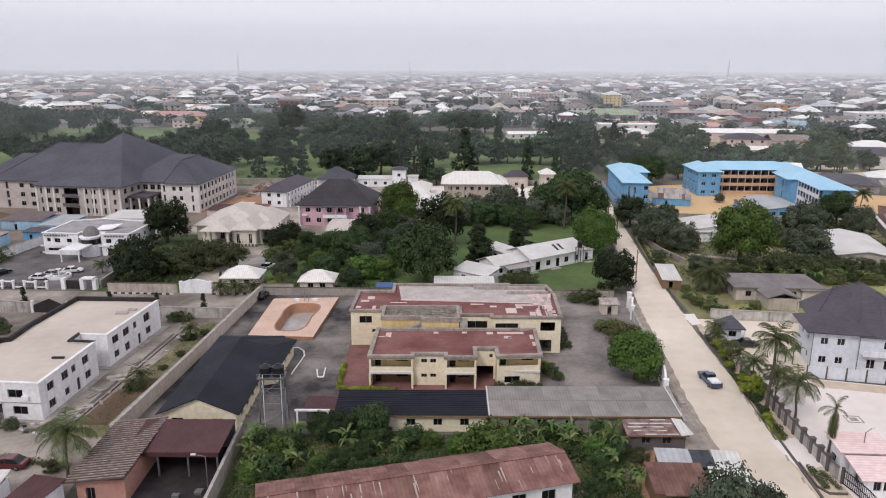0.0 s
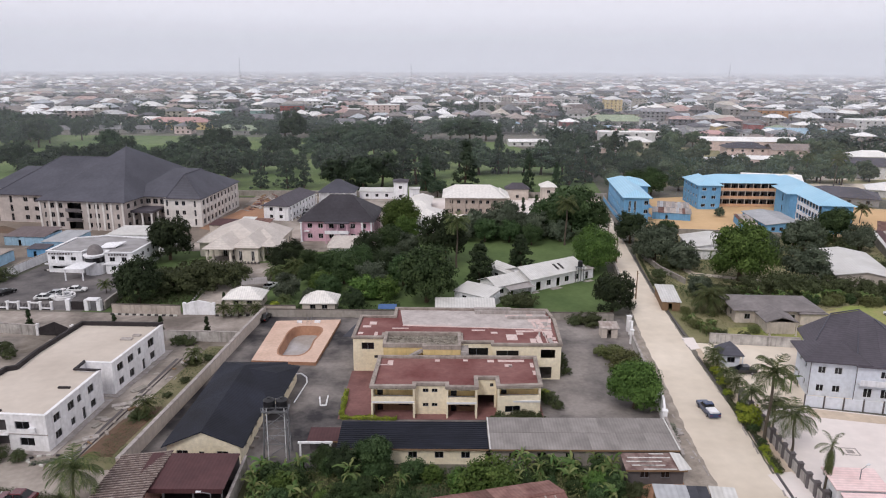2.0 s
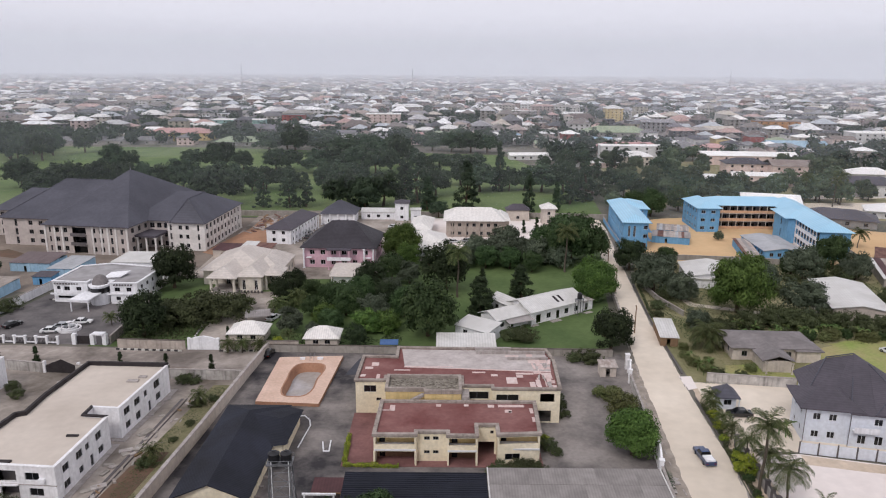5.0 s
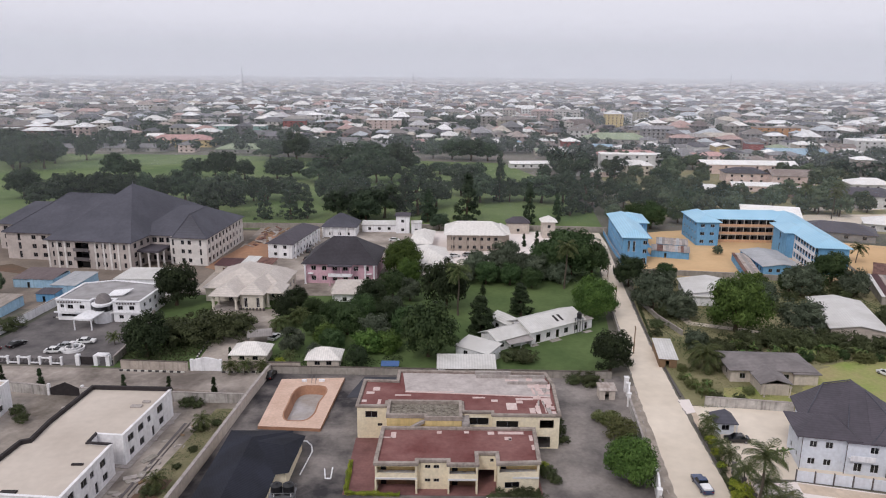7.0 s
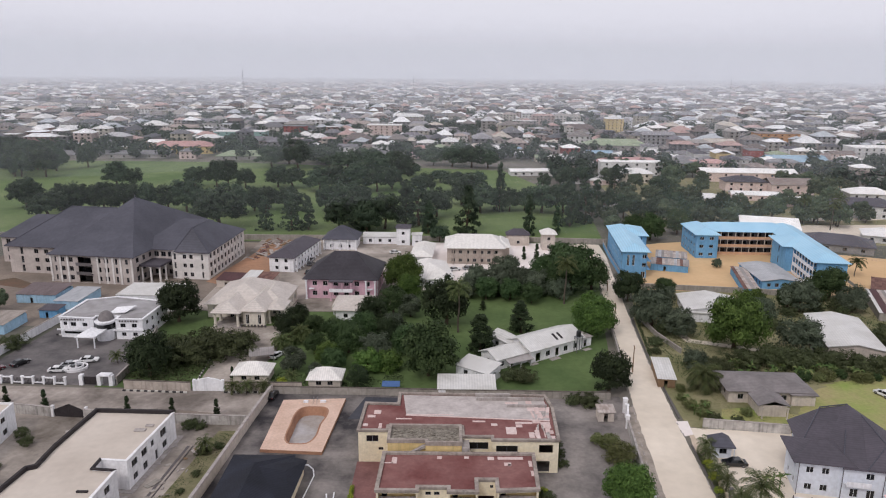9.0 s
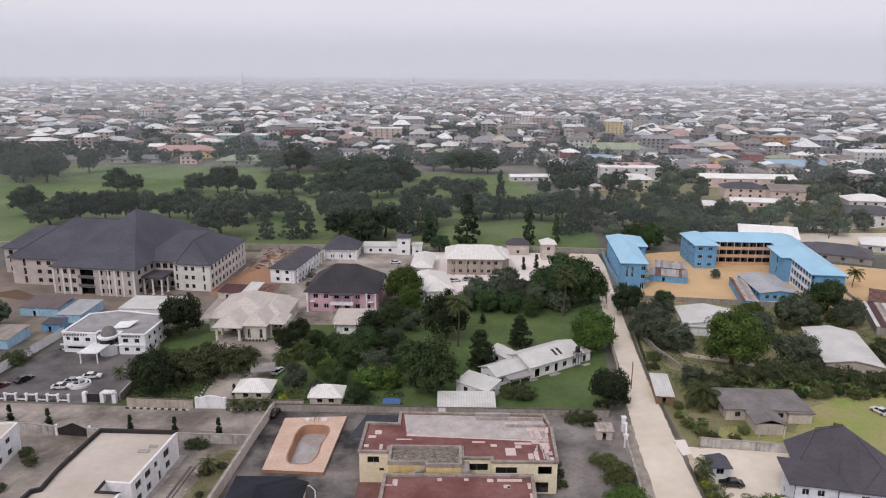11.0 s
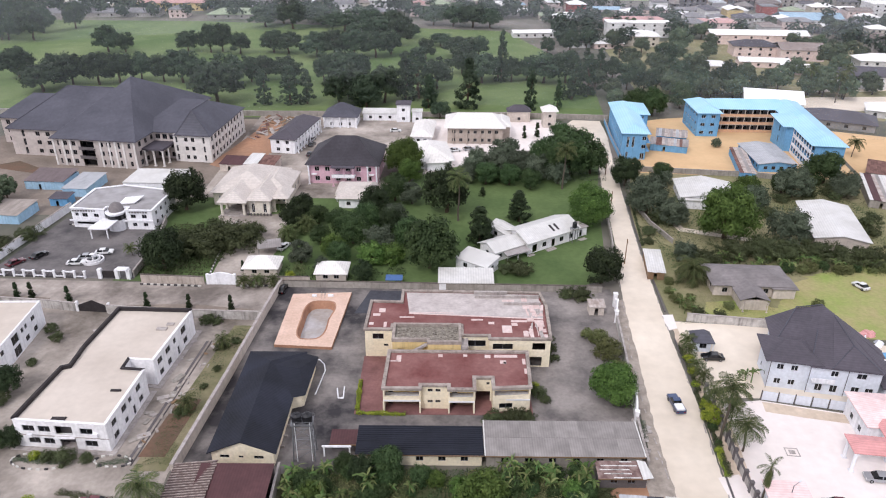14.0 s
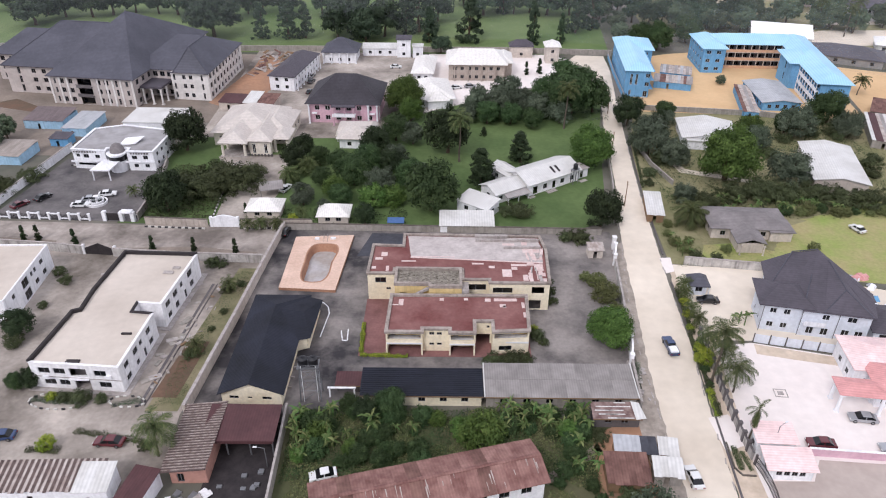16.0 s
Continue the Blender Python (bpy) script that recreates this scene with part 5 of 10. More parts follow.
    shell(b, [(23.2, 9.6), (36.2, 9.6), (33.6, 45.5), (23.2, 45.5)], 0, E, HOTELTRIM, {0: [o for s in range(3) for o in ((.8, 1.5, s * S + .6, s * S + 2.7), (4.0, 5.2, s * S + 1, s * S + 2.4), (6.4, 7.6, s * S + 1, s * S + 2.4), (10.6, 11.3, s * S + .6, s * S + 2.7))],
                                                          1: bays(36.0, 10)})
    for nm, ev, rg_, rise in (("roof", [(9, 11.1), (36.9, 11.1), (34.4, 46.4), (9, 46.4)], [(18, 29), (26.5, 29)], 7.4), ("front_roof", [(24.6, 8.7), (37.1, 8.7), (35.4, 34.0), (24.6, 34.0)], [(29.0, 14.2), (28.4, 28.0)], 7.5)):
        ms = Mesh()
        ms.add([(*p, E) for p in ev] + [(*p, E + .18) for p in ev] + [(*p, E + rise) for p in rg_],
               [(3, 2, 1, 0), (0, 1, 5, 4), (1, 2, 6, 5), (2, 3, 7, 6), (3, 0, 4, 7)] + ([(4, 5, 9, 8), (5, 6, 9), (6, 7, 8, 9), (7, 4, 8)] if nm == "roof" else [(4, 5, 8), (5, 6, 9, 8), (6, 7, 9), (7, 4, 8, 9)]))
        part(nm, ms, SLATEROOF, b)
    for p0, p1 in (((24.6, 8.7, E + .18), (29.0, 14.2, E + 7.5)), ((37.1, 8.7, E + .18), (29.0, 14.2, E + 7.5)), ((29.0, 14.2, E + 7.5), (28.4, 28.0, E + 7.5))):
        ms = Mesh()
        ms.cone(p0, p1, .2, .2, 6)
        part("ridge_cap", ms, SLATEROOF, b)
    # porch on columns
    ms = Mesh()
    ms.box(14.9, 22.4, 3.2, 12.0, 5.6, 6.3)
    part("porch_roof", ms, DARKROOF, b, "flat dark porch roof")
    columns(b, [(15.5, 3.8), (21.8, 3.8), (18.6, 3.8), (21.8, 7.6)], 5.6, .35, HOTELTRIM)
    for u in (-14.7, -11.3, -8.6, 2.2, 5.2, 7.6, 10.4, 14.3):
        ms = Mesh()
        ms.box(u - .3, u + .3, -.25, -.003, 0, E)
        part("pilaster", ms, HOTELTRIM, b)
    for k in range(11):
        ms = Mesh()
        px, py = 36.22 - .26 * k, 9.8 + k * 3.54
        ms.box(px - .1, px + .2, py - .25, py + .25, 0, E - .01)
        part("pilaster", ms, HOTELTRIM, b)
    ms = Mesh()
    ms.cone((0, 29, E + 14), (0, 29, E + 15.6), .25, .02, 8)
    part("finial", ms, STEEL, b)
    for u0, u1, v in ((-14.9, 14.9, -.6), (-36.8, -14.9, 7.4), (22.9, 36.5, 9.0)):
        ms = Mesh()
        ms.box(u0, u1, v - .35, v + .06, E + .0, E + .22)
        part("gutter", ms, DARKROOF, b)


hotel()

# ---- villas in the gardens ----
def cream_villa():
    b = thing("villa", -58, 202.2, 0, -2, "pale beige villa with hipped cream roofs and a columned porch", "house")
    shell(b, rect(-11, 7, -8.3, 12), 0, 4.2, VILLACREAM, {0: [(1.6, 2.6, .8, 3.0), (6.6, 7.8, .2, 2.6), (9.4, 10.4, .8, 3.0)], 3: row(20.3, 4, 1.4, 1, 2.6)}, fmat=WHITEFRAME)
    shell(b, rect(7, 10.8, -6.5, 10), 0, 3.9, VILLACREAM, {0: [(.6, 1.4, .9, 2.8), (2.2, 3.0, .9, 2.8)], 1: row(16.5, 4, 1.4, 1, 2.6)}, fmat=WHITEFRAME)
    for nm, x0, x1, y0, y1, z, rise, over, ridge in (("roof", -10.6, 6.8, -8.3, 12, 4.2, 4.2, 1.0, 6.4), ("side_roof", 1.6, 10.4, -6.5, 10, 3.95, 2.9, .8, 8.6), ("bay_roof", 1.2, 7.5, -14.6, 4, 4.4, 2.5, .7, 14.0),
                                                     ("porch_roof", -6.6, .8, -16.4, 4, 4.3, 2.4, .6, 15.0), ("terrace_roof", 7.8, 12.2, -12.6, -5, 4.25, 1.5, .5, 3.6)):
        ms = Mesh()
        ms.hip(x0, x1, y0, y1, z, rise, over, ridge)
        part(nm, ms, CREAMROOF, b)
    shell(b, rect(1.4, 7.5, -14.6, -8.3), 0, 4.4, VILLACREAM, {0: [(.8, 1.7, .6, 3.4), (4.2, 5.1, .6, 3.4)], 1: [(2, 3, .8, 3.0)], 3: [(2, 3, .8, 3.0)]}, fmat=WHITEFRAME)
    for u in (2.65, 6.05):
        ms = Mesh()
        for k in range(8):
            a0, a1 = math.pi * k / 8, math.pi * (k + 1) / 8
            ms.cone((u + .65 * math.cos(a0), -14.65, 3.4 + .5 * math.sin(a0)), (u + .65 * math.cos(a1), -14.65, 3.4 + .5 * math.sin(a1)), .1, .1, 5)
        part("window_arch", ms, HOTELTRIM, b)
    columns(b, [(-6.1, -15.9), (.3, -15.9), (-6.1, -11.5), (.3, -11.5), (8.2, -12.1), (11.8, -12.1)], 4.3, .42, VILLACREAM)
    ms = Mesh()
    ms.box(-6.8, 1.0, -16.6, -8.4, .05, .35)
    part("porch_floor", ms, COPING, b)
    for k in range(8):
        ms = Mesh()
        ms.cone((1.2 + k * .95, -15.6, 0), (1.2 + k * .95, -15.6, .7), .18, .32, 8)
        part("planter", ms, DARKWALL, b)


cream_villa()


def pink_house():
    b = thing("villa", -33, 222, 0, -2, "pink two-storey house with a dark hipped roof and white columns", "house")
    shell(b, rect(-10.8, 11.2, -9.5, 10), 0, 6.4, PINKWALL, {0: grid(22, 6, 1.5, 2, 1.0, 1.5, 3.2), 1: grid(19.5, 4, 1.4, 2, 1.0, 1.4, 3.2), 3: grid(19.5, 4, 1.4, 2, 1.0, 1.4, 3.2), 2: grid(22, 5, 1.4, 2, 1, 1.4, 3.2)}, fmat=WHITEFRAME)
    ms = Mesh()
    ms.hip(-10.8, 11.2, -9.5, 10, 6.4, 6.5, 1.0, ridge=7.0)
    part("roof", ms, BLACKROOF, b)
    ms = Mesh()
    ms.box(-3.0, 4.2, -12.4, -9.5, 3.0, 3.25)
    part("balcony_floor", ms, WHITE, b)
    ms = Mesh()
    ms.box(-3.0, 4.2, -12.4, -12.28, 3.25, 4.1)
    part("balustrade", ms, WHITE, b)
    columns(b, [(-2.6, -12.0), (1.0, -12.0), (3.8, -12.0)], 6.3, .25, PINKWALL)
    columns(b, [(-10.6, -10.4), (11.0, -10.4), (11.0, -6), (8.2, -10.4)], 6.3, .28, WHITE)
    ms = Mesh()
    ms.box(-3.2, 4.4, -12.6, -9.4, 6.25, 6.5)
    part("porch_roof", ms, DARKROOF, b)
    for x in (-9.0, 9.4):
        ms = Mesh()
        ms.box(x - .8, x + .8, -10.6, -9.5, 3.3, 3.5)
        part("balcony_floor", ms, WHITE, b)


pink_house()
simple_house("pavilion", -27.0, 196.5, -2, 9.5, 8, 3.2, WHITE, CREAMROOF, "white pavilion with a cream hipped roof", 2.2, .9, n=(2, 2))
simple_house("guest_house", -56.5, 256, -9, 9.0, 28, 5.2, WHITE, DARKROOF, "white house with a long dark roof and a lit skylight", 2.6, .6, "hip", n=(2, 8), storeys=2,
             extra=[lambda b: columns(b, [(5.4, -13 + 3.2 * k) for k in range(9)], 5.0, .2)])
simple_house("pavilion", -42.3, 280, -2, 12.5, 11, 4.3, WHITE, SLATEROOF, "white columned pavilion with a pointed dark roof", 4.4, 1.0, n=(3, 2),
             extra=[lambda b: columns(b, [(-6.4 + 3.2 * k, -6.2) for k in range(5)], 4.3, .25)])
simple_house("outbuilding", -27.5, 287, 0, 14, 5, 3.0, WHITE, WHITEROOF, "low white outbuilding with a pale sheet roof", .8, .4, "shed", n=(3, 1))
simple_house("gate_tower", -17.8, 285.5, 0, 5.4, 6, 7.2, WHITE, DARKROOF, "tall narrow white gate tower with a dark roof", .9, .5, "hip", n=(1, 1), storeys=2)
simple_house("outbuilding", -12.2, 284, 0, 4.0, 4, 4.5, WHITE, WHITEROOF, "small white outbuilding with a pale flat roof", .3, .3, "flat", n=(1, 1))
simple_house("house", 10.6, 262.5, -1, 20.5, 16, 6.2, TAUPEWALL, PALEROOF, "two-storey beige house with a wide pale cream hipped roof", 3.4, 1.1, n=(7, 4), storeys=2, ridge=13,
             extra=[lambda b: wing(b, 7.5, 13.2, -3, 10, 5.2, TAUPEWALL, PALEROOF, 2.2), lambda b: columns(b, [(-8, -8.6), (-3, -8.6), (2, -8.6), (7, -8.6)], 6.0, .25, TAUPEWALL)])
simple_house("house", -8.9, 263.5, -3, 7.0, 20, 3.0, WHITE, PALEROOF, "small white house with a pale cream hipped roof", 1.9, .8, n=(2, 3))
simple_house("house", -6.2, 236.5, 8, 13.2, 19, 2.8, WHITE, PALEROOF, "white house with pale stepped hipped roofs", 3.4, 1.0, n=(3, 5),
             extra=[lambda b: wing(b, -2.0, 4.8, -11.5, -6, 2.8, WHITE, PALEROOF, 2.2)])
simple_house("gate_tower", 41.0, 279, 0, 5.0, 6, 6.6, BEIGEWALL, PALEROOF, "beige gate tower with a pale hipped roof", 1.9, .8, "hip", n=(1, 1), storeys=2)
simple_house("gate_house", 29.5, 286, 0, 9.0, 5, 4.4, BEIGEWALL, DARKROOF, "beige gatehouse with a dark pointed roof and an arch", 2.2, .5, "hip", n=(1, 1))


def bent_house():
    b = thing("bungalow", 22.5, 169.5, 0, 34, "long dilapidated white bungalow with stepped pale sheet roofs", "house")
    # lower end
    shell(b, rect(-14.6, -5, -3.4, 3.0), 0, 2.7, WHITEDIRT, {0: [(1.0, 2.2, .8, 2.0), (4.2, 5.2, .1, 2.1, "o"), (6.8, 8.4, .8, 2.0)], 3: [(2.4, 3.8, .9, 2.0)]})
    ms = Mesh()
    ms.gable(-14.6, -5, -3.4, 3.0, 2.7, 1.5, .6, "x")
    part("roof", ms, WHITEROOF, b)
    # wider main part
    shell(b, rect(-5, 12.5, -4.6, 4.8), 0, 3.2, WHITEDIRT, {0: [(1.6, 3.2, .1, 2.3, "o"), (5.0, 6.4, .8, 2.2), (8.2, 9.4, .1, 2.3, "o"), (11.0, 12.4, .8, 2.2), (14.4, 15.8, .8, 2.2)], 1: row(9.4, 2, 1.4, .9, 2.2), 2: row(17.5, 5, 1.4, .9, 2.2)})
    ms = Mesh()
    ms.gable(-5, 12.5, -4.6, 4.8, 3.2, 2.0, .6, "x")
    part("roof", ms, WHITEROOF, b)
    for sx, y0, y1, z, rise in ((-14.58, -3.4, 3.0, 2.7, 1.3), (-4.98, -4.6, 4.8, 3.2, 1.8), (12.48, -4.6, 4.8, 3.2, 1.8)):
        ms = Mesh()
        ms.add([(sx, y0, z), (sx, y1, z), (sx, (y0 + y1) / 2, z + rise)], [(0, 1, 2)])
        part("gable", ms, WHITEDIRT, b)
    # spur to the rear
    shell(b, rect(-6.0, -1.6, 4.8, 10.0), 0, 3.0, WHITEDIRT, {2: [(1.4, 2.8, .9, 2.1)], 3: [(1.5, 3.0, .9, 2.1)]})
    ms = Mesh()
    ms.gable(-6.0, -1.6, 2.6, 10.0, 3.0, 1.3, .5, "y")
    part("spur_roof", ms, WHITEROOF, b)
    ms = Mesh()
    ms.sheet([(-12.5, -5.6, 2.0), (-5.4, -6.4, 2.0), (-5.4, -3.4, 2.6), (-12.5, -3.4, 2.6)], .08)
    part("veranda_roof", ms, GREYSHEET, b, "sagging grey veranda sheet")
    for x in (-12.2, -8.8, -5.6):
        ms = Mesh()
        ms.box(x - .1, x + .1, -5.5, -5.3, 0, 2.05)
        part("post", ms, WHITEDIRT, b)
    shell(b, rect(12.5, 16.4, -4.0, -.4), 0, 2.5, WHITEDIRT, {0: [(1.2, 2.2, .1, 2.0, "o")], 1: [(1.0, 2.2, .9, 1.9)]}, th=.2)
    ms = Mesh()
    ms.box(12.5, 16.7, -4.3, -.2, 2.5, 2.65)
    part("flat_roof", ms, COPING, b)
    # ventilation slots drawn as black sheets for their inner dark, a tank on its stand and a broken eave
    for x in (4.4, 6.0):
        ms = Mesh()
        ms.sheet([(x, -3.6, 3.86), (x + .7, -3.6, 3.86), (x + .7, -1.4, 4.78), (x, -1.4, 4.78)], .1)
        part("roof_opening", ms, BLACKTRIM, b)
    for x in (9.4, 11.2):
        for y in (-5.8, -4.9):
            ms = Mesh()
            ms.box(x - .07, x + .07, y - .07, y + .07, 0, 4.2)
            part("tank_leg", ms, STEEL, b)
    ms = Mesh()
    ms.box(9.2, 11.4, -6.0, -4.7, 4.2, 4.3)
    part("tank_platform", ms, STEEL, b)
    ms = Mesh()
    for z0, z1, r0, r1 in ((4.3, 5.6, .62, .62), (5.6, 5.9, .62, .25)):
        ms.cone((10.3, -5.35, z0), (10.3, -5.35, z1), r0, r1, 14)
    part("tank", ms, BLACKPLASTIC, b, "black plastic water tank")
    ms = Mesh()
    for x, y, w, d in ((2.2, -5.6, 3.2, 1.4), (-4.4, -5.4, 2.0, 1.0), (13.4, -5.6, 2.4, 1.2)):
        ms.box(x - w / 2, x + w / 2, y - d / 2, y + d / 2, 0, .12)
    part("step", ms, COPING, b)


bent_house()
simple_house("outbuilding", 7.6, 155.2, -36, 9.0, 5.5, 2.7, WHITE, WHITEROOF, "low white outbuilding with a pale sheet roof", .8, .3, "shed", n=(2, 1))
simple_house("outbuilding", 4.6, 147.0, 0, 12.6, 5.6, 1.9, WHITE, WHITEROOF, "low white outbuilding with a pale patched sheet roof", .9, .3, "shed", n=(3, 1))
simple_house("gate_lodge", -27.6, 150.4, 0, 7.2, 5.6, 2.2, BEIGEWALL, PALEROOF, "small gate lodge with a rounded pale roof", 1.9, .5, n=(2, 1))
simple_house("gate_lodge", -45.0, 153.0, 0, 8.0, 6.0, 2.2, BEIGEWALL, PALEROOF, "small gate lodge with a pale hipped roof", 2.0, .5, n=(2, 1))


# ---- the blue school ----
def school_a():
    b = thing("school_block", 67, 257, 0, -5, "three-storey blue school block with a light blue hipped roof", "school")
    poly = [(-4.0, -18.6), (4.4, -18.6), (4.4, 6.5), (8.6, 6.5), (8.6, 22), (-3.6, 22)]
    shell(b, poly, 0, 9.4, BLUEWALL, {0: [(1.6, 2.4, 4.4, 8.2), (3.4, 4.2, 4.4, 8.2), (6.8, 8.2, 4.0, 5.4), (6.8, 8.2, 7.0, 8.4), (1.6, 2.4, .8, 2.6), (6.6, 8.0, .2, 2.3)], 1: grid(25.5, 7, 1.4, 3, 1, 1.3, 3.1),
                                      5: grid(40.6, 12, 1.4, 3, 1, 1.3, 3.1), 2: grid(4.2, 1, 1.2, 3, 1, 1.3, 3.1, .3)}, fmat=WHITEFRAME)
    ms = Mesh()
    ms.hip(-3.8, 4.4, -18.6, 22, 9.4, 2.0, .8)
    part("roof", ms, BLUEROOF, b)
    ms = Mesh()
    ms.hip(-3, 8.6, 6.5, 22, 9.4, 2.1, .8)
    part("roof", ms, BLUEROOF, b)
    for k in range(3):
        ms = Mesh()
        ms.box(4.403, 5.8, -18.2, 6.3, k * 3.1 + 2.85, k * 3.1 + 3.05)
        part("gallery_floor", ms, BLUEWALL, b)


school_a()


def school_b():
    b = thing("school_block", 100.5, 276, 0, -2, "three-storey blue school with peach galleries and a light blue roof", "school")
    S = 3.1
    shell(b, rect(-3.6, 4.6, -10, 9.5), 0, 9.2, BLUEWALL, {0: [o for s in range(3) for o in ((1.2, 2.8, s * S + 1, s * S + 2.2), (4.9, 6.5, s * S + 1, s * S + 2.2))], 3: grid(19.5, 5, 1.4, 3, 1, 1.2, S), 1: grid(9, 2, 1.2, 3, 1, 1.2, S)}, fmat=WHITEFRAME)
    ms = Mesh()
    ms.hip(-3.6, 4.6, -10, 9.5, 9.2, 2.2, .8)
    part("roof", ms, BLUEROOF, b)
    # middle block behind its open galleries
    shell(b, rect(4.6, 31, -1.5, 9.5), 0, 9.2, DARKWALL, {0: [o for s in range(3) for o in row(26.4, 9, 1.6, s * S + .6, s * S + 2.2, .8)]})
    for s in range(3):
        ms = Mesh()
        ms.box(4.6, 31, -3.8, -1.5, s * S - .1, s * S + .12)
        part("gallery_floor", ms, BEIGEWALL, b)
        ms = Mesh()
        ms.box(4.6, 31, -3.85, -3.7, s * S + .12, s * S + 1.15)
        part("gallery_rail", ms, ORANGEWALL, b, "peach rendered gallery parapet")
        for k in range(10):
            ms = Mesh()
            ms.box(4.7 + k * 2.85, 4.95 + k * 2.85, -3.84, -3.6, s * S + 1.15, s * S + 3.0)
            part("post", ms, BEIGEWALL, b)
    ms = Mesh()
    ms.hip(0, 36, -3.2, 9.5, 9.2, 2.4, .9)
    part("roof", ms, BLUEROOF, b)
    r = thing("school_block", 131.5, 255, 0, -8, "three-storey blue school wing with open galleries and a light blue roof", "school")
    shell(r, [(-4.4, -29), (5.0, -29), (5.2, 29), (-5.0, 29), (-5.0, 10), (-8.8, 5), (-7.5, -7), (-4.4, -8)], 0, 9.2, BLUEWALL,
          {0: grid(9.4, 2, 1.2, 1, 4.2, 1.2, S), 7: [o for s in range(3) for o in row(21, 7, 2.0, s * S + .9, s * S + 2.5, .5)], 1: grid(58, 14, 1.4, 3, 1, 1.2, S), 5: [(5.5, 6.4, 1.5, 4), (5.5, 6.4, 5.5, 8)]})
    for s in range(3):
        ms = Mesh()
        ms.box(-5.6, -4.42, -28.6, -8.6, s * S - .1, s * S + .1)
        ms.box(-5.6, -5.48, -28.6, -8.6, s * S + .1, s * S + 1.1)
        part("gallery_floor", ms, WHITE, r)
        for k in range(8):
            ms = Mesh()
            ms.box(-5.62, -5.4, -28.5 + k * 2.8, -28.2 + k * 2.8, s * S + 1.1, s * S + 3.0)
            part("post", ms, WHITE, r)
    ms = Mesh()
    ms.hip(-5.2, 5.1, -29, 29, 9.2, 2.2, .8)
    part("roof", ms, BLUEROOF, r)
    ms = Mesh()
    ms.hip(-8.6, 1, -7.5, 9, 9.2, 1.9, .7)
    part("roof", ms, BLUEROOF, r)


school_b()
PATCHED_SHEDS = ((81.5, 250, -17, 13, 7, "low blue classroom shed with a patched rusty roof"), (85.5, 261, -17, 11, 8, "low shed with rust-streaked tin sheets"))
simple_house("school_hall", 112.0, 237, -3, 12.4, 22, 2.8, BLUEWALL, PALEGREY, "low blue school hall with a pale grey sheet roof", .9, .5, "gable", along="y", n=(4, 7))
simple_house("bungalow", 79, 202, -8, 16, 15, 3.0, WHITE, WHITEROOF, "white bungalow with a pale sheet roof among trees", 1.5, .6, "gable", along="y", n=(4, 3), extra=[lambda b: wing(b, -7, 1, -9, -6, 2.8, WHITE, WHITEROOF, .4, kindroof="flat")])
simple_house("bungalow", 106, 178, -14, 13, 25, 3.4, BEIGEWALL, WHITEROOF, "bungalow with a stepped pale sheet roof", 1.2, .6, "gable", along="y", n=(3, 5), extra=[lambda b: wing(b, -9, -5, -8, 2, 2.9, BEIGEWALL, WHITEROOF, .6, kindroof="gable", along="y")])
simple_house("bungalow", 71.0, 147, -3, 17.5, 9.5, 2.9, BEIGEWALL, GREYROOF, "old bungalow with a low grey tiled roof", 1.5, .7, "hip", n=(5, 2),
             extra=[lambda b: wing(b, -4.5, 1.2, -11, -3, 2.6, BEIGEWALL, GREYROOF, 1.1, kindroof="gable", along="y"), lambda b: wing(b, 4.5, 9.5, -5.5, 0, 2.6, BEIGEWALL, GREYROOF, .8),
                    lambda b: columns(b, [(-4.2, -12), (1.0, -12)], 2.6, .15, BEIGEWALL)])


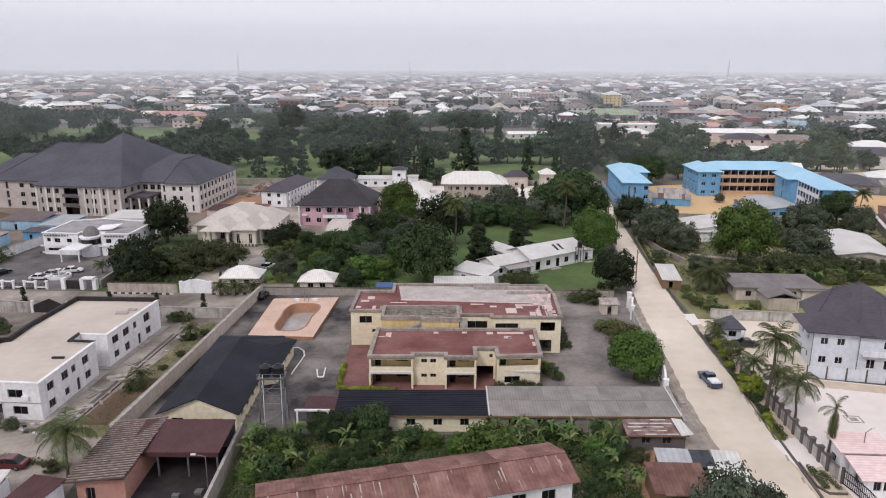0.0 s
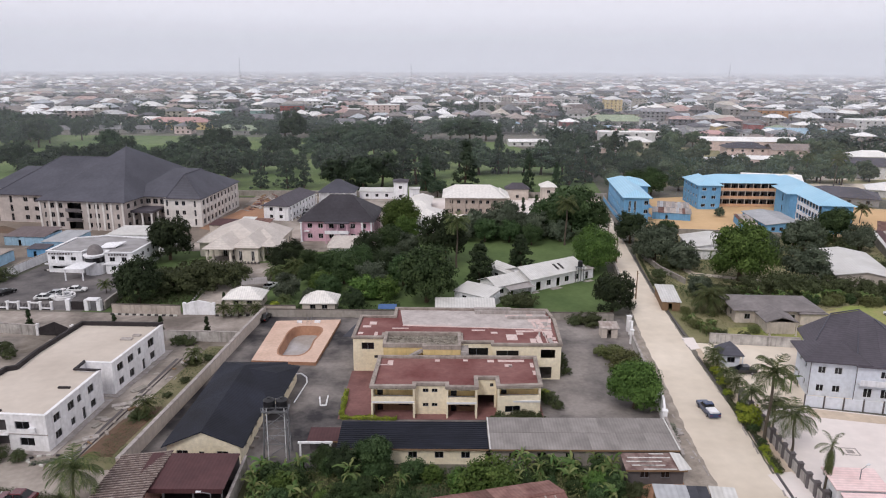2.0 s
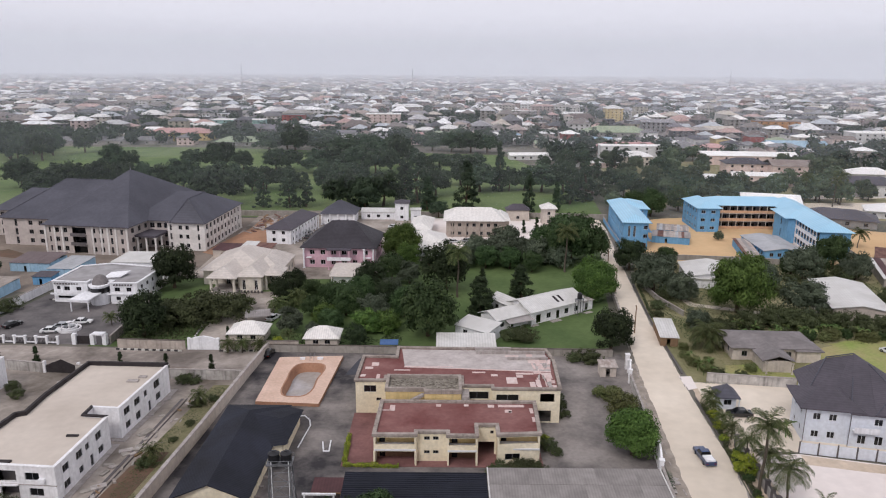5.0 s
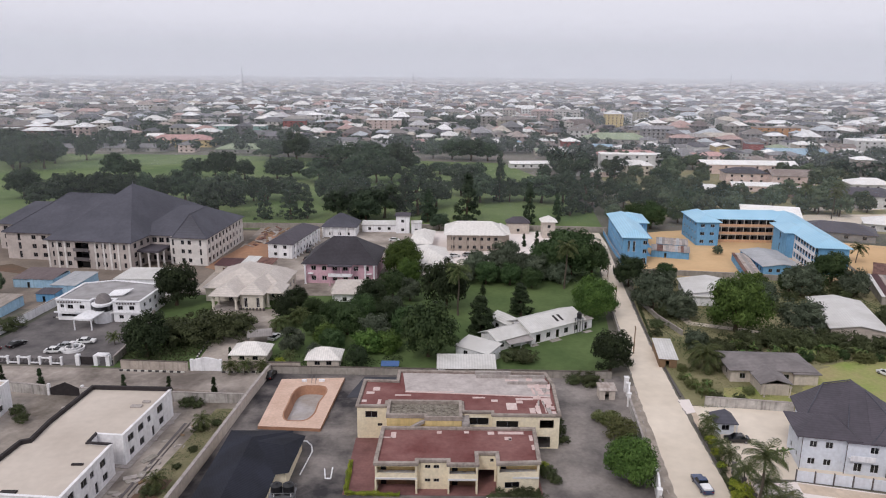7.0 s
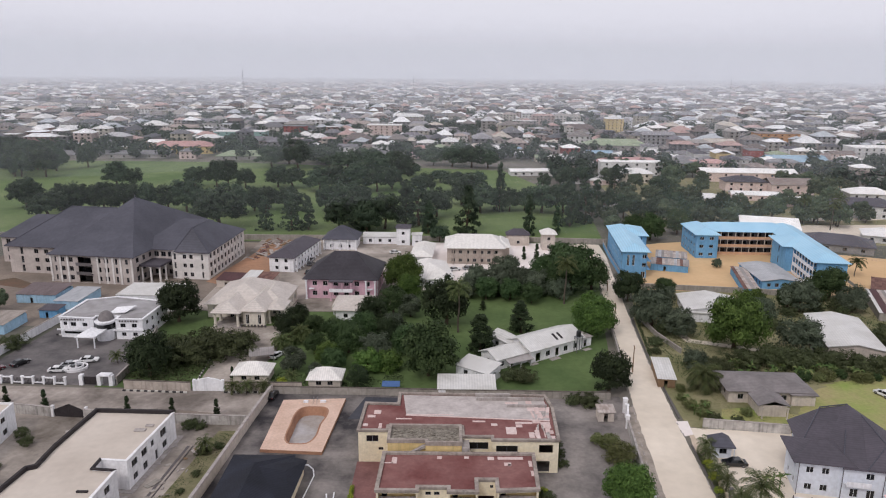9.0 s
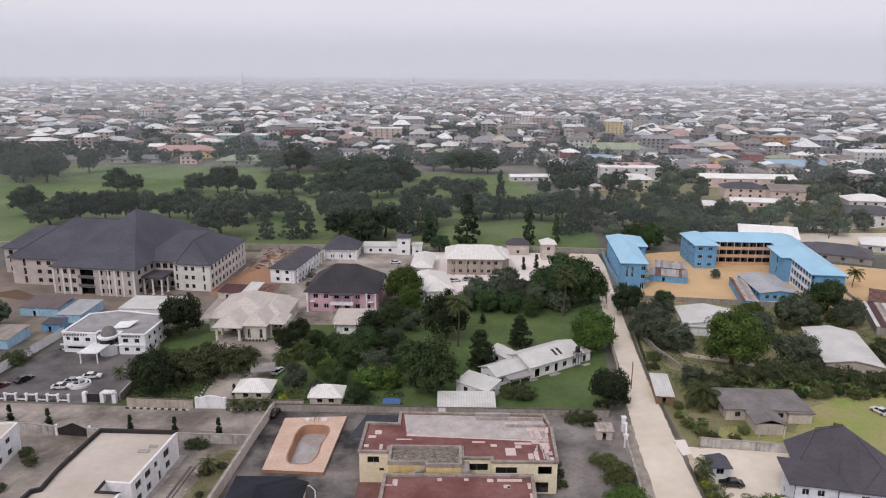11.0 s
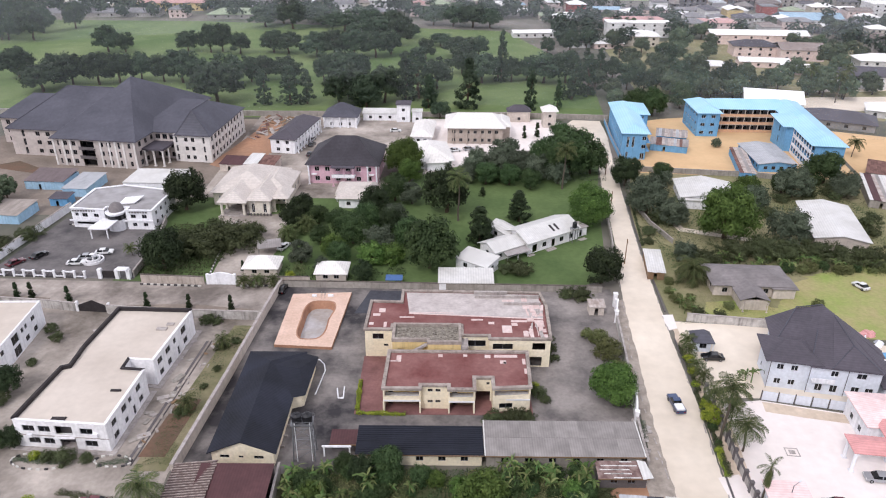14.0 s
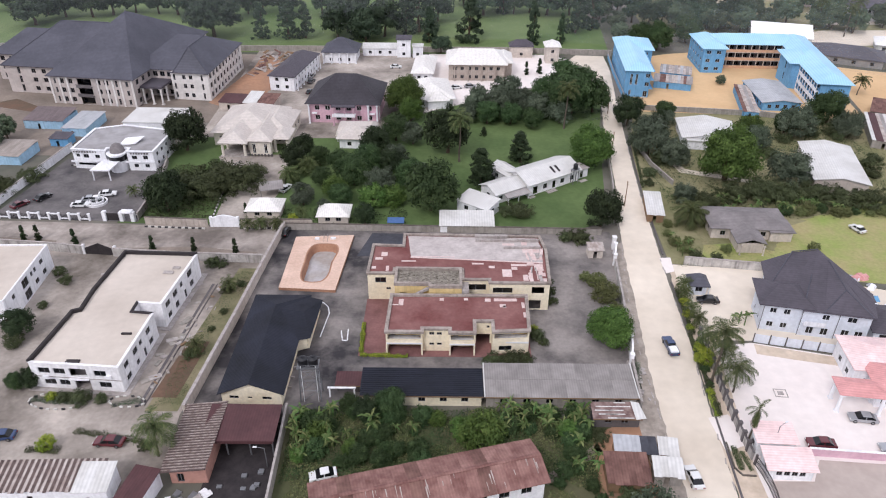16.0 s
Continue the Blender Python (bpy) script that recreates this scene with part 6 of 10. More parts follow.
def dark_villa():
    b = thing("villa", 60.6, 109.4, 0, -11, "white two-storey villa with a large dark tiled hipped roof", "house")
    S = (0, 3.2)
    shell(b, [(2.4, 1.0), (19.6, 1.0), (19.6, 5.4), (15.6, 14.6), (6.2, 15.6), (2.6, 12.8)], 0, 6.4, VILLAWALL, {5: grid(11.8, 3, 1.2, 2, 1, 1.2, 3.2)}, fmat=WHITEFRAME)
    roof = [(1.0, 3, 6.4), (20.7, 3, 6.4), (20.7, 5.6, 6.4), (16.5, 15.5, 6.4), (6, 16.5, 6.4), (1.6, 13.6, 6.4)]
    ms = Mesh()
    ms.add(roof + [(x, y, z + .18) for x, y, z in roof] + [(6.8, 13.3, 9.7), (11.4, 13.3, 10.8)],
           [(5, 4, 3, 2, 1, 0)] + [(i, (i + 1) % 6, 6 + (i + 1) % 6, 6 + i) for i in range(6)] +
           [(6, 7, 13, 12), (7, 8, 13), (8, 9, 13), (9, 10, 12, 13), (10, 11, 12), (11, 6, 12)])
    part("roof", ms, DARKROOF, b)
    shell(b, rect(0, 7.0, -1.0, 6.4), 0, 6.2, VILLAWALL, {0: [o for s in S for o in ((1.3, 2.5, s + .9, s + 2.1), (3.8, 5.0, s + .9, s + 2.1))], 3: grid(7.4, 2, 1.1, 2, 1, 1.2, 3.2, .5)}, fmat=WHITEFRAME)
    ms = Mesh()
    ms.hip(-.2, 8.2, -1.0, 6.4, 6.25, 2.1, .9, ridge=2.6)
    part("wing_roof", ms, DARKROOF, b)
    shell(b, rect(7.0, 13.4, -1.4, 1.0), 0, 6.2, VILLAWALL, {0: [(3.6, 4.9, 4.1, 5.3), (1.4, 2.7, .6, 2.2), (4.0, 5.3, .6, 2.2)]}, fmat=WHITEFRAME)
    shell(b, rect(13.5, 19.2, -1.2, 1.0), 0, 6.2, VILLAWALL, {0: [(1.6, 3.3, 4.0, 5.2), (1.2, 2.6, .8, 2.2), (3.6, 5.0, .8, 2.2)]}, fmat=WHITEFRAME)
    ms = Mesh()
    ms.add([(6.6, -2.1, 6.24), (19.6, -2.1, 6.24), (20.8, 5.6, 6.62), (11.4, 13.3, 11.02), (4.4, 6.6, 7.0), (6.6, -2.1, 6.06), (19.6, -2.1, 6.06), (20.8, 5.6, 6.3)],
           [(0, 1, 3), (1, 2, 3), (4, 0, 3), (5, 6, 1, 0), (6, 7, 2, 1)])
    part("front_roof", ms, DARKROOF, b)
    # second hip over the front bays, with ridge caps
    L, R, P, B = (10.4, -2.0, 6.3), (19.0, -2.0, 6.3), (14.7, 2.8, 8.7), (13.0, 10.6, 10.24)
    ms = Mesh()
    ms.add([L, R, P, B], [(0, 1, 2), (1, 3, 2), (0, 2, 3)])
    part("front_hip", ms, DARKROOF, b)
    for p0, p1 in ((L, P), (R, P), (P, B), ((6.6, -2.1, 6.26), (9.3, 6.6, 9.1)), ((6.8, 13.3, 9.88), (11.4, 13.3, 11.0)), ((1.0, 3, 6.6), (6.8, 13.3, 9.86))):
        ms = Mesh()
        ms.cone(p0, p1, .11, .11, 6)
        part("ridge_cap", ms, SLATEROOF, b)
    ms = Mesh()
    ms.box(7.4, 11.2, -2.4, -1.4, 3.0, 3.2)
    ms.box(7.4, 11.2, -2.4, -2.3, 3.2, 4.0)
    part("balcony", ms, WHITE, b)
    for u in (-.04, 6.96, 13.45):
        ms = Mesh()
        ms.cone((u, -1.5, 0), (u, -1.5, 6.1), .06, .06, 6)
        part("downpipe", ms, DARKWALL, b)
    ms = Mesh()
    ms.hip(20.2, 26.5, -1.5, 7, 3.0, 1.3, .6)
    part("side_roof", ms, DARKROOF, b)
    shell(b, rect(20.2, 26.5, -1.5, 7), 0, 3.0, VILLAWALL, {0: [(1, 5, .3, 2.4)]})


dark_villa()


def gazebo():
    b = thing("gazebo", 52.2, 121.0, 0, -4, "small security post with a dark pyramid roof", "gatehouse")
    shell(b, rect(-1.5, 1.5, -1.5, 1.8), 0, 2.4, VILLAWALL, {0: [(.8, 2.2, .9, 2.0)], 1: [(.8, 2.2, .9, 2.0)]})
    ms = Mesh()
    ms.hip(-1.5, 1.5, -1.5, 1.8, 2.4, 1.9, .6, ridge=0)
    part("roof", ms, SLATEROOF, b)
    columns(b, [(-1.9, -1.9), (1.9, -1.9), (1.9, 2.2), (-1.9, 2.2)], 2.4, .12)


gazebo()

# ---- roofs round the concrete forecourt ----
simple_house("gate_lodge", 51.0, 77.9, -3, 5.7, 3.5, 3.3, WHITE, PINKROOF, "gate lodge with a pale pink steel roof", .5, .4, "shed", n=(2, 1))
simple_house("gate_lodge", 51.7, 73.3, -3, 6.6, 3.3, 2.4, WHITE, PINKROOF, "gate lodge with a pink roof and white walls", .7, .5, "shed", n=(4, 1), ww=.9)
simple_house("house", 76.0, 96.0, -6, 10, 8.5, 4.2, WHITE, PINKROOF, "white house with a pale pink roof", 1.8, .6, n=(3, 2))


def gate_canopy():
    b = thing("entrance_canopy", 68.6, 87.2, 0, -8, "salmon-roofed entrance canopy on white columns", "canopy")
    ms = Mesh()
    ms.hip(-3.4, 4.0, -1.8, 2.2, 4.2, .9, .3)
    part("roof", ms, SALMONROOF, b)
    ms = Mesh()
    ms.box(-3.4, 4.0, -1.8, 2.2, 3.9, 4.2)
    part("ceiling_slab", ms, WHITE, b)
    columns(b, [(-3.0, -1.4), (-3.0, 1.8), (3.6, -1.4), (3.6, 1.8)], 3.9, .3)
    ms = Mesh()
    ms.hip(3.0, 9.5, 0, 7, 4.4, 1.6, .5)
    part("rear_roof", ms, SALMONROOF, b)
    shell(b, rect(3.6, 9, .6, 6.4), 0, 4.4, WHITE, {0: [(.8, 1.8, .9, 2.2), (3.4, 4.4, .9, 2.2)]})


gate_canopy()

# ---- sheds along the front of the yard ----
def long_shed(name, x0, x1, y0, y1, h0, h1, wallmat, roofmat, label, posts=0):
    b = thing(name, (x0 + x1) / 2, (y0 + y1) / 2, 0, 0, label, "shed")
    w, d = x1 - x0, y1 - y0
    shell(b, rect(-w / 2 + .3, w / 2 - .3, -d / 2 + .5, d / 2 - .5), 0, h0 - .05, wallmat, {0: row(w - .6, max(2, int(w / 4)), 1.2, .9, 1.9)}, th=.2)
    ms = Mesh()
    ms.sheet([(-w / 2, -d / 2, h0), (w / 2, -d / 2, h0), (w / 2, d / 2, h1), (-w / 2, d / 2, h1)], .1)
    part("roof", ms, roofmat, b)
    for sx in (-w / 2 + .31, w / 2 - .31):
        ms = Mesh()
        ms.add([(sx, -d / 2 + .5, h0 - .06), (sx, d / 2 - .5, h0 - .06), (sx, d / 2 - .5, h1 - .1)], [(0, 1, 2)])
        part("end_wall", ms, wallmat, b)
    for k in range(26 if roofmat is LONGSHEET else 0):
        u0, v0, v1 = -w / 2 + (k // 2) * w / 13, (-d / 2, .1)[k % 2], (.1, d / 2)[k % 2]
        z0, z1 = (h0 + (h1 - h0) * (v + d / 2) / d + .104 + .02 * (k // 2 % 2) + .03 * (k % 2) for v in (v0, v1))
        ms = Mesh()
        ms.sheet([(u0, v0, z0), (u0 + w / 13 + .03, v0, z0), (u0 + w / 13 + .03, v1, z1), (u0, v1, z1)], .02)
        part("roof_sheet", ms, roofmat, b)
    for u0, u1 in ((-w / 2 - .1, -w / 2 + .1), (w / 2 - .1, w / 2 + .1)) if roofmat is LONGSHEET else ():
        ms = Mesh()
        ms.sheet([(u0, -d / 2, h0 + .17), (u1, -d / 2, h0 + .17), (u1, d / 2, h1 + .17), (u0, d / 2, h1 + .17)], .03)
        part("verge_flashing", ms, WHITEROOF, b)
    for k in range(14 if roofmat is NAVYROOF else 0):
        v = -d / 2 + (k + .5) * d / 14
        zz = h0 + .1 + (h1 - h0) * (v + d / 2) / d
        ms = Mesh()
        ms.box(-w / 2, w / 2, v - .05, v + .05, zz - .02, zz + .07)
        part("roof_rib", ms, NAVYROOF, b)
    ms = Mesh()
    ms.box(-w / 2, w / 2, -d / 2 - .04, -d / 2 - .002, h0 - .12, h0 + .12)
    part("fascia", ms, WOOD, b)
    return b


long_shed("long_shed", 6.3, 32.0, 86.0, 94.0, 2.6, 3.1, BLOCKWALL, LONGSHEET, "long shed with a weathered grey sheet roof")
long_shed("long_shed", -14.6, 6.1, 86.2, 92.4, 2.5, 3.3, CREAM, NAVYROOF, "long cream shed with a dark ribbed roof")
long_shed("lean_to", -19.2, -14.8, 89.2, 92.6, 1.9, 2.2, DARKWALL, MAROONROOF, "low lean-to with a maroon sheet roof beside the shed")
long_shed("tin_shed", 23.6, 31.6, 81.6, 85.0, 2.3, 2.8, DARKWALL, TINSTRIPE, "tin shed with a striped rusty roof")
rs = random.Random(64)
tin_sheets = thing("roof_sheet", 27.6, 83.3, 0, 0, "loose pale tin strips lying on the rusty shed roof", "roof sheet")
for k in range(9):
    v, u, l_ = -1.5 + .75 * (k % 5), rs.uniform(-3.6, .6), rs.uniform(1.6, 3.4)
    zz = 2.3 + .5 * (v + 1.7) / 3.4 + .105
    ms = Mesh()
    ms.sheet([(u, v - .09, zz - .013), (u + l_, v - .09, zz - .013), (u + l_, v + .09, zz + .013), (u, v + .09, zz + .013)], .03)
    part("tin_strip", ms, WHITEROOF, tin_sheets)
ms = Mesh()
ms.sheet([(2.9, -1.9, 2.42), (4.6, -1.5, 2.40), (3.9, 1.5, 2.92), (2.6, 1.8, 2.96)], .04)
part("tin_sheet", ms, WHITEROOF, tin_sheets)


def rust_barn():
    b = thing("barn", -2.5, 66.0, 0, 15.1, "long low barn with a rusted red-brown sheet roof", "barn")
    shell(b, rect(-16.0, 16.0, -3.6, 3.6), 0, 5.45, WHITEDIRT, {0: row(32, 9, 1.6, 3.4, 4.7) + row(32, 9, 1.6, .9, 2.2), 1: [(3, 5, 0, 2.2, "o")], 2: row(32, 8, 1.2, 3.4, 4.6)})
    random.seed(3)
    # separate sheets side by side, some lifted
    for k in range(17):
        u0, u1 = -16.6 + k * 1.953, -16.6 + k * 1.953 + 2.0
        for s in (1, -1):
            e, top = 5.45 + random.uniform(-.03, .05), 6.7 + random.uniform(0, .03)
            ms = Mesh()
            q = [(u0, s * 4.25, e), (u1, s * 4.25, e), (u1, 0, top), (u0, 0, top)]
            ms.sheet(q if s < 0 else [q[1], q[0], q[3], q[2]], .04 + .012 * (k % 2))
            part("roof_sheet", ms, RUSTROOF if k % 5 == 2 else BARNROOF, b)
    ms = Mesh()
    ms.gable(-16.6, 16.6, -.3, .3, 6.72, .1, 0, "x", .06)
    part("ridge_cap", ms, BARNROOF, b)
    rs_ = random.Random(14)
    for k in range(30):
        u, v0 = rs_.uniform(-16, 16), rs_.uniform(-4.1, -.4)
        v1, w = min(v0 + rs_.uniform(.4, 2.2), -.1), rs_.uniform(.03, .14)
        z0, z1 = 6.77 + v0 * .294, 6.77 + v1 * .294
        ms = Mesh()
        ms.sheet([(u, v0, z0), (u + w, v0, z0), (u + w * 1.2, v1, z1), (u - .05, v1, z1)], .02)
        part("peeled_strip", ms, STRIPED, b)
    for sx in (-16.0, 16.0):
        ms = Mesh()
        ms.add([(sx, -3.6, 5.45), (sx, 3.6, 5.45), (sx, 0, 6.55)], [(0, 1, 2)])
        part("gable", ms, WHITEDIRT, b)


rust_barn()


def carport():
    b = thing("carport", -32.2, 79, 0, 0, "deep carport with a maroon sheet roof over a dark bay", "carport")
    ms = Mesh()
    ms.sheet([(-5.6, -3.8, 3.4), (5.7, -3.8, 3.4), (5.6, 3.8, 3.7), (-5.8, 3.8, 3.7)], .12)
    part("roof", ms, MAROONROOF, b)
    for x in (-5.3, -1.8, 1.8, 5.3):
        ms = Mesh()
        ms.box(x - .1, x + .1, -3.5, -3.3, 0, 3.4)
        part("post", ms, STEEL, b)
    ms = Mesh()
    ms.run((-5.5, 3.4), (5.5, 3.4), 0, 3.6, .2)
    part("back_wall", ms, DARKWALL, b)
    ms = Mesh()
    ms.box(-5.4, 5.5, -3.8, -3.7, 2.9, 3.4)
    part("fascia", ms, MAROONROOF, b)
    s = thing("store_shed", -38.6, 76.3, 0, 1, "store with terracotta walls and an old striped tile roof", "shed")
    shell(s, rect(-2.5, 2.9, -6.2, 6.4), 0, 3.0, TERRACOTTA, {0: [(1, 2, .3, 2.1)]})
    random.seed(8)
    for k in range(52):
        ms = Mesh()
        y0 = -7.0 + k * .2715
        w0, w1 = random.uniform(-.06, .06), random.uniform(-.06, .06)
        ms.hexa([(-3.6 + w0, y0, 3.05), (3.2 + w1, y0, 3.75), (3.2 + w1, y0 + .28, 3.75), (-3.6 + w0, y0 + .28, 3.05),
                 (-3.6 + w0, y0, 3.22), (3.2 + w1, y0, 3.92), (3.2 + w1, y0 + .28, 3.86), (-3.6 + w0, y0 + .28, 3.16)])
        part("roof_course", ms, (DARKTILES, OLDTILES)[k % 2], s)
    dk = thing("paved_bay", -31, 68, 0, 0, "concrete bay before the carport, its slab blackened for shade", "pavement", kind="structure")
    # slab coloured near-black: the shade of the deep bay is in its colour
    ms = Mesh()
    ms.box(-5.4, 4.6, -14, 14.8, -.2, .09)
    part("slab", ms, BLACKTRIM, dk)
    r = random.Random(4)
    for k in range(14):
        ms = Mesh()
        x, y = r.uniform(-4.5, 3.5), r.uniform(-4, 6)
        ms.box(x - .4, x + .4, y - .3, y + .3, .09, .2 + r.random() * .3)
        part("scrap", ms, STEEL, dk)


carport()
line_wall("compound_wall", [(-26.4, 84.5), (-25.6, 64), (-25.4, 30)], 2.4, .25, BLOCKWALL, "grey block wall between yard and plot", COPING)


def lowshed(name, x, y, rot, w, d, h, rise, roofmat, wallmat, label, other=None):
    b = thing(name, x, y, 0, rot, label, "shack")
    shell(b, rect(-w / 2, w / 2, -d / 2, d / 2), 0, h, wallmat, {0: [(w * .35, w * .35 + .8, 0.05, 1.8, "o")]}, th=.1)
    n = max(2, int(w / (.42 if other is DARKTILES else .95)))
    rr = random.Random(int(x * 10))
    for k in range(n):
        u0 = -w / 2 - .25 + k * (w + .5) / n
        u1 = u0 + (w + .5) / n + .05
        ms = Mesh()
        e = rr.uniform(-.15, .2)
        ms.sheet([(u0, -d / 2 - .3 - e, h), (u1, -d / 2 - .3 - e, h), (u1, d / 2 + .3, h + rise), (u0, d / 2 + .3, h + rise)], .04 + .015 * (k % 2))
        part("roof_sheet", ms, (rr.choice(other) if isinstance(other, tuple) else other) if other and (k % 2 or isinstance(other, tuple)) else roofmat, b)
    return b


lowshed("shack", -58, 68.4, 2, 15.5, 4.6, 3.0, .9, STRIPED, WHITE, "white shack with a striped patched tin roof", DARKTILES)
lowshed("shack", -51, 68.2, 2, 4.6, 4.4, 3.1, .8, WHITEROOF, WHITE, "white lean-to with a pale sheet roof")
lowshed("shack", -44.6, 66.8, -12, 3.6, 6.4, 2.9, .5, MAROONROOF, WHITE, "narrow white shack with a maroon roof")
lowshed("shack", 31.2, 76.2, -4, 2.0, 2.8, 2.2, .3, TARP, WOOD, "small timber shack with a black sheet roof")
lowshed("shack", 27.9, 76.5, -4, 3.6, 2.6, 2.2, .4, PALEGREY, WOOD, "small timber shack with a tin roof")
lowshed("shack", 26.9, 71.5, -2, 6.0, 5.2, 2.3, .6, RUSTROOF, WOOD, "shack with a rusted brown tin roof")
lowshed("shack", 34.2, 76.0, -8, 2.6, 3.0, 2.1, .4, WHITEROOF, WOOD, "small kiosk with a white sheet roof")
lowshed("shack", 33.1, 71.9, -6, 4.0, 3.0, 2.2, .5, WHITEROOF, BLOCKWALL, "roadside shop with a white sheet roof")
lowshed("kiosk", 51.4, 155.5, -8, 3.8, 11.5, 2.2, .4, WHITEROOF, WOOD, "roadside kiosk with a white sheet roof")
lowshed("gate_hut", 33.2, 134.6, 0, 3.2, 2.6, 2.2, .4, STRIPED, BEIGEWALL, "small guard hut with a tin roof by the gate")
lowshed("lean_to", 101.4, 231.5, -12, 4.6, 26, 2.4, .3, STRIPED, BLUEWALL, "long lean-to with rusty tin sheets beside the hall", (RUSTROOF, STRIPED, GREYSHEET))
for x, y, rot, w, d, lab in PATCHED_SHEDS:
    lowshed("classroom_shed", x, y, rot, w, d, 2.5, .6, RUSTROOF, BLUEWALL, lab, (RUSTROOF, STRIPED, GREYSHEET, STRIPED, PALEGREY))
lowshed("shack", 134, 205, -20, 8, 22, 2.6, .8, MAROONROOF, BLOCKWALL, "long row of shops with patched tin roofs", (MAROONROOF, WHITEROOF, STRIPED, GREYSHEET))
lowshed("shack", 146, 222, -30, 12, 12, 2.6, .9, RUSTROOF, BLOCKWALL, "shed with a rusted brown roof")
lowshed("outbuilding", -125.4, 210.2, -3, 12.5, 9.4, 2.8, .9, BROWNGREY, PALEBLUE, "low light blue outbuilding with a brown-grey roof")
lowshed("outbuilding", -125.6, 184.6, -3, 12.5, 10, 2.8, .5, DUSTROOF, PALEBLUE, "low light blue outbuilding with a weathered roof")
lowshed("outbuilding", -113.2, 206.4, -3, 7.4, 13, 2.7, .4, PALEGREY, PALEBLUE, "low outbuilding with a pale grey roof behind the office")
lowshed("kiosk", -114.6, 194.4, -3, 5.4, 4.2, 2.5, .4, DARKROOF, BLUEWALL, "small blue kiosk with a dark roof beside the office")
lowshed("outbuilding", -71.6, 226.4, -6, 8, 7, 2.6, .6, MAROONROOF, BEIGEWALL, "low outbuilding with a maroon sheet roof")
lowshed("outbuilding", -65.0, 226.6, -6, 4.2, 9, 2.9, .8, WHITEROOF, BEIGEWALL, "narrow outbuilding with a pale sheet roof")
lowshed("outbuilding", -59.8, 226.0, -6, 5.4, 8, 2.7, .7, RUSTROOF, BEIGEWALL, "low outbuilding with a brown rusted roof")
simple_house("annex", -89.6, 205.4, -1, 16.5, 12, 4.8, WHITE, WHITEROOF, "white flat-roofed annex behind the office", .3, .2, "flat", n=(6, 2), category="building")

# ---- walls, fences and gates ----
line_wall("compound_wall", [(-43.4, 84), (-41.4, 109), (-39.8, 133), (-38.8, 145)], 2.2, .5, BEIGEWALL, "beige boundary wall between two yards", COPING)
line_wall("compound_wall", [(-38.6, 145.1), (-22, 144.8), (36.4, 143.6)], 1.7, .3, BLOCKWALL, "grey boundary wall behind the house", DARKCAP)
line_wall("compound_wall", [(32.5, 86), (32.9, 92), (33.3, 96.6)], 2.0, .3, STAINWALL, "stained white wall along the road", COPING)
line_wall("compound_wall", [(34.6, 105.2), (36.2, 122), (36.9, 130)], 2.0, .3, STAINWALL, "stained white wall along the road", COPING)
line_wall("compound_wall", [(-112, 137), (-90, 134.8), (-81.6, 133.4)], 2.1, .3, STAINWALL, "stained white wall along the street", COPING)
line_wall("compound_wall", [(-74.8, 132.6), (-60, 131.2), (-40.2, 130.4)], 2.1, .3, STAINWALL, "stained white wall along the street", COPING)
line_wall("compound_wall", [(-72.8, 146.9), (-57.4, 145.9)], 2.1, .3, GARDENWALL, "stained beige garden wall along the street", DARKCAP)
line_wall("compound_wall", [(-49.6, 146.3), (-32.4, 146.3)], 2.1, .3, GARDENWALL, "stained beige garden wall along the street", DARKCAP)
line_wall("compound_wall", [(-113.6, 152), (-109.8, 190)], 2.3, .3, WHITE, "white wall beside the car park", COPING)
line_wall("compound_wall", [(-75.4, 149), (-75.8, 166), (-79.2, 182)], 1.9, .3, BLOCKWALL, "grey wall between car park and garden", COPING)
line_wall("compound_wall", [(-200, 291), (-76, 290), (-21.5, 290.5)], 2.2, .3, BLOCKWALL, "boundary wall along the golf course", COPING)
line_wall("compound_wall", [(-14, 290), (24, 290), (66.5, 287)], 2.2, .3, BLOCKWALL, "boundary wall along the golf course", COPING)
line_wall("compound_wall", [(41.2, 148), (44.4, 172), (47.2, 196)], 1.5, .2, BLOCKWALL, "low grey wall between lawn and road", COPING)
line_wall("compound_wall", [(52.4, 131.2), (69.2, 128.8)], 2.0, .3, STAINWALL, "grey block wall behind the villa yard", COPING)
POSTLINE = [(48.4, 106), (48.0, 97), (47.5, 88.7), (47.3, 81.4), (47.4, 75.4)]
gw = line_wall("compound_wall", POSTLINE, 1.7, .2, STAINWALL, "stained pale roadside wall between dark square posts", DARKWALL)
for a, c in zip(POSTLINE, POSTLINE[1:]):
    n = max(2, round(math.hypot(c[0] - a[0], c[1] - a[1]) / 2.2))
    for k in range(n):
        x, y = a[0] + (c[0] - a[0]) * k / n, a[1] + (c[1] - a[1]) * k / n
        ms = Mesh()
        ms.box(x - .27, x + .27, y - .27, y + .27, 0, 2.2)
        ms.box(x - .33, x + .33, y - .33, y + .33, 2.2, 2.32)
        part("wall_post", ms, DARKWALL, gw)
line_wall("compound_wall", [(63, 226), (102, 221), (118, 215.6)], 1.8, .2, BLOCKWALL, "low block wall round the schoolyard", COPING)
line_wall("compound_wall", [(56.3, 196), (57.4, 182), (60.4, 170)], 1.4, .2, BLOCKWALL, "low block wall beside the road", COPING)
line_wall("compound_wall", [(61.0, 236), (62.6, 262), (64.6, 284)], 1.8, .2, BLUEWALL, "light blue school wall along the road", COPING)
line_wall("compound_wall", [(56.5, 76.6), (80, 74.6), (110, 72)], 1.6, .25, PINKWALL, "pink wall across the forecourt", WHITE)


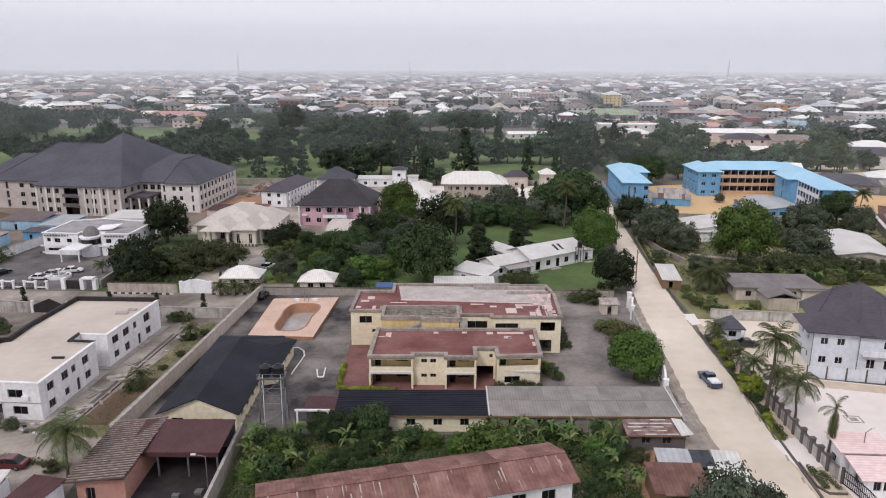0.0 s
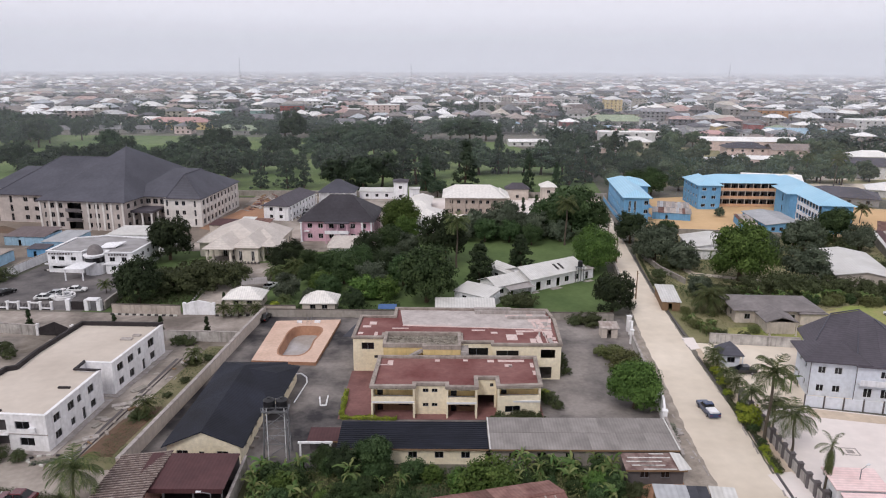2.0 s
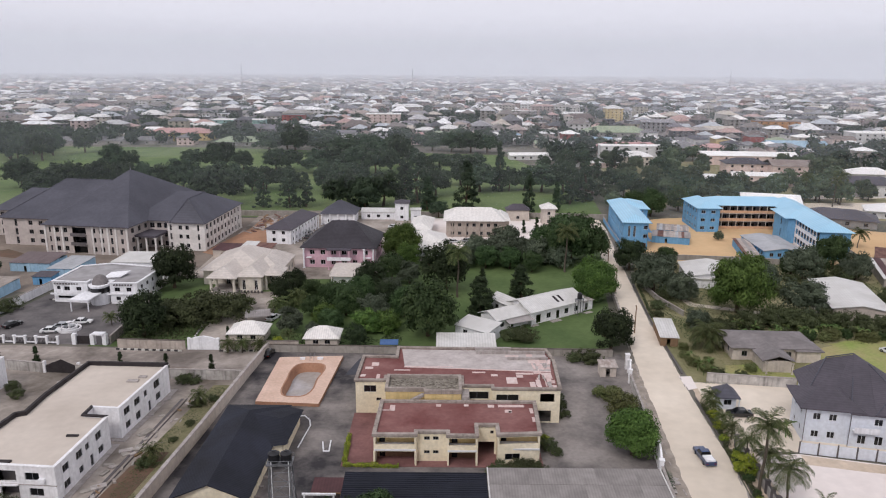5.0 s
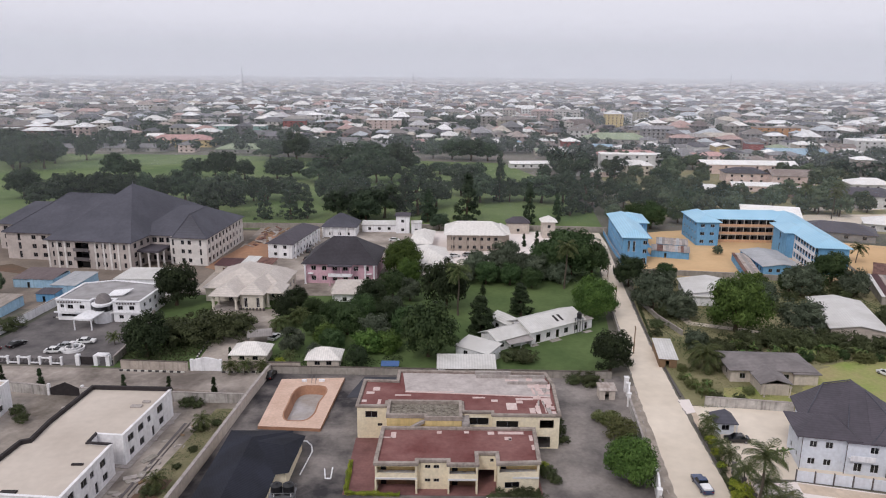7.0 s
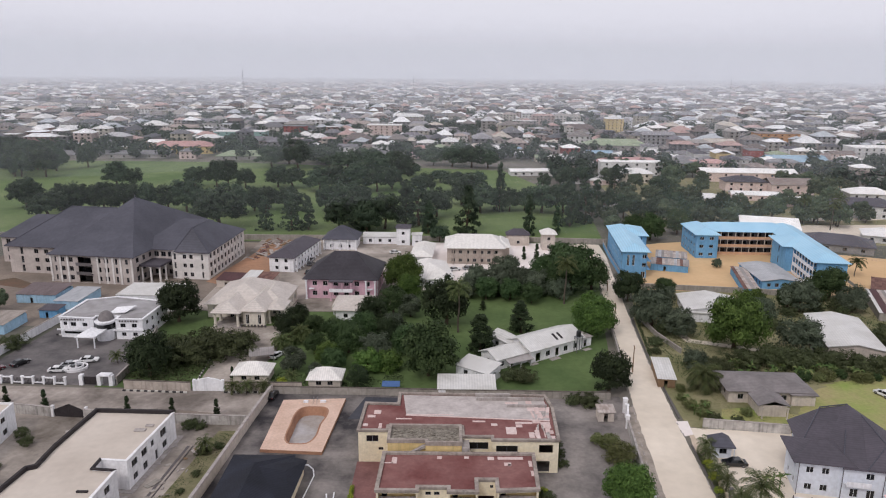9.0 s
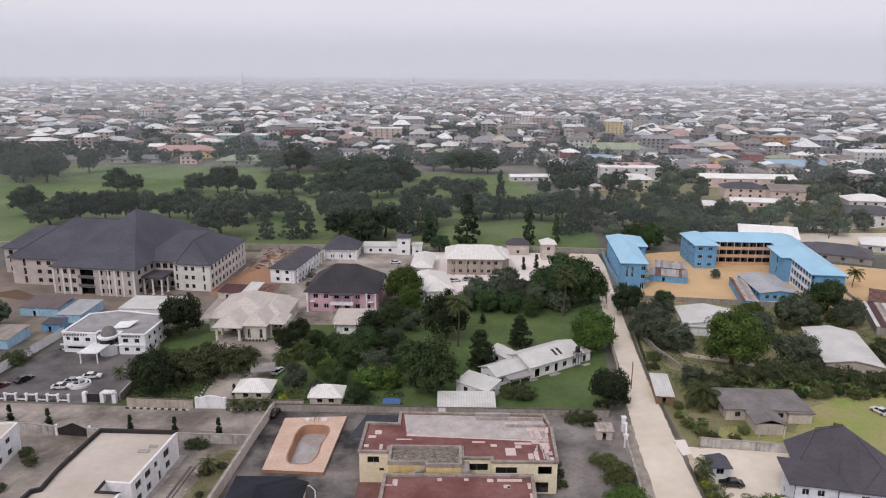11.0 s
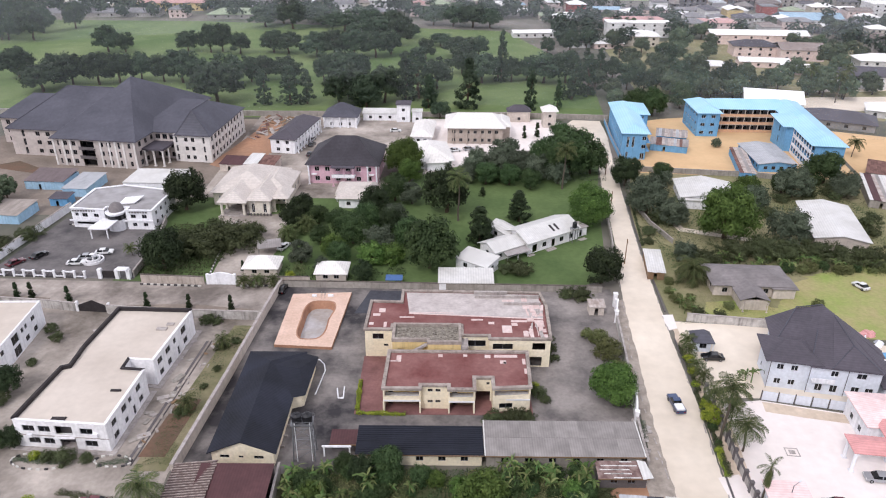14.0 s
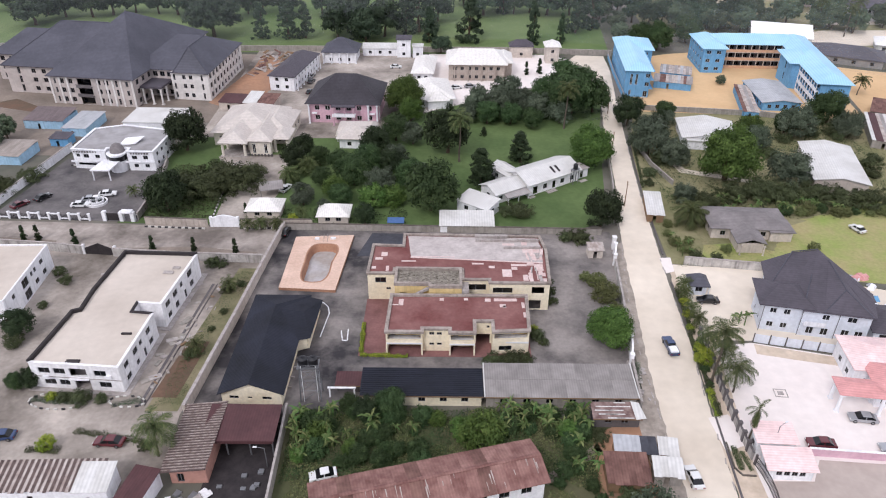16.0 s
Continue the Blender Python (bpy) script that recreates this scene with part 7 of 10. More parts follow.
def panel_fence():
    f = thing("panel_fence", 58, 104.3, 0, 0, "white panelled fence with dark posts round the villa", "fence")
    p0, p1 = Vector((0, 0)), Vector((28, -6.2))
    n = 10
    d = (p1 - p0) / n
    ang = math.degrees(math.atan2(d.y, d.x))
    for k in range(n + 1):
        q = p0 + d * k
        ms = Mesh()
        ms.box(-.09, .09, -.09, .09, 0, 2.2)
        o = part("post", ms, DARKWALL, f)
        o.matrix_basis = pose(q.x, q.y, 0, 0, 0, ang)
        if k < n:
            ms = Mesh()
            ms.box(.15, d.length - .15, -.06, .06, .1, 2.0)
            o = part("panel", ms, VILLAWALL, f)
            o.matrix_basis = pose(q.x, q.y, 0, 0, 0, ang)


panel_fence()


def street_fence():
    f = thing("street_fence", -112, 149.6, 0, -2.4, "white and black balustrade fence before the car park", "fence")
    for k in range(11):
        ms = Mesh()
        ms.box(k * 2.5 - .22, k * 2.5 + .22, -.22, .22, 0, 1.8)
        ms.box(k * 2.5 - .3, k * 2.5 + .3, -.3, .3, 1.8, 1.95)
        part("pier", ms, WHITE, f)
        if k < 10:
            ms = Mesh()
            ms.box(k * 2.5 + .22, k * 2.5 + 2.28, -.12, .12, 0, .3)
            part("plinth", ms, KERBBLACK, f)
            ms = Mesh()
            z_ = .3 if k % 2 else 1.5
            ms.box(k * 2.5 + .22, k * 2.5 + 2.28, -.12, .12, z_, z_ + .3)
            part("rail", ms, WHITE, f)
            for j in range(6):
                ms = Mesh()
                ms.box(k * 2.5 + .42 + j * .32, k * 2.5 + .52 + j * .32, -.03, .03, .3 + .3 * (k % 2), 1.5)
                part("bar", ms, BLACKTRIM, f)
    g = thing("gate_arch", -78.5, 148.6, 0, -2.4, "white gate arch with dark sheet gates", "gate")
    for x in (-4.8, -.6, 2.2):
        ms = Mesh()
        ms.box(x - .45, x + .45, -.5, .5, 0, 2.5)
        part("pier", ms, WHITE, g)
    ms = Mesh()
    ms.box(-.6, 2.2, -.9, .9, 2.5, 2.75)
    part("lintel", ms, WHITE, g)
    for x in (-4.3, -2.7):
        ms = Mesh()
        ms.box(x, x + 1.56, -.05, .05, .1, 2.0)
        part("gate_leaf", ms, BLACKTRIM, g)


street_fence()


def gates():
    g = thing("gate", -78, 133.2, 0, -5, "dark arched sheet-steel gate in the street wall", "gate")
    for x0, x1 in ((-3.4, -.03), (.03, 3.4)):
        ms = Mesh()
        ms.add([(x0, -.05, .1), (x1, -.05, .1), (x1, -.05, 3.0 - .12 * x1 * x1), (x0, -.05, 3.0 - .12 * x0 * x0),
                (x0, .05, .1), (x1, .05, .1), (x1, .05, 3.0 - .12 * x1 * x1), (x0, .05, 3.0 - .12 * x0 * x0)],
               [(0, 1, 2, 3), (7, 6, 5, 4), (0, 4, 5, 1), (1, 5, 6, 2), (2, 6, 7, 3), (3, 7, 4, 0)])
        part("gate_leaf", ms, BLACKTRIM, g)
    for x in (-3.65, 3.65):
        ms = Mesh()
        ms.box(x - .25, x + .25, -.3, .3, 0, 2.5)
        part("pier", ms, WHITEDIRT, g)
    w = thing("gate_wall", -53.4, 146.2, 0, 0, "white gate wall with a rounded top", "gate")
    ms = Mesh()
    pr = [(-2.9, 0), (2.9, 0), (2.9, 2.5), (1.7, 2.9), (0, 3.2), (-1.7, 2.9), (-2.9, 2.5)]
    ms.add([(x, -.2, z) for x, z in pr] + [(x, .2, z) for x, z in pr], [tuple(range(7)), tuple(range(13, 6, -1))] + [(i, (i + 1) % 7, 7 + (i + 1) % 7, 7 + i)[::-1] for i in range(7)])
    part("panel", ms, WHITE, w)
    for x in (-3.2, 3.2):
        ms = Mesh()
        ms.box(x - .3, x + .3, -.35, .35, 0, 2.7)
        part("pier", ms, WHITE, w)
    for x, y, h in ((38.0, 137.4, 3.2), (34.6, 105.4, 2.6)):
        p = Mesh()
        p.box(-.4, .4, -.4, .4, 0, h)
        p.box(-.5, .5, -.5, .5, h, h + .2)
        solid("gate_pier", p, WHITEDIRT, "stained white gate pier beside the road", "gate", x, y)
    s = thing("goal_gate", -17.9, 88.6, 0, 0, "white painted gate frame at the yard's edge", "gate")
    for x in (-2.1, 2.1):
        ms = Mesh()
        ms.box(x - .12, x + .12, -.12, .12, 0, 2.0)
        part("post", ms, WHITE, s)
    ms = Mesh()
    ms.box(-2.4, 2.4, -.14, .14, 2.0, 2.25)
    part("beam", ms, WHITE, s)


gates()


def gate_screen(x0, y0, x1, y1, label):
    """A white rendered gate screen with a rounded top between two piers."""
    g = thing("gate_screen", x0, y0, 0, math.degrees(math.atan2(y1 - y0, x1 - x0)), label, "gate")
    ln = math.hypot(x1 - x0, y1 - y0)
    n = 10
    pr = [(0, 0), (ln, 0)] + [(ln * (1 - k / n), 2.5 + 1.3 * math.sin(math.pi * k / n) ** .7) for k in range(n + 1)]
    m = len(pr)
    ms = Mesh()
    ms.add([(x, -.16, z) for x, z in pr] + [(x, .16, z) for x, z in pr], [tuple(range(m)), tuple(range(2 * m - 1, m - 1, -1))] + [(i, m + i, m + (i + 1) % m, (i + 1) % m) for i in range(m)])
    part("panel", ms, WHITEDIRT, g)
    for u in (0, ln):
        ms = Mesh()
        ms.box(u - .35, u + .35, -.35, .35, 0, 2.8)
        ms.box(u - .42, u + .42, -.42, .42, 2.8, 2.95)
        part("pier", ms, WHITEDIRT, g)


gate_screen(33.3, 97.2, 34.2, 102.6, "stained white gate screen with a rounded top by the shed")
gate_screen(36.9, 130.6, 37.9, 135.4, "stained white gate screen with a rounded top by the hut")

def iron_gate(pts, h):
    """Open black iron gate: square bars between two rails, sagging outwards along a bent line."""
    g = thing("iron_gate", pts[0][0], pts[0][1], 0, 0, "black iron bar gate standing open beside the road", "gate")
    x0, y0 = pts[0]
    for a, c in zip(pts, pts[1:]):
        for z in (.25, h * .55, h):
            ms = Mesh()
            ms.cone((a[0] - x0, a[1] - y0, z), (c[0] - x0, c[1] - y0, z), .06, .06, 6)
            part("rail", ms, BLACKTRIM, g)
        n = max(3, int(math.hypot(c[0] - a[0], c[1] - a[1]) / .28))
        for k in range(n):
            x, y = a[0] + (c[0] - a[0]) * k / n - x0, a[1] + (c[1] - a[1]) * k / n - y0
            ms = Mesh()
            ms.box(x - .025, x + .025, y - .025, y + .025, .1, h + .15)
            part("bar", ms, BLACKTRIM, g)
    for x, y in (pts[0], pts[-1]):
        ms = Mesh()
        ms.box(x - x0 - .14, x - x0 + .14, y - y0 - .14, y - y0 + .14, 0, h + .3)
        part("post", ms, DARKWALL, g)


iron_gate([(47.5, 74.6), (47.9, 72.6), (48.1, 70.2), (48.0, 67.8), (47.6, 65.4)], 1.9)
bd = Mesh()
BED = [(44.5, 79.0), (44.1, 73.8), (44.9, 72.3), (47.0, 72.2)]
for a, c in zip(BED, BED[1:]):
    bd.run(a, c, 0, .3, .2)
solid("bed_kerb", bd, DARKCAP, "weathered concrete kerb round a planting bed", "kerb", kind="structure")

# black and white kerb stones along the garden wall
kw, kb = Mesh(), Mesh()
kw.box(0, .8, -.15, .15, 0, .32)
kb.box(0, .8, -.15, .15, 0, .32)
kwd, kbd = kw.data("kerb_stone", KERBWHITE), kb.data("kerb_stone", KERBBLACK)
for (x0, y0, x1, y1) in ((-72.6, 145.6, -57.4, 144.8), (-49.6, 145.0, -39.6, 145.3)):
    kerb = thing("kerb", x0, y0, .06, math.degrees(math.atan2(y1 - y0, x1 - x0)), "black and white painted kerb stones", "kerb", kind="structure")
    for k in range(int(math.hypot(x1 - x0, y1 - y0) / .82)):
        o = new("kerb_stone", kwd if k % 2 else kbd)
        o.parent = kerb
        o.matrix_basis = pose(k * .82, 0, 0)
km = Mesh()
for a, b_ in (((-26.8, 115.4), (-25.2, 115.6)), ((-25.2, 115.6), (-24.0, 114.1)), ((-24.0, 114.1), (-23.5, 112.0)), ((-23.5, 112.0), (-24.2, 104.6)), ((-20.4, 106.5), (-19.8, 103.6)), ((-19.8, 103.6), (-18.9, 103.6)), ((-18.9, 103.6), (-19.1, 107.0))):
    km.cone((*a, .14), (*b_, .14), .13, .13, 6)
solid("drain_kerb", km, WHITE, "curved white kerb line on the asphalt", "kerb", kind="structure")
ed = Mesh()
re_ = random.Random(6)
for e in (L_EDGE[1:10], R_EDGE[1:10]):
    for a, b_ in zip(e, e[1:]):
        a, b_ = Vector(a), Vector(b_)
        n_ = int((b_ - a).length / 1.6)
        for k in range(n_):
            if re_.random() < .45:
                p0, p1 = a.lerp(b_, k / n_), a.lerp(b_, (k + re_.uniform(.5, 1)) / n_)
                ed.run((p0.x + re_.uniform(-.15, .15), p0.y), (p1.x + re_.uniform(-.15, .15), p1.y), 0, .15, .22)
solid("road_edge", ed, COPING, "broken concrete edge of the sandy road", "kerb", kind="structure")
dr = Mesh()
for a, b_ in zip(R_EDGE[1:5] + [(48.2, 135.0)] + R_EDGE[5:8], R_EDGE[2:5] + [None, (48.6, 140.3)] + R_EDGE[6:8]):
    if b_:
        dr.run((a[0] + .75, a[1]), (b_[0] + .75, b_[1]), 0, .25, .3)
solid("drain_edge", dr, DARKWALL, "dark concrete drain edge beside the road", "kerb", kind="structure")

# ---- plants ----
def leaf_blades(centres, normals, size, rng, squash=0.6):
    """Pointed three-cornered leaves at the centres, facing along the normals."""
    n = len(centres)
    t = np.cross(normals, rng.normal(size=(n, 3)))
    t /= np.linalg.norm(t, axis=1, keepdims=True) + 1e-9
    b = np.cross(normals, t)
    s = size * rng.uniform(0.6, 1.3, (n, 1))
    w = s * squash * 1.1
    return np.stack([centres - t * s * .75 - b * w, centres + t * s * 1.1, centres - t * s * .6 + b * w], 1).reshape(-1, 3)


def blades_mesh(name, v, *mats, clump=None):
    """A mesh of separate blades; clump gives each blade the tone of the twig that it sits on."""
    me = bpy.data.meshes.new(name)
    n = len(v) // 3
    if clump is None:
        c = v.reshape(-1, 3, 3).mean(1)
        clump = np.sin(np.floor(c[:, 0] / .9) * 12.9898 + np.floor(c[:, 1] / .9) * 78.233) * 43758.5453 % 1.0
    me.vertices.add(len(v))
    me.vertices.foreach_set("co", v.astype(np.float32).ravel())
    me.loops.add(len(v))
    me.loops.foreach_set("vertex_index", np.arange(len(v), dtype=np.int32))
    me.polygons.add(n)
    me.polygons.foreach_set("loop_start", np.arange(0, len(v), 3, dtype=np.int32))
    me.polygons.foreach_set("loop_total", np.full(n, 3, dtype=np.int32))
    for m in mats:
        me.materials.append(m)
    me.update()
    me.validate()
    at = me.attributes.new("clump", "FLOAT", "FACE")
    at.data.foreach_set("value", np.asarray(clump, dtype=np.float32)[:len(me.polygons)])
    return me


def unit(v):
    return v / (np.linalg.norm(v, axis=-1, keepdims=True) + 1e-9)


def crown(seed, leaves, clumps, size, shape="round", zc=1.35):
    """A crown of radius 1 whose middle is zc above the ground: many leaves in uneven clumps, with gaps."""
    rng = np.random.default_rng(seed)
    leaves, size = int(leaves * 1.8), size * .74
    d = unit(rng.normal(size=(clumps, 3)))
    if shape == "round":
        i = np.arange(clumps) + .5
        z, a = 1 - 1.62 * i / clumps, 2.39996 * i
        w = np.sqrt(1 - z * z)
        d = unit(np.stack([w * np.cos(a), w * np.sin(a), z], 1) + rng.normal(0, .1, (clumps, 3)))
        lobe = 1 + .12 * np.sin(3 * np.arctan2(d[:, 1], d[:, 0]) + seed) + rng.normal(0, .07, clumps)
        c = d * (rng.uniform(.66, .84, clumps) * lobe)[:, None] * np.array([1, 1, .86])
        c[::5] *= .5
        cr = rng.uniform(.2, .31, clumps)
    elif shape == "flat":
        c = np.stack([rng.normal(0, .5, clumps), rng.normal(0, .42, clumps), rng.uniform(-.25, .45, clumps)], 1)
        cr = rng.uniform(.14, .26, clumps)
    elif shape == "tall":
        z = rng.uniform(-1.25, 1.35, clumps)
        w = .95 * np.clip(1.05 - (z + 1.25) / 2.7, .1, 1) ** .7 * rng.uniform(.3, 1, clumps)
        a = rng.uniform(0, 6.28, clumps)
        c = np.stack([w * np.cos(a), w * np.sin(a), np.round(z * 4) / 4 + rng.normal(0, .05, clumps)], 1)
        cr = rng.uniform(.13, .24, clumps)
    else:
        z = rng.uniform(-1.9, 2.0, clumps)
        w = .8 * np.clip((2.05 - z) / 3.4, 0, 1) ** .8 * np.clip((z + 2.3) * 2, .3, 1)
        a = rng.uniform(0, 6.28, clumps)
        w = w * np.sqrt(rng.random(clumps)) * .8
        c = np.stack([w * np.cos(a), w * np.sin(a), z], 1)
        cr = np.full(clumps, .34)
    k = rng.integers(0, clumps, leaves)
    off = unit(rng.normal(size=(leaves, 3))) * rng.random((leaves, 1)) ** .45
    p = c[k] + off * cr[k][:, None] * np.array([1.15, 1.15, .75])
    nrm = unit(off * 1.0 + unit(p) * .5 + np.array([0, 0, .35]) + rng.normal(0, .5, (leaves, 3)))
    v = leaf_blades(p, nrm, size, rng)
    v[:, 2] += zc
    return v, c + np.array([0, 0, zc]), rng.random(clumps)[k]


def trunk_mesh(name, cl, zc, seed, thick=.09, limbs=7):
    r = random.Random(seed)
    ms = Mesh()
    pts = [Vector((0, 0, -.02))]
    for i in range(3):
        pts.append(pts[-1] + Vector((r.uniform(-.05, .05), r.uniform(-.05, .05), zc * .3)))
    rad = [thick, thick * .8, thick * .68, thick * .55]
    for i in range(3):
        ms.cone(pts[i], pts[i + 1], rad[i], rad[i + 1], 7)
    for i in range(limbs):
        e = Vector(cl[r.randrange(len(cl))])
        s = pts[2 + (i % 2)]
        m = s.lerp(e, .5) + Vector((0, 0, -.06))
        ms.cone(s, m, thick * .45, thick * .28, 5)
        ms.cone(m, e, thick * .28, thick * .07, 5)
    return ms.data(name, BARK)


class Kind:
    """A kind of tree in a few variants that share their meshes."""

    def __init__(self, name, label, leaf, variants, leaves, clumps, size, shape, zc, thick=.09, category="tree", seed=0):
        self.name, self.label, self.category = name, label, category
        self.made = []
        for i in range(variants):
            v, cl, tone = crown(seed + i, leaves, clumps, size, shape, zc)
            self.made.append((blades_mesh("crown", v, leaf, clump=tone), trunk_mesh("trunk", cl, zc, seed + i, thick, 0 if shape == "cone" else 7)))
        self.n, self.tall = 0, 1.0

    def put(self, x, y, r, rot=None, tall=None, group=""):
        cr, tr = self.made[self.n % len(self.made)]
        self.n += 1
        ob = new(self.name)
        ob.matrix_basis = pose(x, y, 0, 0, 0, (self.n * 77) % 360 if rot is None else rot) @ Matrix.Diagonal((r, r, r * (tall or self.tall), 1))
        tagged(ob, self.label, self.category, group)
        for nm, me in (("trunk", tr), ("crown", cr)):
            o = new(nm, me)
            o.parent = ob
        return ob


def dense(leaf, name, label, n, seed, shape="round", zc=1.35, leaves=4600, clumps=66, size=.07, **kw):
    return Kind(name, label, leaf, n, leaves, clumps, size, shape, zc, seed=seed, **kw)


T_BRIGHT = dense(LEAF_BRIGHT, "shade_tree", "full round shade tree with bright green leaves", 2, 10, zc=.78, leaves=9000, clumps=110, size=.056)
T_DARK = dense(LEAF_DARK, "garden_tree", "dense dark green garden tree", 3, 20, zc=.8)
T_MID = dense(LEAF_MID, "garden_tree", "leafy mid green garden tree", 3, 30, zc=.8)
T_GREY = dense(LEAF_GREY, "scrub_tree", "scrub tree with dusty grey-green leaves", 3, 40, zc=.78, leaves=4000, clumps=55)
T_OLIVE = dense(LEAF_OLIVE, "spreading_bush", "wide flat bush with olive green leaves", 3, 50, "flat", .45, leaves=4600, clumps=110, size=.06, category="bush")
T_CONIF = dense(LEAF_DARK, "conifer", "dark pointed conifer with tiered branches", 2, 60, "tall", 1.35, leaves=5200, clumps=130, size=.075)
T_CONE = dense(LEAF_DARK, "cypress", "small dark clipped cypress beside the street", 1, 70, "cone", 2.1, leaves=3000, clumps=70, size=.13)
T_SHRUB = dense(LEAF_OLIVE, "shrub", "low dusty shrub in the planting bed", 2, 80, "round", .65, leaves=1500, clumps=40, size=.09, category="bush")
T_YSHRUB = dense(LEAF_YELLOW, "shrub", "yellow-green ornamental shrub in a planting bed", 1, 85, "round", .65, leaves=1500, clumps=40, size=.09, category="bush")
T_LEAFY = dense(LEAF_LIME, "large_shrub", "large leafy bright green shrub in the overgrown plot", 1, 90, "round", .6, leaves=2600, clumps=60, size=.08, category="bush")
T_PALE = dense(leaf_mat("pale_olive_leaves", ["5f6540", "70754c", "555c3a", "868a60"]), "bush", "straggling pale olive bush beside the road", 2, 92, "round", .6, leaves=2400, clumps=60, size=.075, category="bush")
T_BUSH = dense(LEAF_MID, "bush", "rounded leafy green bush in the overgrown plot", 3, 95, "round", .62, leaves=2200, clumps=45, size=.085, category="bush")
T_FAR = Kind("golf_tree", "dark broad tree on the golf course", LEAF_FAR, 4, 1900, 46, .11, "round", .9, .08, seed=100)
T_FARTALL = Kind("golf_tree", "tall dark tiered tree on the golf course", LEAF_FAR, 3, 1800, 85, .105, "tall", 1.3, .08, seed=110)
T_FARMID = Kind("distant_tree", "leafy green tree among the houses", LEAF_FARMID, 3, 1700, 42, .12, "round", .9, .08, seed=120)

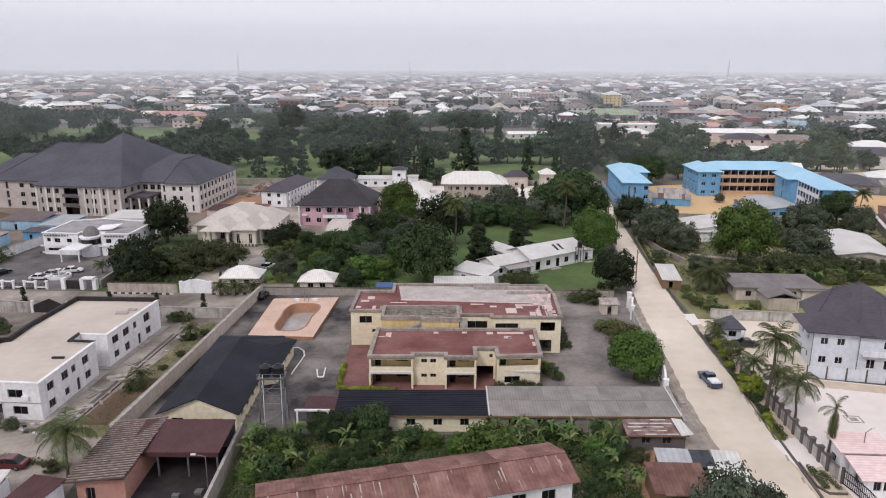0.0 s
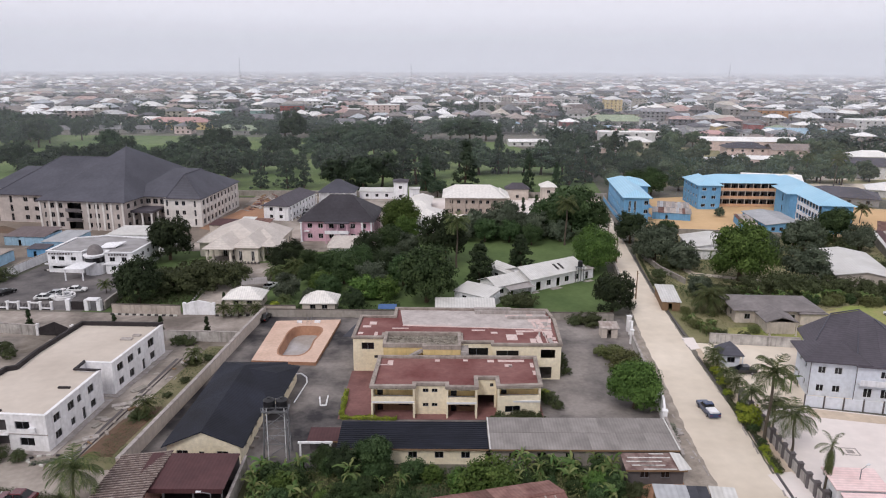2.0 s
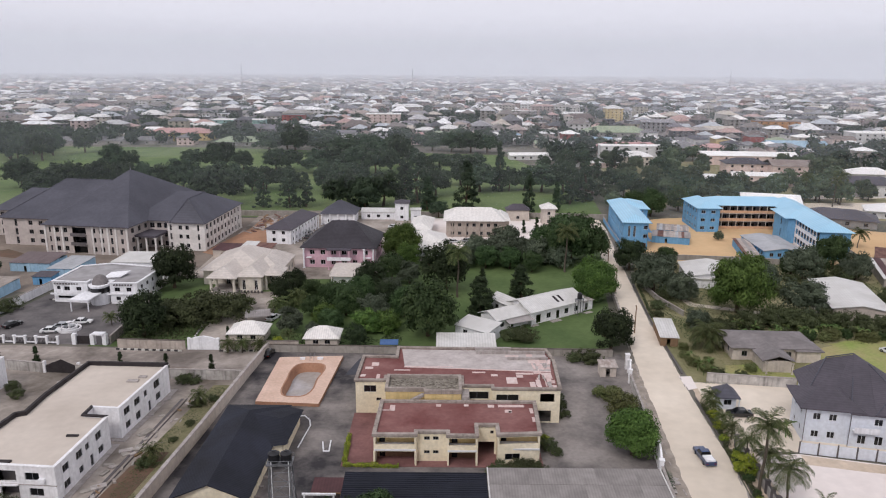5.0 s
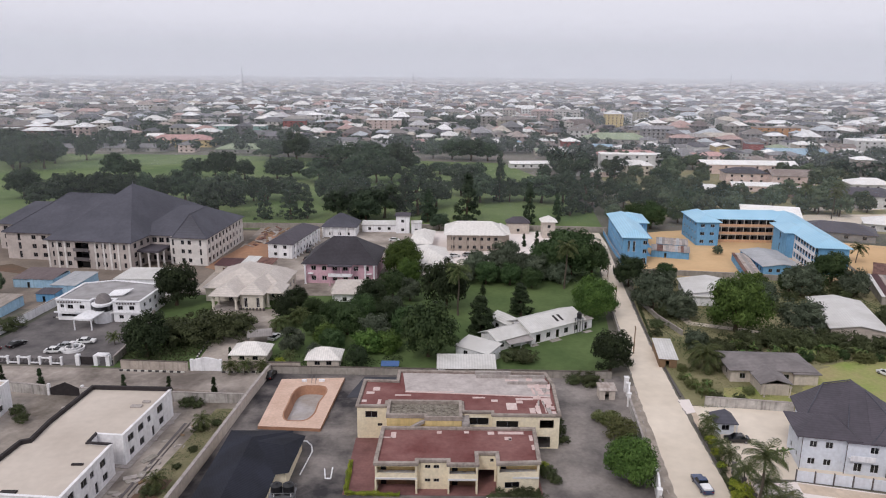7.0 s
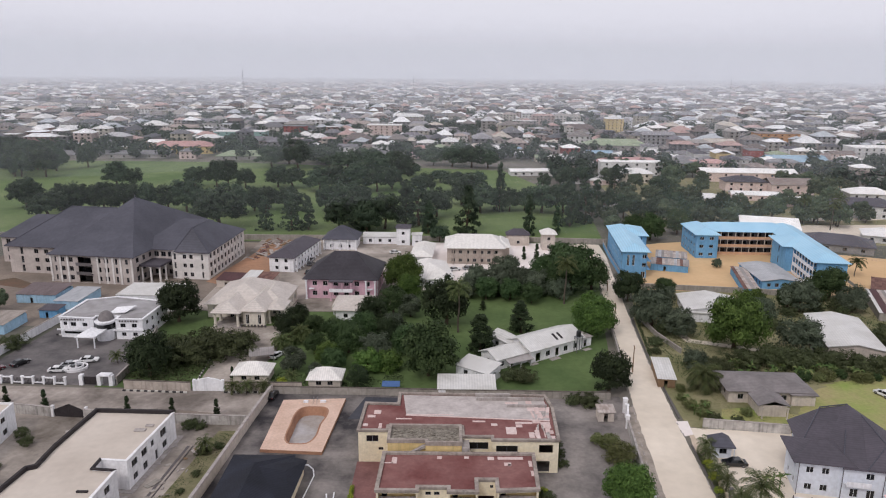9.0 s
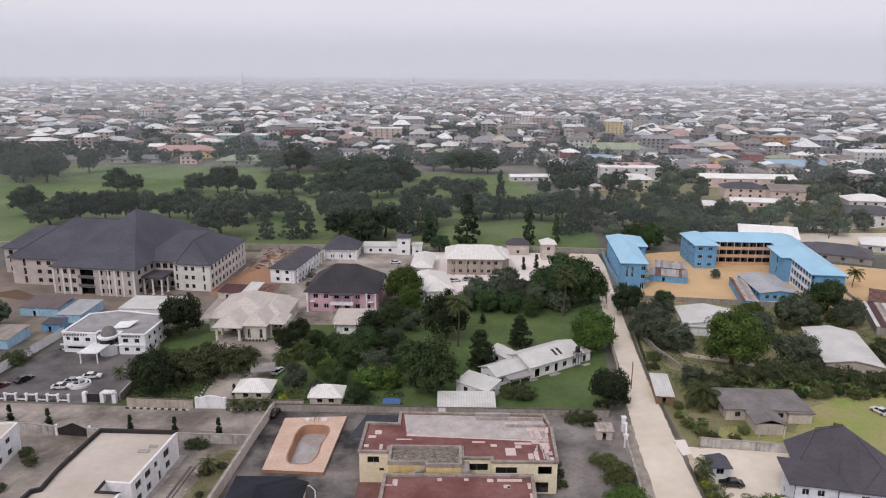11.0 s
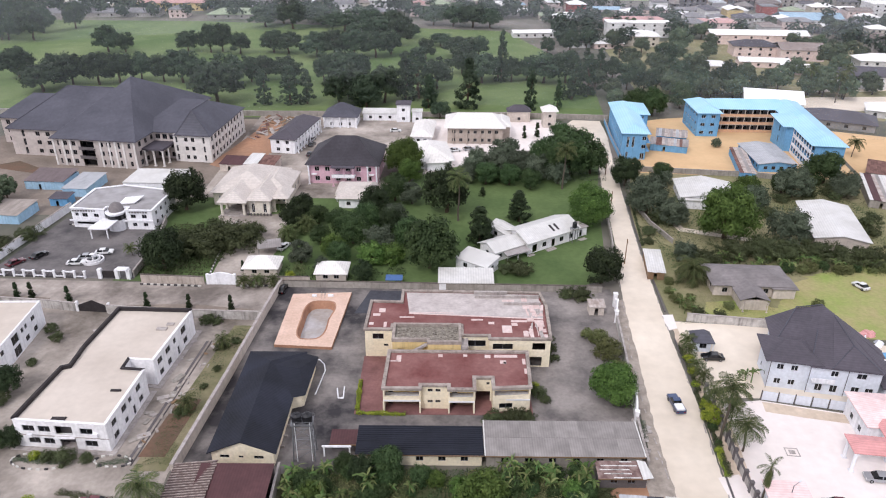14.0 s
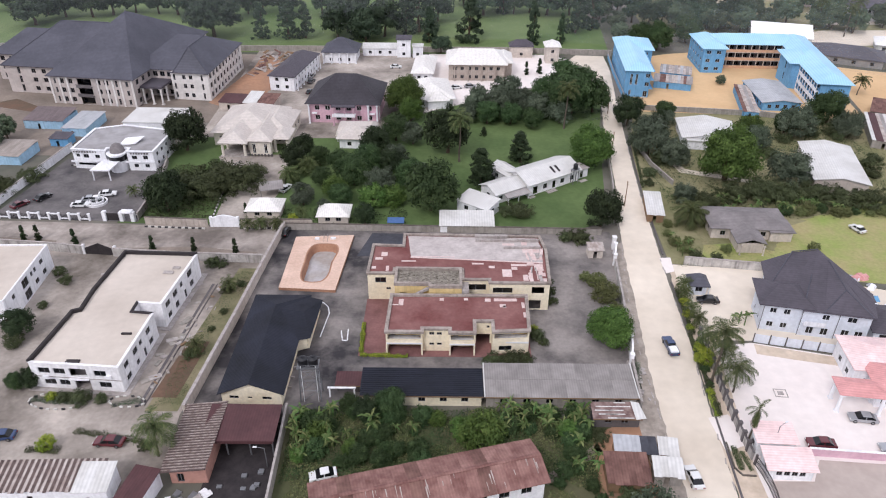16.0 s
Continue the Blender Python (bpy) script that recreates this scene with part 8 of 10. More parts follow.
T_CONIF.tall = .82
T_DARK.tall = T_MID.tall = T_BRIGHT.tall = 1.25
T_GREY.tall, T_FAR.tall, T_FARMID.tall = 1.12, 1.25, 1.15
GARDEN = (
    (T_DARK, [(-13.2, 83.4, 2.2), (-76.4, 190.5, 6.2), (-20.6, 187.0, 4.6), (-41.4, 186.6, 3.4), (-15.8, 177.0, 3.4), (0.0, 190.2, 6.8), (-19.9, 148.1, 2.7),
              (57.1, 212.3, 5.0), (-69.7, 153.5, 5.3), (-42.5, 178.6, 3.7), (37.0, 148.0, 4.8), (-72.0, 90.6, 2.0), (-81.1, 104.4, 3.0)]),
    (T_MID, [(12.5, 213.0, 4.0), (33.5, 221.0, 4.6), (20.0, 212.5, 3.6), (26.5, 209.5, 3.4), (-24.9, 169.0, 4.5), (-4.1, 155.3, 6.7), (40.4, 221.5, 8.4), (48.0, 223.6, 5.6), (32.7, 228.2, 5.3), (70.0, 217.8, 3.3), (121.6, 215.3, 5.7), (104.9, 207.1, 3.8), (-15.6, 198.7, 4.4), (42.1, 248.0, 5.2),
             (-22.0, 177.5, 4.0), (-30.0, 177.0, 3.4), (-33.5, 168.0, 2.8), (-10.0, 168.0, 4.0), (-27.0, 158.0, 3.0), (-36.0, 181.0, 3.0), (86.7, 294.9, 6.0), (80.7, 297.6, 5.6), (102.4, 306.7, 6.0), (-74.5, 90.2, 1.6), (-9.4, 84.6, 2.7), (-16.2, 85.2, 1.8)]),
    (T_BRIGHT, [(91.1, 200.5, 4.2), (-14.3, 222.7, 6.3), (75.3, 173.4, 7.8), (40.1, 182.2, 6.0), (-12.0, 214.5, 4.0), (30.5, 103.4, 4.3)]),
    (T_GREY, [(106.6, 203.8, 5.8), (9.5, 222, 4.4), (16, 219, 5.0), (23, 222, 4.4), (29, 218, 4.6), (36, 214, 4.0), (6, 214, 3.6), (-36.5, 157.3, 3.4), (-17.5, 164.0, 4.1), (-14.5, 180.8, 3.8), (10.4, 232.0, 3.3), (19.8, 229.8, 5.7), (58.4, 190.6, 6.2), (63.9, 182.9, 4.4), (91.2, 170.4, 5.7), (122.5, 203.5, 4.8),
              (-10.4, 196.3, 3.7), (26.1, 227.3, 3.8), (91.3, 194.4, 4.3), (62.0, 203.0, 4.2), (69.0, 212.0, 3.0), (-30.5, 153.0, 2.2), (100.0, 252.9, 1.9), (60.5, 160.5, 3.0)]),
    (T_OLIVE, [(-64.0, 162.8, 6.1), (-57.2, 165.0, 6.6), (-52.9, 170.5, 4.6), (-69.4, 165.0, 4.4), (-60.5, 169.5, 5.2), (17.9, 152.8, 3.0), (94.2, 162.8, 4.3), (100.1, 159.8, 4.3), (107.0, 159.3, 4.3), (74.3, 162.1, 4.4),
               (82.2, 163.1, 5.0), (87.6, 162.4, 3.8), (11.6, 97.5, 2.2), (8.6, 97.6, 1.7), (14.2, 98.3, 1.5), (31.0, 140.6, 2.6), (27.6, 141.4, 1.8), (115, 156, 4), (66, 158, 3.6),
               (62, 162, 3.0), (120, 160, 4.2), (55.2, 176, 2.2), (53.8, 170, 1.6), (55.8, 133.8, 1.6), (60.5, 133.2, 1.4), (-112, 170, 3.2), (-116, 163, 4.0), (-118, 152, 3.4), (24.5, 79.5, 1.6), (27.0, 67.5, 2.2)]),
    (T_CONIF, [(8.8, 170.5, 4.5), (20.5, 183.8, 4.1), (66.1, 209.1, 3.0), (11.0, 203, 1.3)]),
    (T_SHRUB, [(17.1, 104.7, 1.6), (-80.5, 121.8, 1.5), (-81.2, 113.2, 1.1), (-47.4, 76.6, 1.1), (17.8, 151.8, 2.2), (14.5, 152.9, 2.0),
               (-83.3, 125.1, 1.5), (-80.8, 101.3, 2.0), (21.5, 119.5, 1.2), (21.8, 116.2, 1.0), (18.2, 103.0, 1.1), (21.6, 123.0, 1.0), (-58.5, 86.9, 1.2), (-61.8, 86.6, 1.9), (-64.8, 87.0, 1.4)]),
    (T_YSHRUB, [(-67.1, 87.4, 1.1), (-62.9, 76.7, 1.6), (47.9, 112, 1.2), (48.3, 116, 1.2), (-37.5, 148.6, 1.6), (16.4, 106.6, 1.2)]),
    (T_PALE, [(52.6, 139.5, 1.6), (54.2, 136.4, 1.5), (52.0, 143.6, 1.2), (56.0, 140.2, 1.3), (53.2, 148.0, 1.3), (63.6, 136.6, 1.4), (84.0, 137.5, 1.5), (32.5, 117.6, 3.0), (31.6, 122.6, 2.2), (33.8, 112.6, 1.8), (29.6, 124.6, 1.5)]),
    (T_LEAFY, [(5.8, 78.9, 4.0), (-20.5, 79.5, 2.2), (-15.0, 76.5, 1.6), (-23.0, 75.0, 1.5), (2.6, 80.3, 2.3), (-1.5, 82.8, 1.6), (19.5, 80.4, 2.0), (-29.5, 163.5, 3.5), (-18.7, 157.9, 4.0), (-13.8, 158.4, 3.7)]))
for kind_, spots_ in GARDEN:
    for x, y, r in spots_:
        kind_.put(x, y, r)
rs = random.Random(51)
for k in range(44):
    x, y = rs.uniform(57, 124), rs.uniform(160, 215)
    if abs(x - 79) > 11 + abs(y - 202) * .2 and not (abs(x - 106) < 10 and abs(y - 178) < 15) or y < 164:
        (T_OLIVE if k % 3 else T_SHRUB).put(x, y, rs.uniform(1.6, 3.2))
for x, y, r in [(-98.1, 139.1, .95), (-94.9, 139.2, .95), (-85.7, 137.6, .95), (-67.0, 135.4, .9), (-57.3, 134.8, .9), (-47.9, 134.5, .9), (29.5, 262, 1.2), (34.6, 263, 1.4), (-50, 152.8, .7)]:
    T_CONE.put(x, y, r, group="cypresses along the street")

rs = random.Random(52)
for x, y, r in [(46.6, 100.5, .9), (46.4, 96.0, 1.0), (46.0, 92.0, .8), (47.6, 103.5, .9)] + [(rs.uniform(7, 22.5), rs.uniform(80, 85), rs.uniform(1.0, 1.9)) for _ in range(12)] + \
        [(rs.uniform(-25, -3), rs.uniform(73, 85), rs.uniform(.8, 2.3)) for _ in range(34)] + [(rs.uniform(16, 23), rs.uniform(66, 78), rs.uniform(1.0, 1.8)) for _ in range(8)]:
    T_BUSH.put(x, y, r)
T_GREY.put(27.6, 60.6, 3.7, tall=1.85)
T_GREY.put(31.4, 59.2, 3.0, tall=1.95)
for x, y, r in [(-51.6, 129.4, 1.7), (-49.4, 128.8, 1.2), (-46.9, 99.2, 1.5), (-45.4, 106.5, .8), (-44.6, 112.0, .9), (-45.6, 119.2, 1.3), (-43.4, 121.5, 1.0)]:
    T_OLIVE.put(x, y, r)
for x, y, r in [(46.8, 98.2, 2.1), (47.0, 101.4, 1.3), (45.5, 90.0, .9), (47.2, 108.0, .9)]:
    T_YSHRUB.put(x, y, r)
for x, y, r in [(74, 309, 4.0), (76, 326, 4.6), (72, 345, 4.6), (67, 358, 4.4), (72, 366, 5.0)]:
    T_FARMID.put(x, y, r)
rs = random.Random(58)
for k in range(14):
    (T_PALE if k % 3 else T_BUSH).put(84 + 3 * k + rs.uniform(-1, 1), 155.5 + rs.uniform(-1.6, 1.2), rs.uniform(1.2, 2.2))
# rows of trees across the golf course
rg = random.Random(12)
GOLF_ROWS = (
    [(-215, 356, 7.4, 13.2), (-189, 328, 8.7, 11.5), (-193, 348, 5.8, 12.0), (-182, 343, 6.6, 13.0), (-169, 343, 6.9, 13.5), (-161, 347, 6.9, 12.9), (-152, 352, 5.9, 12.2), (-140, 350, 5.5, 11.4), (-130, 348, 7.3, 14.1),
     (-121, 348, 5.4, 11.2), (-102, 310, 9.7, 16.3), (-104, 339, 7.0, 13.8), (-97, 351, 4.5, 11.1), (-91, 356, 5.4, 10.5), (-79, 352, 5.9, 10.9), (-61, 352, 5.0, 12.1), (-51, 350, 8.1, 13.7), (-44, 354, 6.0, 12.0), (-35, 304, 5.8, 12.5), (-45, 322, 6.4, 13.0), (-5, 340, 6.5, 12.0), (8, 372, 7.0, 12.5)],
    [(-199, 423, 6.8, 13.3), (-189, 423, 4.9, 9.7), (-153, 426, 5.9, 10.2), (-139, 424, 6.1, 14.2), (-133, 427, 5.1, 14.2), (-121, 421, 5.7, 10.3), (-102, 425, 7.1, 11.0), (-93, 422, 7.0, 10.8), (-75, 413, 8.2, 12.3),
     (-65, 413, 7.5, 13.3), (-53, 413, 8.1, 13.3), (-41, 412, 7.4, 13.2), (-33, 422, 5.8, 12.1), (-12, 408, 4.3, 10.3), (-4, 449, 6.2, 6.8), (9, 415, 9.5, 10.4), (18, 416, 5.1, 10.5)],
    [(-107, 508, 8.4, 17.9), (-86, 523, 12.0, 11.0), (-55, 467, 9.1, 10.2), (-44, 475, 9.3, 11.9), (-29, 448, 7.3, 16.5), (-24, 476, 5.4, 7.9), (-128, 516, 9.0, 13.0), (-118, 530, 8.0, 12.0), (-70, 500, 9.0, 12.0),
     (-95, 536, 9.0, 12.0), (-56, 520, 9.0, 12.0), (-38, 512, 8.0, 11.0), (4, 524, 8.0, 14.0), (18, 520, 9.0, 14.0), (30, 516, 7.0, 12.0), (-10, 530, 8.0, 12.0)],
    [(-28, 313, 7.3, 14.0), (-48, 310, 6.2, 12.9), (17, 352, 8.1, 12.5), (32, 355, 4.1, 10.8), (48, 353, 8.2, 12.6), (59, 353, 7.0, 13.9), (-3, 288.4, 3.6, 6.4), (40, 358, 6.0, 10.0), (26, 362, 6.0, 9.0)])
for spots_ in GOLF_ROWS:
    for x, y, r, h in spots_:
        T_FAR.put(x, y, r * 1.2, tall=h / (1.75 * r))
for x, y, r, h in [(-81, 309, 3.7, 12.5), (-69, 309, 4.7, 13.5), (-62, 310, 3.6, 12.3), (-38, 310, 5.2, 12.2), (-19, 319, 4.7, 16.8), (-13, 321, 7.4, 18.1), (-8, 305, 3.3, 12.0), (27, 355, 3.2, 19.8), (9, 306, 5.1, 17.2),
                   (36, 303, 2.8, 14.5), (48, 303, 1.8, 10.4), (57, 321, 4.8, 16.6), (66, 330, 5.0, 15.0)]:
    T_FARTALL.put(x, y, r * 1.35, tall=h / (2.9 * r))
for k in range(26):
    T_FAR.put(rg.uniform(-330, -255), rg.uniform(455, 530), rg.uniform(7, 10))
for x, y, r in [(83.1, 359.1, 5.6), (86.5, 340.4, 5.9), (93.5, 335.6, 4.8), (85.6, 445.5, 5.5),
                (72.5, 427.8, 6.6), (59.2, 426.4, 4.6), (111.1, 330.0, 5.7), (119.0, 330.2, 5.8), (127.7, 332.6, 5.8), (136.1, 333.6, 5.3), (113.0, 350.4, 6.1), (118.4, 390.1, 6.7), (152.4, 498.8, 5.3), (100.2, 338.3, 5.3), (140.3, 356.7, 5.1)]:
    T_FAR.put(x, y, r)
for x, y, r in [(76.6, 358.1, 4.8), (99.3, 415.6, 4.8), (71, 366, 4.4)]:
    T_FARTALL.put(x, y, r, tall=1.25)
for x, y, r in [(208.0, 390.4, 7.9), (159.0, 340.1, 5.9), (159.1, 350.9, 4.4), (168.5, 331.0, 4.7), (175.5, 329.3, 5.2), (184.5, 331.4, 4.7), (201.2, 333.7, 3.9), (162.3, 448.2, 4.5), (140.3, 439.2, 7.4), (129.3, 376.1, 5.9),
                (146.5, 351.1, 5.5), (273.0, 480.8, 4.4), (105.2, 328.0, 6.2), (240.8, 431.9, 4.0), (236.1, 412.4, 4.4), (104, 352, 5.5), (96, 362, 5.0), (120, 362, 5.0), (110, 376, 6.0), (128, 404, 6.0), (100, 392, 5.4), (150, 415, 5.0), (225, 440, 5.0)]:
    T_FARMID.put(x, y, r)
for k in range(18):
    T_FARMID.put(rg.uniform(-150, -132) if k % 2 else rg.uniform(-175, -125), rg.uniform(176, 200), rg.uniform(3.5, 5))
for k in range(10):
    T_FARMID.put(rg.uniform(134, 190), rg.uniform(150, 200), rg.uniform(4, 6))
for k in range(30):
    T_FARMID.put(rg.uniform(96, 165) if k % 2 else rg.uniform(150, 280), rg.uniform(322, 372) if k % 3 else rg.uniform(400, 545), rg.uniform(4, 6.5))


# ---- palms and bananas ----
def frond(ms, base, yaw, pitch, length, r, width=.5, leaflets=26):
    """A bowed frond: a midrib with a row of narrow hanging leaflets on each side."""
    f, s, up = Vector((math.cos(yaw), math.sin(yaw), 0)), Vector((-math.sin(yaw), math.cos(yaw), 0)), Vector((0, 0, 1))
    pts = []
    p, a = Vector(base), pitch
    step = length / leaflets
    bend = r.uniform(1.7, 2.3) if pitch > .2 else r.uniform(.9, 1.3)
    for i in range(leaflets + 1):
        pts.append(p.copy())
        p = p + (f * math.cos(a) + up * math.sin(a)) * step
        a -= bend * (.4 + 1.2 * i / leaflets) / leaflets
    for i in range(leaflets):
        w = width * math.sin(math.pi * (.14 + .82 * i / leaflets)) * 1.2
        ms.add([pts[i] + s * .03, pts[i] - s * .03, pts[i + 1] - s * .02, pts[i + 1] + s * .02], [(0, 1, 2, 3)])
        d = pts[i + 1] - pts[i]
        for sg in (1, -1):
            tip = pts[i] + s * sg * w * .8 + d.normalized() * w * .8 - up * w * r.uniform(.3, .8)
            ms.add([pts[i], pts[i] + d * .75, tip + d * .3, tip], [(0, 1, 2, 3)])


def palm_kind(h, fronds, length, seed, lean=.4, thick=.17):
    r = random.Random(seed)
    tr, cr = Mesh(), Mesh()
    pts = [Vector((lean * (i / 8) ** 1.6, .1 * math.sin(i), h * i / 8)) for i in range(9)]
    for i in range(8):
        tr.cone(pts[i], pts[i + 1], thick * (1.25 if i == 0 else 1 - .035 * i), thick * (1 - .035 * (i + 1)), 8)
    for k in range(fronds):
        frond(cr, pts[-1] + Vector((0, 0, r.uniform(-.1, .15))), k * 2.4 + r.uniform(-.2, .2), -.5 + 1.9 * (k + r.random()) / fronds, length * r.uniform(.85, 1.1), r, length * .25)
    return tr.data("trunk", PALMBARK), cr.data("crown", LEAF_PALM)


PALMS = [palm_kind(5.4, 21, 3.7, 1), palm_kind(11.0, 23, 3.9, 2, .5, .24), palm_kind(2.6, 22, 2.6, 3, .2, .14), palm_kind(3.4, 38, 4.9, 4, .1, .3)]


def palm(k, x, y, rot=0.0, s=1.0, label="tall palm with a ringed trunk and drooping fronds"):
    ob = new("palm_tree")
    ob.matrix_basis = pose(x, y, 0, 0, 0, rot) @ Matrix.Scale(s, 4)
    tagged(ob, label, "palm")
    for nm, me in zip(("trunk", "crown"), PALMS[k]):
        o = new(nm, me)
        o.parent = ob
    return ob


for k, x, y, rot, s in [(1, 46.6, 92.8, 30, 1.0), (0, 49.6, 90.6, 200, 1.05), (0, 49.8, 97.0, 90, .75), (0, -44.8, 75.2, 10, 1.12), (2, 48.6, 108.5, 60, .9), (2, 48.4, 112.5, 0, .8),
                        (2, 48.9, 117.8, 140, .8), (2, 49.4, 121.0, 220, .9), (0, 48.0, 101.5, 30, .7)]:
    palm(k, x, y, rot, s)
for k, x, y, rot, s in [(3, 58.6, 148.9, 0, 1.0), (1, 3.3, 184.0, 70, 1.15), (1, 36.6, 209.2, 40, 1.15), (0, 145, 242.4, 0, 1.0), (3, -42.5, 170.5, 20, .7), (3, -38.4, 176, 200, .75), (1, 176, 318, 0, 1.1), (1, 183, 326, 50, 1.2), (1, 170, 332, 90, 1.1), (3, 120, 221, 30, .9)]:
    palm(k, x, y, rot, s, "bushy oil palm with long fronds")
for i, (x, y) in enumerate([(-47.6, 144.1), (-44.4, 144.4), (-40.6, 144.4), (-35.5, 150.0), (-80.5, 160.8), (-63.5, 165), (-46.3, 100.0), (-45.5, 119.5)]):
    palm(2, x, y, i * 50, .85, "short young palm beside the wall")


def ragged_palm(x, y):
    """A thin half-bare palm: an upright young frond, some to the sides, dead ones hanging."""
    r = random.Random(77)
    ob = new("palm_tree")
    ob.matrix_basis = pose(x, y, 0)
    tagged(ob, "thin ragged palm with dead hanging fronds by the gate", "palm")
    tr, cr = Mesh(), Mesh()
    for k in range(6):
        tr.cone((.03 * k, 0, 7.6 * k / 6), (.03 * k + .03, 0, 7.6 * (k + 1) / 6), .17 - .01 * k, .16 - .01 * k, 8)
    for yaw, pitch, ln in ((0.3, 1.5, 2.6), (2.0, 1.35, 2.4), (3.0, .5, 2.6), (3.6, .2, 2.4), (.8, .5, 1.8), (5.4, .3, 1.8)):
        frond(cr, (.2, 0, 7.6), yaw, pitch, ln, r, .42)
    for k in range(24):
        frond(cr, (.2, 0, 7.6 - .1 * k), k * 1.1, -.95 - .12 * (k % 3), 1.8 + .2 * (k % 5), r, .4)
    for nm, ms, m in (("trunk", tr, PALMBARK), ("crown", cr, LEAF_PALM)):
        o = new(nm, ms.data(nm, m))
        o.parent = ob


ragged_palm(48.0, 79.0)


def banana_kind(seed):
    r = random.Random(seed)
    st, lv = Mesh(), Mesh()
    h = r.uniform(1.9, 3.0)
    st.cone((0, 0, 0), (.05, 0, h), .15, .09, 8)
    side = r.uniform(0, 6.28)
    for k in range(9):
        yaw, a = k * 2.4 + r.uniform(-.8, .8), r.uniform(.55, 1.5)
        f, s, up = Vector((math.cos(yaw), math.sin(yaw), 0)), Vector((-math.sin(yaw), math.cos(yaw), 0)), Vector((0, 0, 1))
        p, bend = Vector((0, 0, h - r.uniform(.1, .6))), r.uniform(.24, .62)
        ln = r.uniform(1.3, 2.6) * (1 + .25 * math.cos(yaw - side))
        twist = r.uniform(-.9, .9)
        rows = []
        for i in range(9):
            w = [.03, .13, .2, .23, .235, .21, .16, .09, .01][i] * r.uniform(.55, 1.15)
            e = s * math.cos(twist) + up * math.sin(twist)
            rows.append((p + e * w - up * w * r.uniform(.1, .9), p.copy(), p - e * w - up * w * r.uniform(.1, .9)))
            p = p + (f * math.cos(a) + up * math.sin(a)) * ln / 8
            a -= bend * (.5 + .09 * i)
        n = len(lv.v)
        for q in rows:
            lv.v += [tuple(c) for c in q]
        for i in range(8):
            b = n + 3 * i
            lv.f += [(b, b + 1, b + 4, b + 3), (b + 1, b + 2, b + 5, b + 4)]
    return st.data("stem", LEAF_BANANA), lv.data("leaves", LEAF_BANANA)


BANANAS = [banana_kind(k) for k in range(7)]
rb = random.Random(31)
spots = [(rb.uniform(7.5, 22.8), rb.uniform(80.0, 85.4)) for _ in range(46)] + [(rb.uniform(-25.0, -17.0), rb.uniform(74.5, 85.2)) for _ in range(30)] + \
        [(rb.uniform(-17, -3), rb.uniform(78, 83)) for _ in range(7)] + [(56.2, 110.5), (58.2, 109.4), (57.4, 110.2), (52.6, 136.8), (53.6, 138.6), (54.8, 135.4), (52.2, 141.4), (55.4, 138.2), (53.0, 134.4)] + [(rb.uniform(68, 122), rb.uniform(154, 161)) for _ in range(44)] + [(rb.uniform(17, 24), rb.uniform(72, 79)) for _ in range(7)]
for i, (x, y) in enumerate(spots):
    ob = new("banana_plant")
    ob.matrix_basis = pose(x, y, 0, 0, 0, i * 61) @ Matrix.Scale(rb.uniform(.6, 1.0), 4)
    tagged(ob, "banana plant with broad ragged green leaves", "banana plant", "banana plants")
    for nm, me in zip(("stem", "leaves"), BANANAS[i % 7]):
        o = new(nm, me)
        o.parent = ob


# ---- hedges and weeds ----
def leaf_field(name, boxes, per_m3, size, leaf, label, seed, category="hedge", kind="stuff", grow=1.0):
    """Leaves filling boxes (x0, y0, x1, y1, half width, height) along lines."""
    rng = np.random.default_rng(seed)
    out = []
    for x0, y0, x1, y1, hw, h in boxes:
        ln = math.hypot(x1 - x0, y1 - y0)
        n = int(per_m3 * 2 * ln * hw * 2 * h) + 4
        u, w, z = rng.random(n), rng.uniform(-1, 1, n), rng.random(n) ** .6
        lump = .75 + .25 * np.sin(u * ln * 2.1 + seed) * np.sin(u * ln * .9)
        d = np.array([x1 - x0, y1 - y0]) / ln
        p = np.stack([x0 + d[0] * u * ln - d[1] * w * hw * lump, y0 + d[1] * u * ln + d[0] * w * hw * lump, z * h * lump], 1)
        nr = unit(np.stack([-d[1] * w, d[0] * w, .3 + z], 1) + rng.normal(0, .4, (n, 3)))
        out.append(leaf_blades(p, nr, size * .74, rng))
    return solid(name, blades_mesh(name, np.concatenate(out), leaf), None, label, category, kind=kind)


leaf_field("hedge", [(-15.9, 100.0, -16.2, 108.6, .55, 1.0), (-16.0, 99.4, -7.2, 99.0, .5, .9)], 150, .13, LEAF_YELLOW, "clipped yellow-green hedge round the terrace", 1, kind="")
leaf_field("hedge", [(46.6, 106, 45.4, 84.6, .6, 1.1), (48.0, 121, 47.2, 106, .6, 1.1)], 90, .15, LEAF_OLIVE, "uneven roadside hedge with mixed green leaves", 2, kind="")
leaf_field("hedge", [(45.5, 91.0, 45.0, 84.4, .6, .8)], 140, .13, LEAF_YELLOW, "yellow-green roadside hedge by the gate", 3, kind="")
leaf_field("hedge", [(45.4, 78.0, 45.2, 73.4, .7, .7), (46.4, 77.0, 46.6, 73.2, .5, .6)], 130, .13, LEAF_OLIVE, "low kerbside planting by the gate", 4, kind="")
leaf_field("hedge", [(42.2, 150, 47.6, 196, .5, .8), (55.6, 196, 52.0, 168, .5, .9)], 60, .16, LEAF_OLIVE, "weedy growth along the road's walls", 5, kind="")
leaf_field("hedge", [(20.9, 115, 21.2, 126, .5, .9), (6.5, 98.6, 15, 99.4, .5, .8)], 90, .14, LEAF_OLIVE, "overgrown planting against the house", 6, kind="")
